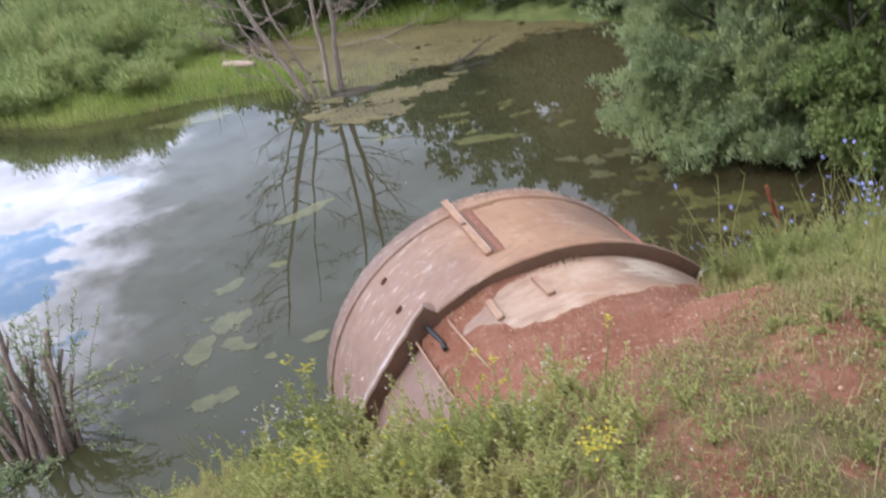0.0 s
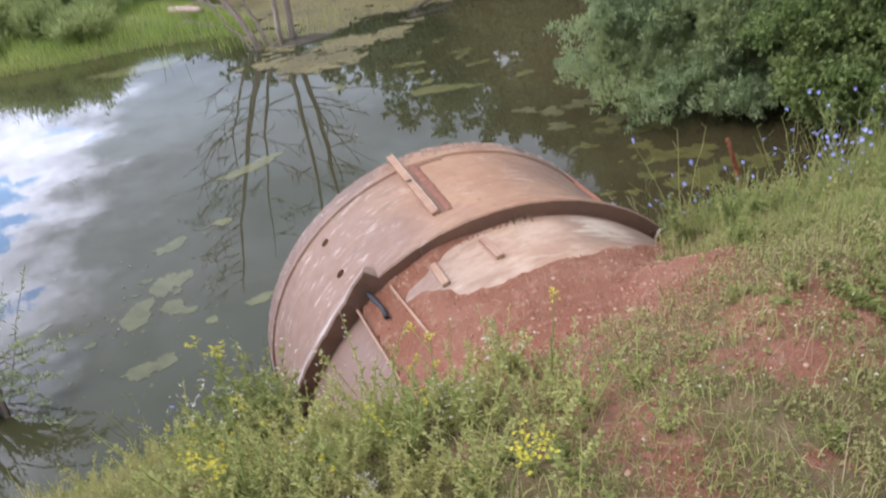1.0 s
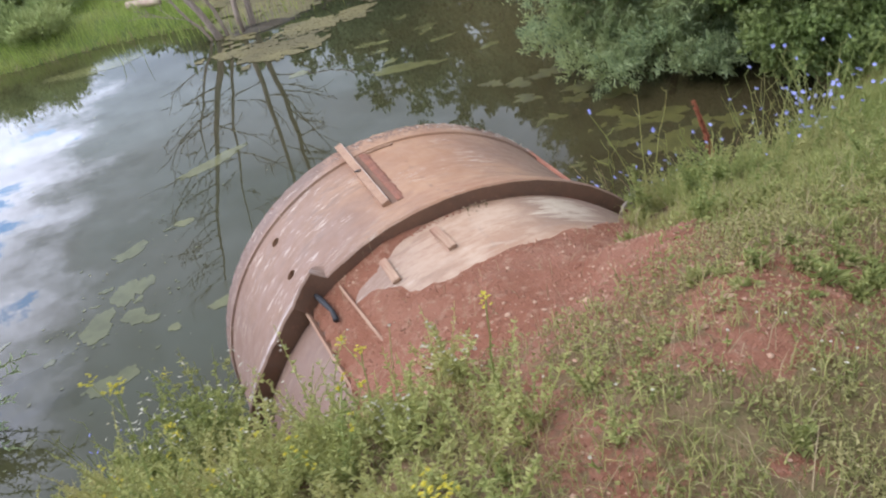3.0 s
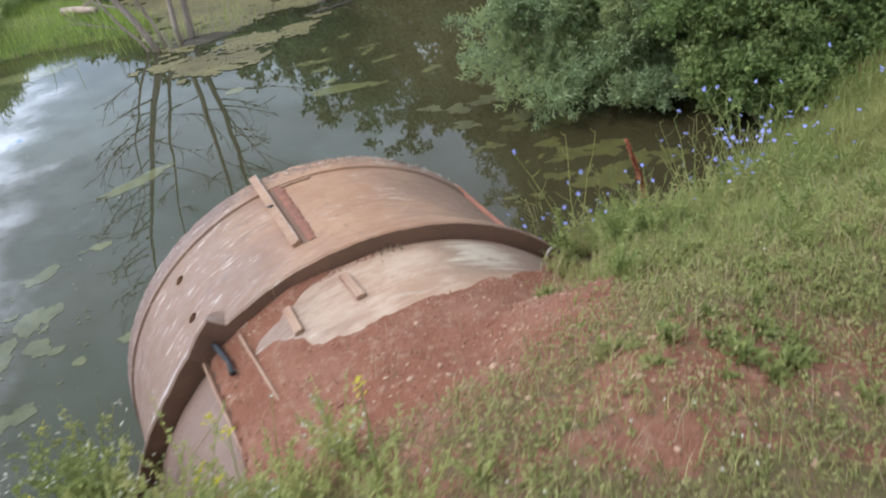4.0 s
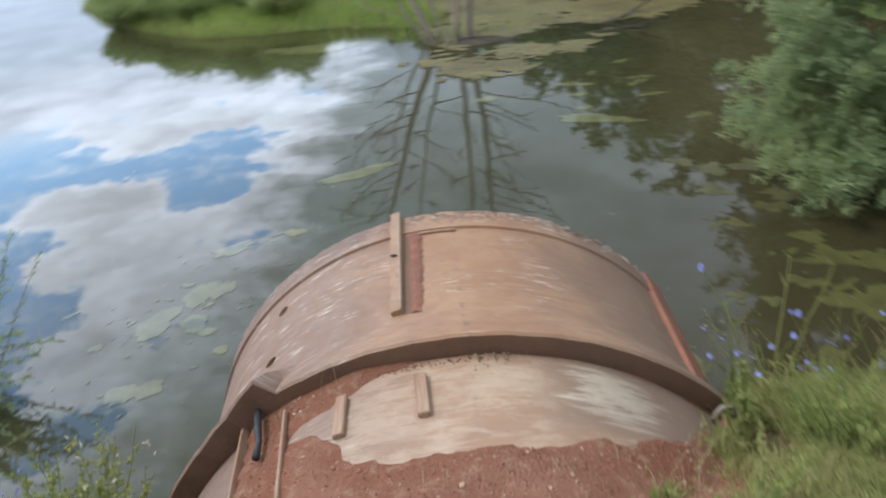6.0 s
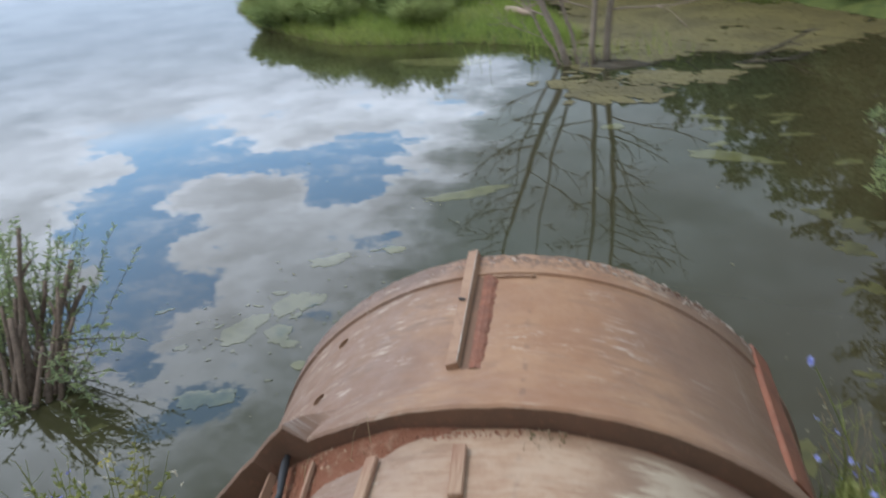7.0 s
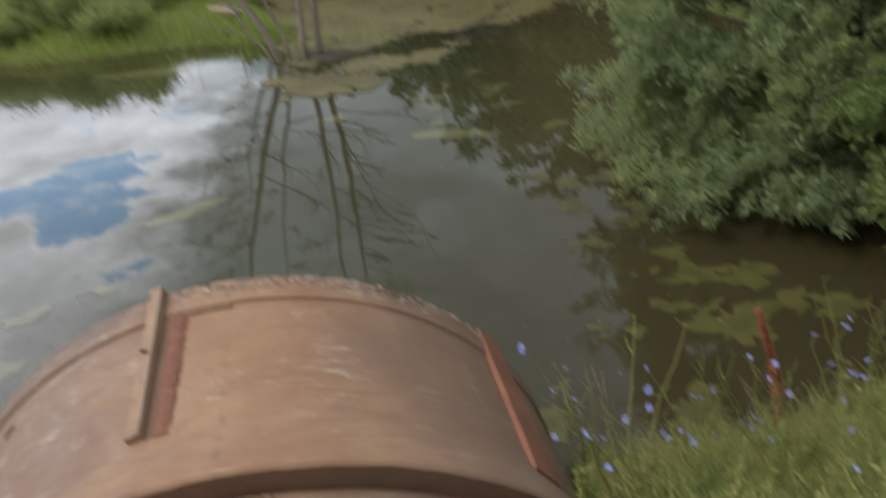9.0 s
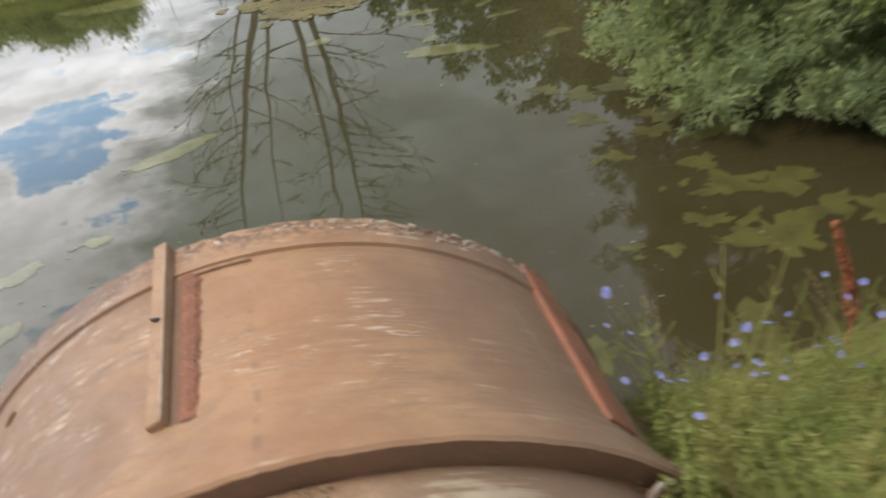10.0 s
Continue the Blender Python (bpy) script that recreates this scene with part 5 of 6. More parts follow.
def beside_eye(n):
    """Places close against the pipe's right flank, behind the lifting eye."""
    s, a = -1.5 + 0.35 * RNG.random(n), 55.0 + 14 * RNG.random(n)
    p = np.array([PIPE_M @ on_pipe(u, v, R_NEAR) for u, v in zip(s, a)])
    p[:, 2] = np.maximum(terrain(p[:, 0], p[:, 1])[0], p[:, 2] - 0.05)
    x, y = 1.98 + 0.24 * RNG.random(n), 5.10 + 0.50 * RNG.random(n)
    return np.concatenate([p, np.stack([x, y, terrain(x, y)[0]], 1)])


def broad_weed(h):
    """A rosette of broad leaves with a few short leafy stems."""
    w = thing("broad_leaf_weed", Matrix.Identity(4), "fresh green weed with broad crinkled leaves", "weed", "weeds on the bank")
    leaf = Geo()
    n = 20
    a = RNG.random(n) * 6.28
    leaf.leaves(RNG.normal(size=(n, 3)) * (0.012, 0.012, 0), np.stack([np.cos(a), np.sin(a), 0.25 + 0.7 * RNG.random(n)], 1), h * (0.5 + 0.5 * RNG.random(n)), h * 0.30 * (0.7 + 0.5 * RNG.random(n)))
    stems = Geo()
    for _ in range(3):
        p = stem_path(h * (0.8 + 0.5 * RNG.random()), h * 0.4)
        stems.tube(p, np.linspace(0.003, 0.0015, len(p)), 4)
        leaf_stem(leaf, p, 16, h * 0.36, h * 0.15)
    tagged(part("stem", stems, M_CLOVER, w), kind="stuff")
    tagged(part("foliage", leaf, M_CLOVER, w), kind="stuff")
    return w


def at_places(*rows):
    """Places on the ground from centre, spread and count."""
    out = []
    for x, y, sx, sy, n in rows:
        px, py = x + RNG.normal(size=n) * sx, y + RNG.normal(size=n) * sy
        out.append(np.stack([px, py, terrain(px, py)[0]], 1))
    return np.concatenate(out)


def spire_weed(x, y, h):
    """One straight stem, clothed in leaves to its tip."""
    w = thing("spire_weed", pose(x, y, gz(x, y) - 0.01), "upright bright green weed spire beside the pipe", "weed")
    g, leaf = Geo(), Geo()
    p = np.array(((0, 0, 0), (0.01, 0.0, h * 0.35), (-0.005, 0.01, h * 0.7), (-0.03, 0.02, h)))
    g.tube(p, (0.005, 0.004, 0.003, 0.0015), 5)
    for _ in range(3):
        q = stem_path(h * (0.35 + 0.2 * RNG.random()), h * 0.2)
        g.tube(q, np.linspace(0.003, 0.001, len(q)), 4)
        leaf_stem(leaf, q, 26, 0.045, 0.020)
    leaf_stem(leaf, p, 110, 0.050, 0.022)
    part("stem", g, M_CLOVER, w)
    tagged(part("foliage", leaf, M_CLOVER, w, "dense small green leaves"), kind="stuff")


def budding_weed(x, y, h):
    w = thing("budding_weed", pose(x, y, gz(x, y) - 0.01), "pale green leafy weed with whitish buds", "weed", "weeds on the bank")
    g, leaf, bud = Geo(), Geo(), Geo()
    for _ in range(8):
        p = stem_path(h * (0.65 + 0.4 * RNG.random()), h * 0.32)
        g.tube(p, np.linspace(0.0035, 0.0012, len(p)), 4)
        leaf_stem(leaf, p, 40, 0.040, 0.012)
        for _ in range(5):
            k = 0.55 + 0.45 * RNG.random()
            c = np.array([np.interp(k, np.linspace(0, 1, len(p)), p[:, i]) for i in range(3)]) + RNG.normal(size=3) * 0.02
            petals(bud, c, (RNG.normal() * 0.4, RNG.normal() * 0.4, 1), 5, 0.010, 0.005, 0.9)
    tagged(part("stem", g, M_FEATHER, w), kind="stuff")
    tagged(part("foliage", leaf, M_FEATHER, w), kind="stuff")
    tagged(part("bud", bud, M_WHITE, w, "whitish flower buds"), kind="stuff")


def yarrow(x, y, h, heads):
    w = thing("yarrow_plant", pose(x, y, gz(x, y) - 0.01), "yarrow with flat creamy white flower heads", "wildflower", "white wildflowers")
    g, leaf = Geo(), Geo()
    for i in range(heads):
        p = stem_path(h * (0.8 + 0.3 * RNG.random()), h * 0.3)
        g.tube(p, np.linspace(0.003, 0.002, len(p)), 4)
        leaf_stem(leaf, p[:4], 18, 0.035, 0.008)
        top = Geo()
        for _ in range(22):
            a, r = RNG.random() * 6.28, 0.024 * math.sqrt(RNG.random())
            petals(top, p[-1] + np.array((math.cos(a) * r, math.sin(a) * r, RNG.normal() * 0.002)), (0, 0, 1), 5, 0.0055, 0.004, 0.3)
        tagged(part("flower_head", top, M_WHITE, w, "flat creamy white flower head"), kind="stuff")
    tagged(part("stem", g, M_FEATHER, w), kind="stuff")
    tagged(part("foliage", leaf, M_FEATHER, w), kind="stuff")


spire_weed(2.0, 4.98, 0.42)
for x, y, h in ((0.84, 3.22, 0.24), (0.25, 3.44, 0.50), (0.62, 2.95, 0.22), (0.10, 3.05, 0.26)):
    budding_weed(x, y, h)
for x, y, h in ((-0.54, 4.24, 0.64), (-0.44, 4.04, 0.56), (-0.60, 4.06, 0.52), (-0.33, 4.18, 0.50), (-0.46, 3.82, 0.44), (-0.20, 4.12, 0.46), (-0.66, 3.86, 0.40), (-0.30, 3.78, 0.40)):
    bushy_weed(x, y, h)
for x, y, h, heads in ((-0.12, 2.76, 0.60, 3), (0.72, 2.12, 0.52, 4), (0.06, 2.16, 0.48, 3), (0.95, 2.95, 0.50, 1), (0.55, 3.02, 0.34, 2), (-0.62, 4.28, 0.62, 1), (-0.35, 3.45, 0.34, 2), (-1.15, 4.25, 0.34, 1)):
    tall_yellow(x, y, h, heads)
for x, y, h, heads in ((0.12, 2.73, 0.12, 1), (0.30, 2.62, 0.08, 4), (0.22, 2.58, 0.07, 3), (-0.30, 2.62, 0.16, 2), (-0.42, 2.55, 0.14, 2)):
    yarrow(x, y, h, heads)
stalk = thing("dry_stalk", pose(0.28, 3.18, gz(0.28, 3.18)), "single dry straw stalk leaning over the bank", "straw")
g = Geo()
g.tube([(0, 0, -0.01), (0.01, 0.22, 0.15), (0.03, 0.54, 1.46 - gz(0.28, 3.18))], (0.0035, 0.003, 0.002), 5)
part("stem", g, M_STRAW, stalk)
ob = white_flower(0.36)
ob.matrix_world = pose(0.58, 3.31, gz(0.58, 3.31) - 0.01)
LEAFY = "bushy green weed with narrow leaves on the bank"
scatter([lambda h=h: leafy_weed(h, LEAFY) for h in (0.18, 0.24, 0.30, 0.22)],
        np.concatenate([spots(46, 2.0, 5.2, 4.6, 5.9, 0.05, 1.6, 0.9), spots(20, 1.9, 4.6, 3.4, 5.4, 0.9, 3.4, 0.7), spots(26, 1.72, 2.6, 4.75, 5.95, 0.02, 2.5, 2.0), beside_eye(13)]))
scatter([lambda h=h: leafy_weed(h, "airy yellow-green weed with tiny leaves", M_FEATHER, 5, 30) for h in (0.16, 0.22, 0.30, 0.19, 0.26)],
        np.concatenate([spots(24, -2.0, 0.0, 2.6, 4.8, 0.08, 1.2, 0.9), spots(22, -0.6, 0.75, 2.45, 3.5, 0.4, 9, 0.92), at_places((0.38, 2.85, 0.26, 0.26, 30), (0.62, 3.05, 0.2, 0.15, 14), (0.05, 3.2, 0.2, 0.2, 12), (-0.25, 2.75, 0.3, 0.25, 14), (0.75, 2.3, 0.25, 0.25, 8))]))
scatter([lambda h=h: leafy_weed(h, "leafy light green weed with upright stems", M_FEATHER, 6, 36) for h in (0.20, 0.28, 0.34)],
        at_places((0.15, 2.55, 0.35, 0.25, 7), (-0.35, 3.1, 0.3, 0.3, 9)))
scatter([lambda h=h: yellow_weed(h) for h in (0.19, 0.25, 0.30)],
        np.concatenate([spots(2, -2.4, -0.1, 2.6, 4.5, 0.15, 1.3, 0.95), at_places((0.3, 2.9, 0.25, 0.25, 4), (-0.2, 2.95, 0.2, 0.2, 3))]), 0.85, 1.25)
scatter([lambda h=h: leafy_weed(h, "low leafy weed at the water's edge", M_FEATHER, 6, 40) for h in (0.16, 0.22, 0.28)], np.concatenate([spots(12, -1.6, -0.8, 3.9, 4.7, 0.05, 0.6, 2.0), at_places((-1.15, 4.25, 0.14, 0.12, 8), (-0.75, 3.75, 0.16, 0.18, 10))]))
scatter([lambda h=h: broad_weed(h) for h in (0.05, 0.07, 0.09)],
        np.concatenate([at_places((2.15, 3.15, 0.25, 0.16, 26), (2.6, 3.5, 0.35, 0.3, 16), (1.2, 1.9, 0.3, 0.2, 10), (2.4, 5.3, 0.18, 0.22, 10)), spots(50, 0.6, 3.8, 1.6, 4.8, 1.0, 9, 0.4)]))
scatter([lambda h=h, k=k: chicory(h, k) for h, k in ((0.52, 4), (0.66, 3), (0.58, 3), (0.74, 4))],
        np.concatenate([at_places((2.45, 5.5, 0.15, 0.15, 3), (2.0, 5.85, 0.08, 0.08, 2), (2.8, 5.75, 0.25, 0.3, 7), (3.3, 5.9, 0.3, 0.3, 9), (3.9, 6.1, 0.35, 0.35, 8), (4.6, 6.4, 0.3, 0.3, 7), (3.3, 5.2, 0.3, 0.25, 4)), at_places((-1.26, 4.5, 0.04, 0.04, 2))]), 0.75, 1.10)
scatter([lambda h=h: white_flower(h) for h in (0.06, 0.10, 0.16)],
        np.concatenate([spots(16, -2.2, 0.6, 2.4, 4.8, 0.3, 2.2, 0.7), spots(14, 0.3, 4.5, 1.6, 4.6, 1.2, 9, 0.6), at_places((1.72, 2.78, 0.18, 0.08, 11), (1.1, 2.6, 0.2, 0.2, 5), (-0.35, 2.6, 0.2, 0.15, 7))]), 0.6, 1.0)


def dock_plant(x, y):
    w = thing("dock_plant", pose(x, y, gz(x, y)), "rust-red seeding dock spike among green grass", "weed")
    g = Geo()
    path = np.array(((0, 0, 0), (0.0, 0.0, 0.28), (-0.05, -0.01, 0.52), (-0.13, -0.03, 0.78)))
    g.tube(path, (0.008, 0.007, 0.005, 0.003), 5)
    part("stem", g, M_DOCK, w)
    g = Geo()
    k = 0.35 + 0.65 * RNG.random(420)
    base = np.stack([np.interp(k, (0, 0.35, 0.68, 1), path[:, i]) for i in range(3)], 1)
    g.leaves(base, RNG.normal(size=(420, 3)) + (0, 0, 0.4), 0.040 * (1.3 - 0.8 * k), 0.018)
    part("seed_spike", g, M_DOCK, w, "dense rust-red seeds")
    g = Geo()
    g.leaves(np.zeros((8, 3)), RNG.normal(size=(8, 3)) * (1, 1, 0.2) + (0, 0, 0.5), 0.22, 0.05)
    part("leaf", g, M_WEED, w)


dock_plant(2.92, 6.32)


def seed_grass():
    w = thing("seeding_grass", Matrix.Identity(4), "tuft of tall pale grass with drooping seed heads", "grass", "seeding grass by the water")
    g, h = Geo(), Geo()
    for _ in range(7):
        p = stem_path(0.26 + 0.24 * RNG.random(), 0.12, 1.0, 6)
        g.tube(p, np.linspace(0.0013, 0.0007, 6), 3)
        k = RNG.random(26)
        h.leaves(p[-2] + (p[-1] - p[-2]) * k[:, None] * 1.1, RNG.normal(size=(26, 3)) * 0.3 + (p[-1] - p[-2]) * 8, 0.012, 0.0035)
    tagged(part("stem", g, M_STRAW, w), kind="stuff")
    tagged(part("seed_head", h, M_STRAW, w, "pale seed heads"), kind="stuff")
    return w


scatter([seed_grass, seed_grass], np.concatenate([spots(8, 1.9, 3.4, 5.5, 7.6, 0.03, 0.8, 0.98)]))


# ---- stones and clods on the bare soil ----
def stone(size, mat, label):
    bm = bmesh.new()
    bmesh.ops.create_icosphere(bm, subdivisions=1, radius=size)
    for v in bm.verts:
        v.co *= 1 + 0.35 * (RNG.random() - 0.5)
        v.co.z *= 0.62
    me = bpy.data.meshes.new("stone")
    bm.to_mesh(me)
    bm.free()
    me.materials.append(mat)
    me.shade_smooth()
    return tagged(new("stone", me), label, "stone", "stones on the soil")


def soil_spots(n, x0, x1, y0, y1):
    x, y = x0 + RNG.random(n * 60) * (x1 - x0), y0 + RNG.random(n * 60) * (y1 - y0)
    z, soil = terrain(x, y)
    qx, qy = x - PIPE_C[0], y - PIPE_C[1]
    q, s = qx * PIPE_U[0] + qy * PIPE_U[1], -qx * math.sin(PIPE_YAW) + qy * math.cos(PIPE_YAW)
    ok = (soil > 0.45) & (s < -0.78) & (signed(s, q, BARE_SQ) < -0.03) & (q > -0.8)
    return np.stack([x, y, z], 1)[ok][:n]


for kind, (mat, label, n, small, large) in enumerate(((M_STONE, "small pale pebble lying on red soil", 95, 0.004, 0.013), (M_CLOD, "red clay lump lying on bare soil", 55, 0.005, 0.016))):
    bases = []
    for i, p in enumerate(soil_spots(n, -0.1, 4.0, 2.2, 4.9)):
        m = Matrix.Translation(p) @ Matrix.Rotation(RNG.random() * 6, 4, "Z")
        if i < 4:
            ob = stone(1.0, mat, label)
            ob.matrix_world = m
            bases.append(ob)
        else:
            ob = copy_thing(bases[i % 4], m)
        w = small + (large - small) * RNG.random() ** 2
        ob.scale = (w, w, w)
for x, y, w, mat, label in ((1.56, 2.99, 0.027, M_CLOD, "fist-sized red stone lying on bare soil"), (1.62, 2.93, 0.014, M_STONE, "pale broken stone lying on bare soil")):
    ob = stone(1.0, mat, label)
    ob.matrix_world = Matrix.Translation((x, y, gz(x, y) + w * 0.3))
    ob.scale = (w, w, w)


def fragments():
    n = 120
    t = RNG.random(n)
    x, y = 0.9 + 1.1 * t + RNG.normal(size=n) * 0.25, 3.75 - 0.9 * t + RNG.normal(size=n) * 0.28
    z = terrain(x, y)[0]
    bases = []
    for i in range(n):
        m = Matrix.Translation((x[i], y[i], z[i] + 0.004)) @ Matrix.Rotation(RNG.random() * 6, 4, "Z") @ Matrix.Rotation(RNG.normal() * 0.3, 4, "X")
        if i < 6:
            ob = stone(1.0, M_STONE if i < 4 else M_CLOD, "small flat broken stone lying on the turf")
            ob.matrix_world = m
            bases.append(ob)
        else:
            ob = copy_thing(bases[i % 6], m)
        w = 0.004 + 0.013 * RNG.random() ** 2.2
        ob.scale = (w * 1.3, w, w * 0.6)


fragments()


def build_gravel():
    for name, mat, tries, low, high, label in (("soil_crumbs", M_CLOD, 8500, 0.0015, 0.006, "loose crumbs of red clay"), ("pale_chips", M_STONE, 1500, 0.002, 0.008, "small pale chips of stone scattered over red soil")):
        p = soil_spots(tries, -0.2, 4.2, 1.6, 4.9)
        n = len(p)
        w = low + high * RNG.random(n) ** 2.5
        shape = np.array(((1, 0, 0), (-0.5, 0.87, 0), (-0.5, -0.87, 0), (0.1, 0, 0.9)))
        v = p[:, None] + (shape[None] + RNG.normal(size=(n, 4, 3)) * 0.25) * w[:, None, None]
        i = np.arange(n)[:, None] * 4
        g = Geo()
        g.add_np(v.reshape(-1, 3), np.concatenate([i + (0, 1, 3), i + (1, 2, 3), i + (2, 0, 3)], 0))
        tagged(new(name, g.mesh(name, mat)), label, "soil", kind="stuff")


build_gravel()


# ---- dead trees standing in the shallows ----
def limb(g, start, way, length, r0, r1, droop=0.0, n=6, wander=0.08):
    way = np.asarray(way, float) / np.linalg.norm(way)
    pts, p = [np.asarray(start, float)], np.asarray(start, float)
    for _ in range(n - 1):
        way = way + RNG.normal(size=3) * wander + (0, 0, droop)
        way /= np.linalg.norm(way)
        p = p + way * length / (n - 1)
        pts.append(p)
    g.tube(pts, np.linspace(r0, r1, n), 6 if r0 > 0.02 else 4, 0.15)
    return np.array(pts)


def dead_tree(x, y, knots, r, branches, lefty, reach, label):
    """knots: offsets of the trunk (dx, dy, z) from its foot."""
    w = thing("dead_tree", pose(x, y, -0.15), label, "tree", "dead trees in the shallows")
    path = np.array(knots, float)
    k = np.linspace(0, 1, 16)
    fine = np.stack([np.interp(k, path[:, 2] / path[-1, 2], path[:, i]) for i in range(3)], 1)
    fine[1:-1] += RNG.normal(size=(14, 3)) * (0.018, 0.018, 0)
    g = Geo()
    g.tube(fine, np.interp(k, (0, 0.06, 1), (r * 1.35, r, r * 0.22)), 9, 0.18)
    trunk = part("trunk", g, M_DEADWOOD, w, "grey barkless trunk", True)
    for b in range(branches):
        t = 0.17 + 0.80 * (b + RNG.random() * 0.7) / branches
        start = np.array([np.interp(t, k, fine[:, i]) for i in range(3)])
        side = -1 if RNG.random() < lefty else 1
        a = RNG.normal() * 0.55
        way = np.array((side * math.cos(a), math.sin(a), 0.05 + 0.45 * RNG.random()))
        length = (0.55 + 1.45 * RNG.random()) * (1.15 - 0.5 * t) * reach
        g = Geo()
        pts = limb(g, start, way, length, r * 0.26 * (1.1 - 0.6 * t), 0.0055, 0.035, 8, 0.09)
        for m in range(5):
            i = 2 + m if m < 5 else 6
            d = pts[i] - pts[i - 1]
            sub = limb(g, pts[i], d / np.linalg.norm(d) + RNG.normal(size=3) * (0.45, 0.45, 0.35) + (0, 0, 0.22), length * 0.40 * RNG.random() + 0.16, 0.007, 0.004, 0.03, 6, 0.10)
            if RNG.random() < 0.6:
                d = sub[3] - sub[2]
                limb(g, sub[3], d / np.linalg.norm(d) + RNG.normal(size=3) * 0.45, 0.12 + 0.2 * RNG.random(), 0.006, 0.004, 0.02, 4, 0.1)
        part("branch", g, M_DEADWOOD, trunk, "", True)
    return w


DEAD = "bare grey dead tree standing in shallow water"
dead_tree(-2.63, 16.40, ((0, 0, 0), (-0.16, 0.0, 0.5), (-0.52, 0.0, 1.35), (-0.88, 0, 2.25), (-1.14, 0, 2.9), (-1.50, 0.1, 3.9), (-1.95, 0.2, 5.6)), 0.064, 22, 0.88, 1.05, DEAD)
dead_tree(-2.52, 16.50, ((0, 0, 0), (-0.13, 0.1, 0.65), (-0.45, 0.1, 1.55), (-0.69, 0.15, 2.55), (-0.90, 0.2, 3.5), (-1.12, 0.2, 4.9)), 0.036, 8, 0.5, 0.55, DEAD)
dead_tree(-2.22, 16.40, ((0, 0, 0), (0.02, 0, 1.0), (0.03, 0, 2.2), (-0.04, 0.05, 3.7), (-0.12, 0.1, 4.8), (-0.15, 0.1, 6.0)), 0.054, 15, 0.65, 0.6, DEAD)
dead_tree(-2.03, 16.52, ((0, 0, 0), (0.06, 0, 0.8), (0.16, 0, 1.8), (0.16, 0, 3.0), (0.14, 0.05, 4.0), (0.06, 0.1, 5.0), (0.05, 0.1, 6.0)), 0.062, 28, 0.10, 0.95, DEAD)
dead_tree(-2.75, 16.45, ((0, 0, 0), (-0.55, 0.1, 0.9), (-1.0, 0.2, 1.9), (-1.2, 0.2, 3.0)), 0.03, 6, 0.9, 0.6, "thin leaning dead stem standing in shallow water")


def mud_bank():
    """Low mound of mud and roots at the dead trees' feet."""
    n, m = 40, 10
    k = np.arange(n) * 2 * math.pi / n
    rows = []
    for j in range(m):
        r = 1 - j / (m - 1)
        w = 1 + 0.15 * np.sin(3 * k + 1) + 0.1 * np.sin(7 * k)
        rows.append(np.stack([np.cos(k) * 0.85 * r * w, np.sin(k) * 0.33 * r * w, -0.06 + 0.14 * (1 - r**2) + 0.02 * np.sin(5 * k + j)], 1))
    g = Geo()
    g.add(np.concatenate(rows), [(j * n + i, j * n + (i + 1) % n, (j + 1) * n + (i + 1) % n, (j + 1) * n + i) for j in range(m - 1) for i in range(n)])
    ob = new("mud_mound", g.mesh("mud_mound", M_MUD, True))
    ob.matrix_world = pose(-1.9, 16.5, 0, 0, 0, 12)
    tagged(ob, "dark mud mound round the dead trees' feet", "mud")


mud_bank()


def sunken_branch(x, y, turn, length):
    ob = thing("fallen_branch", pose(x, y, 0.0, 0, 0, turn), "dark dead branch lying half sunk in water", "branch", "fallen branches")
    g = Geo()
    pts = limb(g, (0, 0, -0.025), (1, 0, 0.0), length, 0.034, 0.008, 0.0, 8, 0.09)
    part("stem", g, M_BARK, ob, "", True)
    for i in range(2, 8):
        g = Geo()
        limb(g, pts[i - 1], (0.6, RNG.normal(), 0.5 * RNG.random()), length * 0.25, 0.014, 0.004, 0.0, 5, 0.12)
        part("twig", g, M_BARK, ob)


for x, y, turn, length in ((-1.6, 16.4, 20, 2.2), (-0.9, 16.9, 32, 1.8), (-0.2, 16.7, 40, 1.5), (0.2, 17.6, 15, 1.2)):
    sunken_branch(x, y, turn, length)

log = thing("driftwood_log", pose(-4.95, 19.9, gz(-4.95, 19.9) + 0.16, 0, 0, -46), "bleached broken log lying on the grassy spit", "log")
g = Geo()
limb(g, (-0.6, 0, -0.03), (1, 0, 0.06), 1.5, 0.11, 0.07, 0.0, 7, 0.04)
part("wood", g, M_DRIFT, log, "", True)
g = Geo()
limb(g, (0.1, 0.0, 0.05), (0.7, 0.5, 0.25), 0.5, 0.04, 0.015, 0.0, 5, 0.05)
part("broken_stub", g, M_DRIFT, log)


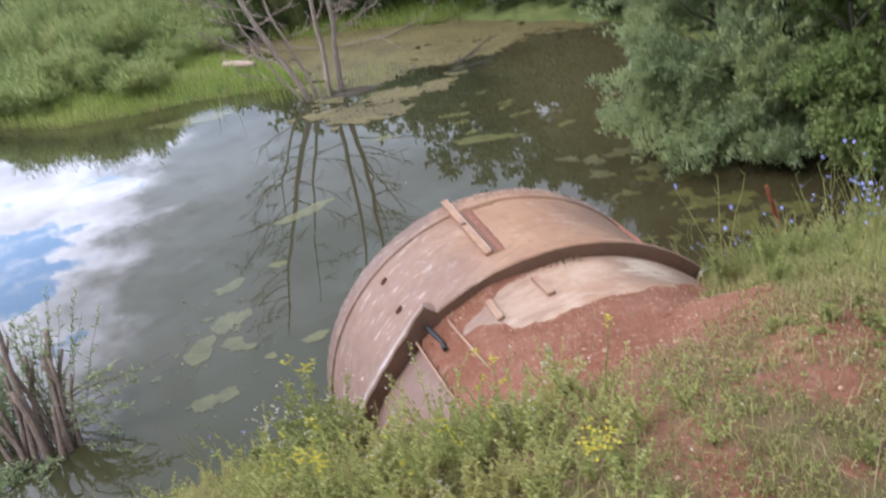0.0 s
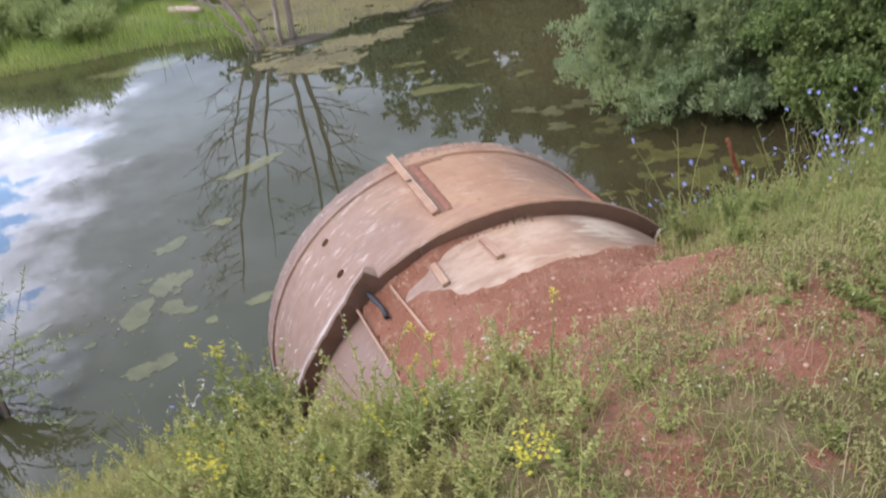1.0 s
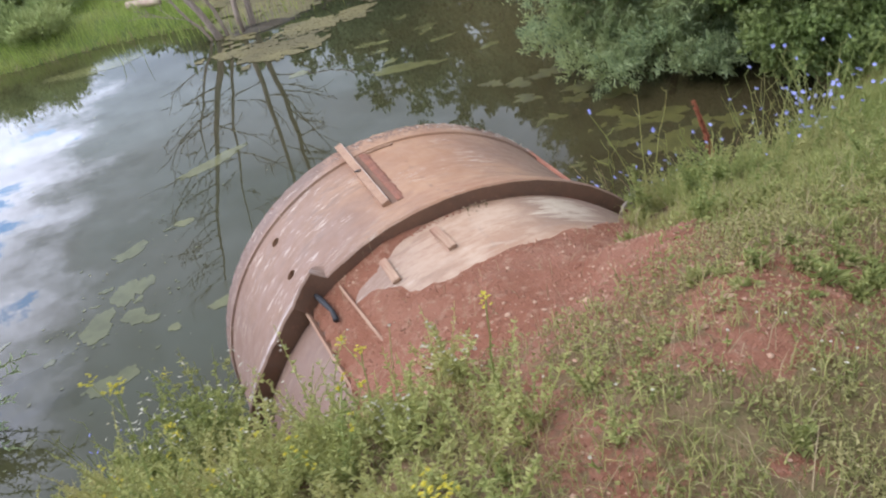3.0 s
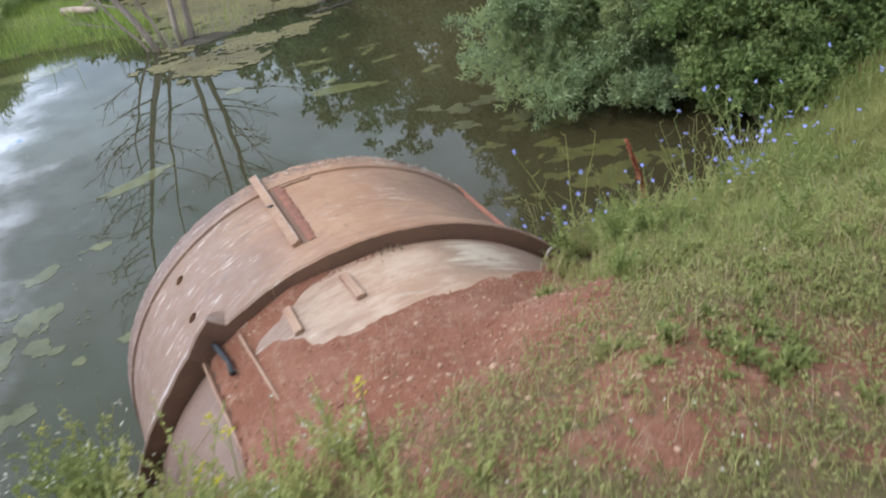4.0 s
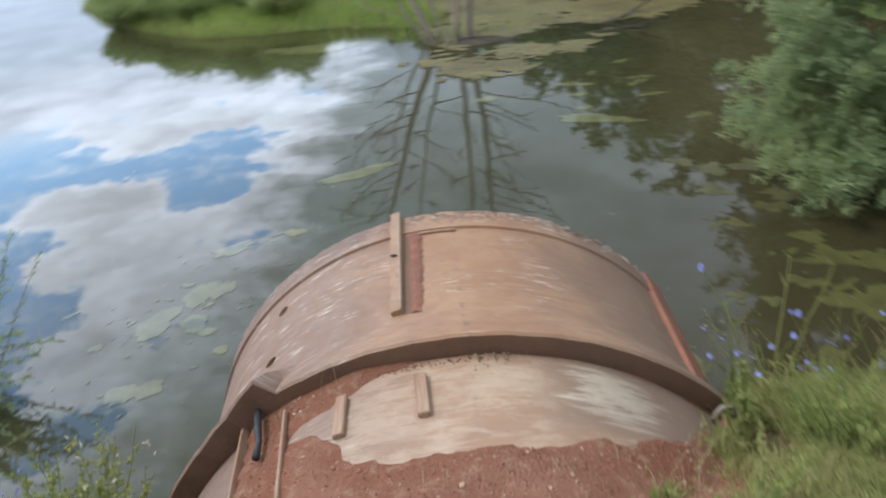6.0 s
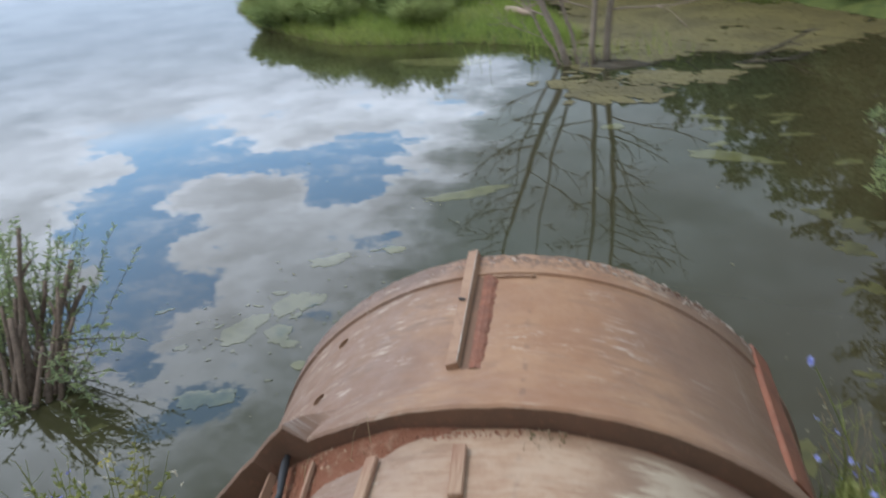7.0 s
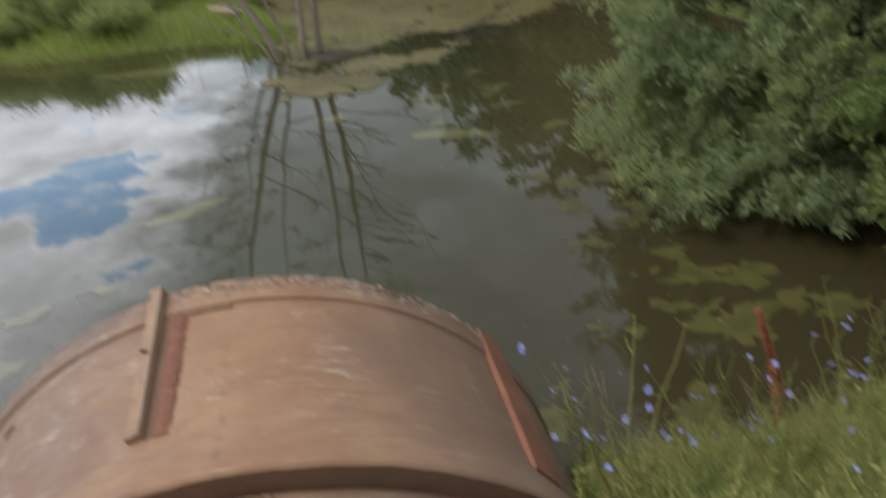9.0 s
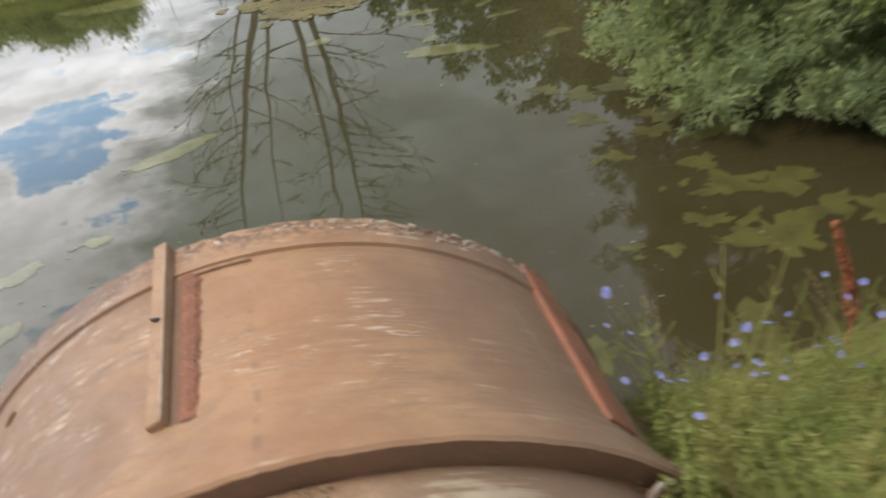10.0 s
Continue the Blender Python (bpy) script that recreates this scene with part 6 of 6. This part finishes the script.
# ---- cut willow stool in the water at the bank ----
def cut_stool(x, y):
    w = thing("cut_willow_stool", pose(x, y, -0.1), "cluster of brown cut willow stems with leafy shoots", "shrub")
    lean = np.array((-0.28, 0.58, 1.0))
    # (across, along, length, radius, sideways lean) of the cut stems
    for dx, dy, length, r0, tilt in ((0.00, 0.02, 1.34, 0.032, 0.00), (0.11, 0.04, 1.12, 0.040, 0.02), (0.20, -0.02, 0.98, 0.030, 0.13), (-0.09, 0.06, 0.92, 0.034, -0.03), (-0.17, 0.00, 0.80, 0.028, -0.08), (0.05, -0.08, 0.74, 0.036, 0.03),
                                 (0.15, 0.09, 0.84, 0.028, 0.06), (-0.05, -0.07, 0.66, 0.034, -0.05), (0.24, 0.06, 0.70, 0.026, 0.16), (-0.23, 0.07, 0.72, 0.026, -0.16), (0.09, 0.13, 0.90, 0.030, 0.00), (-0.13, -0.09, 0.58, 0.030, -0.10), (0.02, 0.16, 0.96, 0.026, -0.04), (0.17, -0.10, 0.55, 0.030, 0.08), (-0.28, -0.02, 0.60, 0.024, -0.24)):
        g = Geo()
        pts = limb(g, (dx, dy, 0), lean + (tilt + RNG.normal() * 0.05, RNG.normal() * 0.08, 0), length, r0 * 0.95, r0 * 0.56, 0.01, 8, 0.06)
        if length > 0.8:
            limb(g, pts[5], lean + (RNG.normal() * 0.5, RNG.normal() * 0.3, 0), 0.10 + 0.12 * RNG.random(), r0 * 0.6, r0 * 0.4, 0.0, 5, 0.08)
        part("stem", g, M_STUMP, w, "", True)
    shoots, leaf = Geo(), Geo()

    def shoot(start, way, length, leaves, sag):
        p = limb(shoots, start, way, length, 0.006, 0.0015, sag, 8, 0.09)
        k = 0.12 + 0.88 * RNG.random(leaves)
        base = np.stack([np.interp(k, np.linspace(0, 1, 8), p[:, i]) for i in range(3)], 1)
        base[:, 2] = np.maximum(base[:, 2], 0.115)
        along = (p[-1] - p[0]) / np.linalg.norm(p[-1] - p[0])
        leaf.leaves(base, along * 0.7 + RNG.normal(size=(leaves, 3)) * (0.6, 0.6, 0.5), 0.045 + 0.03 * RNG.random(leaves), 0.013 + 0.007 * RNG.random(leaves))

    for _ in range(46):      # the leafy mass beside and behind the stems
        shoot((-0.25 - 0.75 * RNG.random(), 0.1 + 0.4 * RNG.random(), 0.08), lean + RNG.normal(size=3) * (0.25, 0.25, 0.1), 0.5 + 0.75 * RNG.random(), 62, 0.0)
    for _ in range(22):      # upright shoots between and past the stems
        shoot((-0.15 + 0.35 * RNG.random(), 0.15 + 0.2 * RNG.random(), 0.1), lean + RNG.normal(size=3) * (0.22, 0.15, 0.1) + (0.10, 0, 0), 0.8 + 0.5 * RNG.random(), 30, -0.01)
    for _ in range(15):      # sprays that reach low over the water
        shoot((0.15 + 0.12 * RNG.random(), 0.05 + 0.2 * RNG.random(), 0.12 + 0.45 * RNG.random()), (0.9, 0.25 + RNG.normal() * 0.35, 0.22 + 0.22 * RNG.random()), 0.32 + 0.4 * RNG.random(), 24, -0.05)
    for _ in range(14):      # drooping sprays at the waterline in front
        shoot((-0.3 + 0.5 * RNG.random(), -0.05, 0.14), (RNG.normal() * 0.6, -0.8, 0.12), 0.2 + 0.25 * RNG.random(), 20, -0.03)
    tagged(part("shoot", shoots, M_BARK, w), kind="stuff")
    tagged(part("foliage", leaf, M_WILLOW, w, "narrow grey-green willow leaves"), kind="stuff")


cut_stool(-3.2, 5.56)


# ---- bushes and trees ----
def bush(x, y, z, trunks, clumps, leaf_len, leaf_wid, per, mat, name, label, category, spread=0.28, bark=None, group="", per_twig=110, rise=0.15, lumps=0):
    """trunks: (dx, dy, lean dx, lean dy, height, radius); clumps: (dx, dy, z, rx, ry, rz, share) that the leaves gather in."""
    w = thing(name, pose(x, y, z), label, category, group)
    g = Geo()
    ends = []
    for dx, dy, lx, ly, h, r in trunks:
        pts = limb(g, (dx, dy, -0.2), (lx, ly, h), math.sqrt(lx * lx + ly * ly + h * h), r, r * 0.3, 0.0, 7, 0.06)
        for i in range(2, 7):
            for _ in range(2):
                q = limb(g, pts[i], (RNG.normal(), RNG.normal(), 0.5 + 0.4 * RNG.random()), h * 0.42 * (0.5 + RNG.random() * 0.6), r * 0.4, r * 0.08, 0.0, 6, 0.15)
                ends.append(q[-1])
    part("trunk", g, bark or M_BARK, w, "", True)
    leaf = Geo()
    if lumps:
        finer = []
        for cx, cy, cz, rx, ry, rz, share in clumps:
            for _ in range(lumps):
                d = RNG.normal(size=3)
                d *= (0.55 + 0.5 * RNG.random()) / np.linalg.norm(d)
                k = 0.34 + 0.26 * RNG.random()
                finer.append((cx + d[0] * rx, cy + d[1] * ry, cz + d[2] * rz, rx * k, ry * k, rz * k, share / lumps * (0.6 + 0.8 * RNG.random())))
        clumps = finer
    for cx, cy, cz, rx, ry, rz, share in clumps:
        n = int(per * share)
        shoots = max(8, n // per_twig)
        d = RNG.normal(size=(shoots, 3))
        d /= np.linalg.norm(d, axis=1)[:, None]
        c = np.array((cx, cy, cz)) + d * (0.50 + 0.45 * RNG.random(shoots) ** 0.7)[:, None] * (rx, ry, rz)
        way = d * (1, 1, 0.6) + RNG.normal(size=(shoots, 3)) * 0.35 + (0, 0, rise)
        way /= np.linalg.norm(way, axis=1)[:, None]
        reach = spread * (1.2 + 1.8 * RNG.random(shoots) ** 1.5)
        which = RNG.integers(0, shoots, n)
        u = RNG.random(n) ** 0.8
        base = c[which] + way[which] * (reach[which] * u)[:, None] + RNG.normal(size=(n, 3)) * (spread * (0.20 + 0.34 * (1 - u)))[:, None]
        base[:, 2] -= 0.25 * reach[which] * u**2
        base[:, 2] = np.maximum(base[:, 2], 0.03 - z)
        aim = way[which] * 0.75 + RNG.normal(size=(n, 3)) * 0.6
        leaf.leaves(base, aim, leaf_len * (0.6 + 0.7 * RNG.random(n)), leaf_wid * (0.7 + 0.6 * RNG.random(n)))
    part("crown", leaf, mat, w)
    return w


bush(4.05, 10.2, 0.05, ((0, 0, -0.7, -0.4, 3.2, 0.06), (0.3, -0.3, 0.2, -0.2, 4.2, 0.08), (0.2, 0.3, -0.4, 0.6, 2.4, 0.06), (0.5, 0.0, 0.7, 0.2, 2.5, 0.06)),
     ((-0.75, -0.35, 0.85, 0.42, 0.45, 0.36, 0.8), (-0.35, -0.75, 0.6, 0.42, 0.40, 0.30, 0.7), (-0.95, 0.1, 1.5, 0.48, 0.50, 0.42, 0.9), (-0.45, -0.45, 1.7, 0.44, 0.46, 0.40, 0.8), (-0.8, -0.1, 2.4, 0.5, 0.45, 0.40, 0.8),
      (0.1, -0.8, 1.15, 0.45, 0.42, 0.45, 0.9), (0.25, -0.5, 2.2, 0.55, 0.55, 0.5, 0.9), (0.7, 0.1, 1.5, 0.55, 0.6, 0.6, 0.8), (0.65, -0.6, 0.55, 0.42, 0.4, 0.34, 0.6), (-0.5, 0.5, 3.0, 0.55, 0.55, 0.5, 0.7), (0.1, -0.1, 3.2, 0.55, 0.55, 0.45, 0.7),
      (0.7, 0.2, 3.5, 0.5, 0.5, 0.45, 0.6), (0.1, 0.1, 4.2, 0.7, 0.7, 0.6, 0.8), (0.8, 0.4, 5.0, 0.8, 0.8, 0.7, 0.8), (-0.95, -0.75, 0.32, 0.42, 0.32, 0.16, 0.36), (-0.1, -1.15, 0.30, 0.42, 0.28, 0.18, 0.38), (-1.3, -0.2, 0.5, 0.40, 0.40, 0.25, 0.30), (-1.25, 0.1, 1.0, 0.35, 0.4, 0.3, 0.3), (0.0, 0.2, 1.0, 0.6, 0.5, 0.7, 0.5), (-1.5, -0.25, 0.75, 0.30, 0.35, 0.35, 0.10), (-1.45, 0.15, 1.7, 0.30, 0.35, 0.35, 0.10)),
     0.068, 0.019, 10500, M_WILLOW, "willow_bush", "grey-green willow bush overhanging the pond", "bush", 0.10, per_twig=48, rise=0.45, lumps=5)
bush(5.15, 9.3, 0.35, ((0, 0, -0.5, -0.3, 2.6, 0.07), (0.3, 0.2, 0.4, 0.0, 2.8, 0.08), (-0.35, -0.2, -0.2, -0.4, 2.0, 0.05)),
     ((-0.7, -0.5, 0.85, 0.38, 0.36, 0.34, 0.9), (-0.1, -0.75, 0.55, 0.40, 0.36, 0.32, 0.9), (-0.55, -0.3, 1.65, 0.45, 0.45, 0.38, 1.0), (0.25, -0.6, 1.3, 0.42, 0.40, 0.38, 0.9), (0.0, -0.3, 2.3, 0.5, 0.5, 0.42, 0.9), (0.7, -0.5, 0.7, 0.42, 0.40, 0.36, 0.8), (0.8, -0.3, 1.9, 0.5, 0.5, 0.45, 0.9),
      (1.4, -0.2, 1.2, 0.55, 0.5, 0.5, 0.8), (1.4, -0.1, 2.4, 0.6, 0.6, 0.5, 0.8), (-0.3, 0.1, 3.1, 0.6, 0.6, 0.5, 0.8), (0.6, 0.1, 3.3, 0.6, 0.6, 0.5, 0.8), (0.2, 0.1, 4.1, 0.8, 0.8, 0.6, 0.8), (0.9, 0.2, 4.8, 0.9, 0.9, 0.6, 0.8), (-0.75, -1.0, 0.15, 0.36, 0.30, 0.24, 0.6), (0.2, -1.2, 0.1, 0.42, 0.30, 0.26, 0.7), (1.0, -1.0, 0.2, 0.42, 0.34, 0.30, 0.7)),
     0.056, 0.040, 7200, M_ALDER, "alder_bush", "fresh green broad-leaved bush on the bank", "bush", 0.125, per_twig=48, rise=0.3, lumps=5)
bush(7.0, 9.6, 0.7, ((0, 0, 0, 0, 3.0, 0.08),), ((-0.3, -0.5, 0.6, 0.6, 0.6, 0.5, 1.0), (0.3, -0.2, 1.5, 0.8, 0.8, 0.7, 1.2), (-0.4, 0.0, 2.4, 0.8, 0.8, 0.6, 1.0), (0.3, 0.1, 3.1, 0.9, 0.9, 0.6, 1.0)), 0.07, 0.048, 6000, M_ALDER, "alder_bush", "green broad-leaved bush behind the bank", "bush", 0.13, per_twig=60, lumps=5)


def mound(x, y, r, h, n, group="shrubs on the spit"):
    """A shrub of many upright leafy rods that lean outwards from one stool."""
    w = thing("low_shrub", pose(x, y, gz(x, y)), "soft bright green shrub on the grassy spit", "shrub", group)
    rods, leaf = Geo(), Geo()
    count = int(n * 0.19)
    a, q = RNG.random(count) * 6.28, np.sqrt(RNG.random(count))
    foot = np.stack([np.cos(a) * q * r * 0.55, np.sin(a) * q * r * 0.5, np.full(count, -0.03)], 1)
    tip = foot + np.stack([np.cos(a) * q * r * 0.75, np.sin(a) * q * r * 0.7, h * (1.06 - 0.38 * q**2) * (0.72 + 0.42 * RNG.random(count))], 1) + RNG.normal(size=(count, 3)) * (0.10, 0.10, 0)
    for p0, p1 in zip(foot[::4], tip[::4]):
        rods.tube([p0, (p0 + p1) / 2 + (0, 0, 0.04 * h), p1], (0.011, 0.008, 0.004), 4)
    each = 42
    which, u = np.repeat(np.arange(count), each), 0.10 + 0.92 * RNG.random(count * each)
    base = foot[which] + (tip - foot)[which] * u[:, None] + RNG.normal(size=(len(u), 3)) * 0.06
    base[:, 2] = np.maximum(base[:, 2], 0.02)
    way = (tip - foot)[which] / h + RNG.normal(size=(len(u), 3)) * 0.5
    leaf.leaves(base, way, 0.10 + 0.12 * RNG.random(len(u)), 0.020 + 0.014 * RNG.random(len(u)))
    tagged(part("rod", rods, M_BARK, w, "thin upright rods"), kind="stuff")
    part("crown", leaf, (M_SHRUB, M_SHRUB, M_SHRUB_DEEP)[int(RNG.integers(3))], w)


# many separate rounded shrubs, low at the water and taller towards the back of the spit
placed = []
for _ in range(900):
    x, y = -13.2 + 8.0 * RNG.random(), 18.9 + 11.5 * RNG.random()
    inside = float(signed(np.array([x]), np.array([y]), SPIT)[0])
    r = 0.45 + 0.35 * RNG.random() + 0.25 * (y > 24)
    if inside < (0.10 if x < -6.8 else 0.35) or (x > -6.3 and y < 22.5) or any(math.hypot(x - u, y - v) < 0.8 * (r + w) for u, v, w in placed):
        continue
    placed.append((x, y, r))
    h = float(np.interp(y, (19, 20, 22, 25, 30), (0.60, 0.85, 1.25, 1.95, 2.8))) * (0.62 + 0.5 * RNG.random())
    bearing, far = math.degrees(math.atan2(x - 2.0, y - 3.2)), math.hypot(x - 2.0, y - 3.2)
    if -28.0 < bearing < -18.0:      # the open grassy gap behind the log
        h = min(h, (0.2 * far - 3.2 - gz(x, y)) / 1.15)
        if h < 0.25:
            continue
    mound(x, y, r, h, int(330 + 300 * r))
for x, y, r, h in ((-4.1, 26.2, 1.1, 2.2), (-2.7, 25.9, 1.0, 2.2), (-5.2, 26.4, 0.9, 2.0)):
    mound(x, y, r, h, 700)


def spit_grass():
    g = Geo()
    n = 60000
    x, y = -17 + RNG.random(n) * 15, 17.6 + RNG.random(n) * 9
    d = signed(x, y, SPIT)
    front = np.clip(1 - (d - 0.1) / 2.2, 0.25, 1)
    ok = (d > -0.12) & (RNG.random(n) < front)
    p = np.stack([x, y, terrain(x, y)[0]], 1)[ok]
    g.blades(p, 0.10 + 0.30 * RNG.random(len(p)), 0.014, 0.9)
    # rushes on the far edge of the carpet
    n = 5000
    x, y = -6.5 + RNG.random(n) * 8, 23.2 + RNG.random(n) * 3
    d = -signed(x, y, LAKE)
    ok = (d > -0.4) & (d < 1.5)
    p = np.stack([x, y, np.maximum(terrain(x, y)[0], -0.05)], 1)[ok]
    g.blades(p, 0.22 + 0.4 * RNG.random(len(p)), 0.014, 0.9)
    n = 130
    x, y = -2.6 + RNG.normal(size=n) * 0.9, 17.2 + RNG.normal(size=n) * 0.5
    g.blades(np.stack([x, y, 0 * x - 0.02], 1), 0.25 + 0.35 * RNG.random(n), 0.014, 0.4)
    # dry stalks and wrack along the waterline
    dry = Geo()
    n = 9000
    x, y = -17 + RNG.random(n) * 15, 17.4 + RNG.random(n) * 7
    d = signed(x, y, SPIT)
    ok = (d > -0.22) & (d < 0.12)
    p = np.stack([x, y, np.maximum(terrain(x, y)[0], -0.02)], 1)[ok]
    dry.blades(p, 0.06 + 0.26 * RNG.random(len(p)) ** 2, 0.014, 1.8)
    tagged(new("dry_reeds", dry.mesh("dry_reeds", M_STRAW)), "dry brown reed stalks along the spit's waterline", "reeds", kind="stuff")
    tagged(new("spit_grass", g.mesh("spit_grass", M_SPIT)), "bright green grass and rushes along the spit", "grass", kind="stuff")


spit_grass()


def tree(x, y, h, r, n, label="dark green tree standing behind the pond"):
    z = gz(x, y)
    clumps = [(RNG.normal() * r * 0.5, RNG.normal() * r * 0.4, h * (0.15 + 0.75 * RNG.random()), r * 0.65, r * 0.6, h * 0.2, 1.0) for _ in range(8)] + [(0, 0, h * 0.2, r, r * 0.8, h * 0.22, 1.5)]
    bush(x, y, z, ((0, 0, 0.2, 0.1, h * 0.85, 0.10), (0.2, 0.1, -0.4, 0.2, h * 0.7, 0.07)), clumps, 0.20, 0.11, n, M_DARKLEAF, "background_tree", label, "tree", 0.24, None, "trees behind the pond", 30)


for x, y, h, r in ((-6.0, 28.4, 2.0, 1.5), (-4.6, 27.4, 2.1, 1.5), (-2.4, 26.6, 2.9, 1.5), (-0.4, 25.8, 3.4, 1.6), (1.4, 24.6, 4.6, 1.6), (3.0, 22.6, 4.6, 1.5), (4.4, 20.6, 4.4, 1.5), (5.6, 18.6, 4.6, 1.5), (6.2, 16.2, 4.6, 1.5), (6.5, 13.8, 4.4, 1.5),
                   (-1.5, 29.5, 4.0, 2.2), (2.5, 28.5, 6.5, 2.2), (6.5, 24.0, 6.5, 2.2), (8.5, 18.5, 6.5, 2.2), (-5.5, 31.0, 2.7, 2.2), (-13.5, 41.0, 3.3, 2.2), (-17.5, 48.0, 3.6, 2.4), (-10.0, 38.0, 3.0, 2.1), (-22.0, 58.0, 4.2, 2.6)):
    tree(x, y, h, r, 900)


def far_woods():
    g = Geo()
    pts = np.array(((-13.0, 38.0), (-41.0, 93.0), (-96.0, 154.0), (-118.0, 164.0), (-146.0, 126.0), (-187.0, 57.0), (-171.0, 4.0), (-60.0, -10.0)))
    seg = np.hypot(*np.diff(pts, axis=0).T)
    cum = np.r_[0, np.cumsum(seg)]
    for k in range(800):
        t = RNG.random() * cum[-1]
        c = np.array([np.interp(t, cum, pts[:, i]) for i in range(2)])
        c = c * 0.962 + (c / np.linalg.norm(c)) * RNG.random() * 16
        h = 3.0 + 4.5 * RNG.random() ** 1.5
        if np.linalg.norm(c) < 62:
            continue
        n = 130
        d = RNG.normal(size=(n, 3))
        d /= np.linalg.norm(d, axis=1)[:, None]
        base = np.array((c[0], c[1], gz(c[0], c[1]) + h * 0.45)) + d * (0.6 + 0.5 * RNG.random(n))[:, None] * (h * 0.34, h * 0.34, h * 0.52)
        g.leaves(base, d + RNG.normal(size=(n, 3)) * 0.6, 1.1 * (0.5 + RNG.random(n)), 0.8)
    tagged(new("far_woods", g.mesh("far_woods", M_DARKLEAF)), "distant green woods on the far shore of the lake", "woods", kind="stuff")


far_woods()
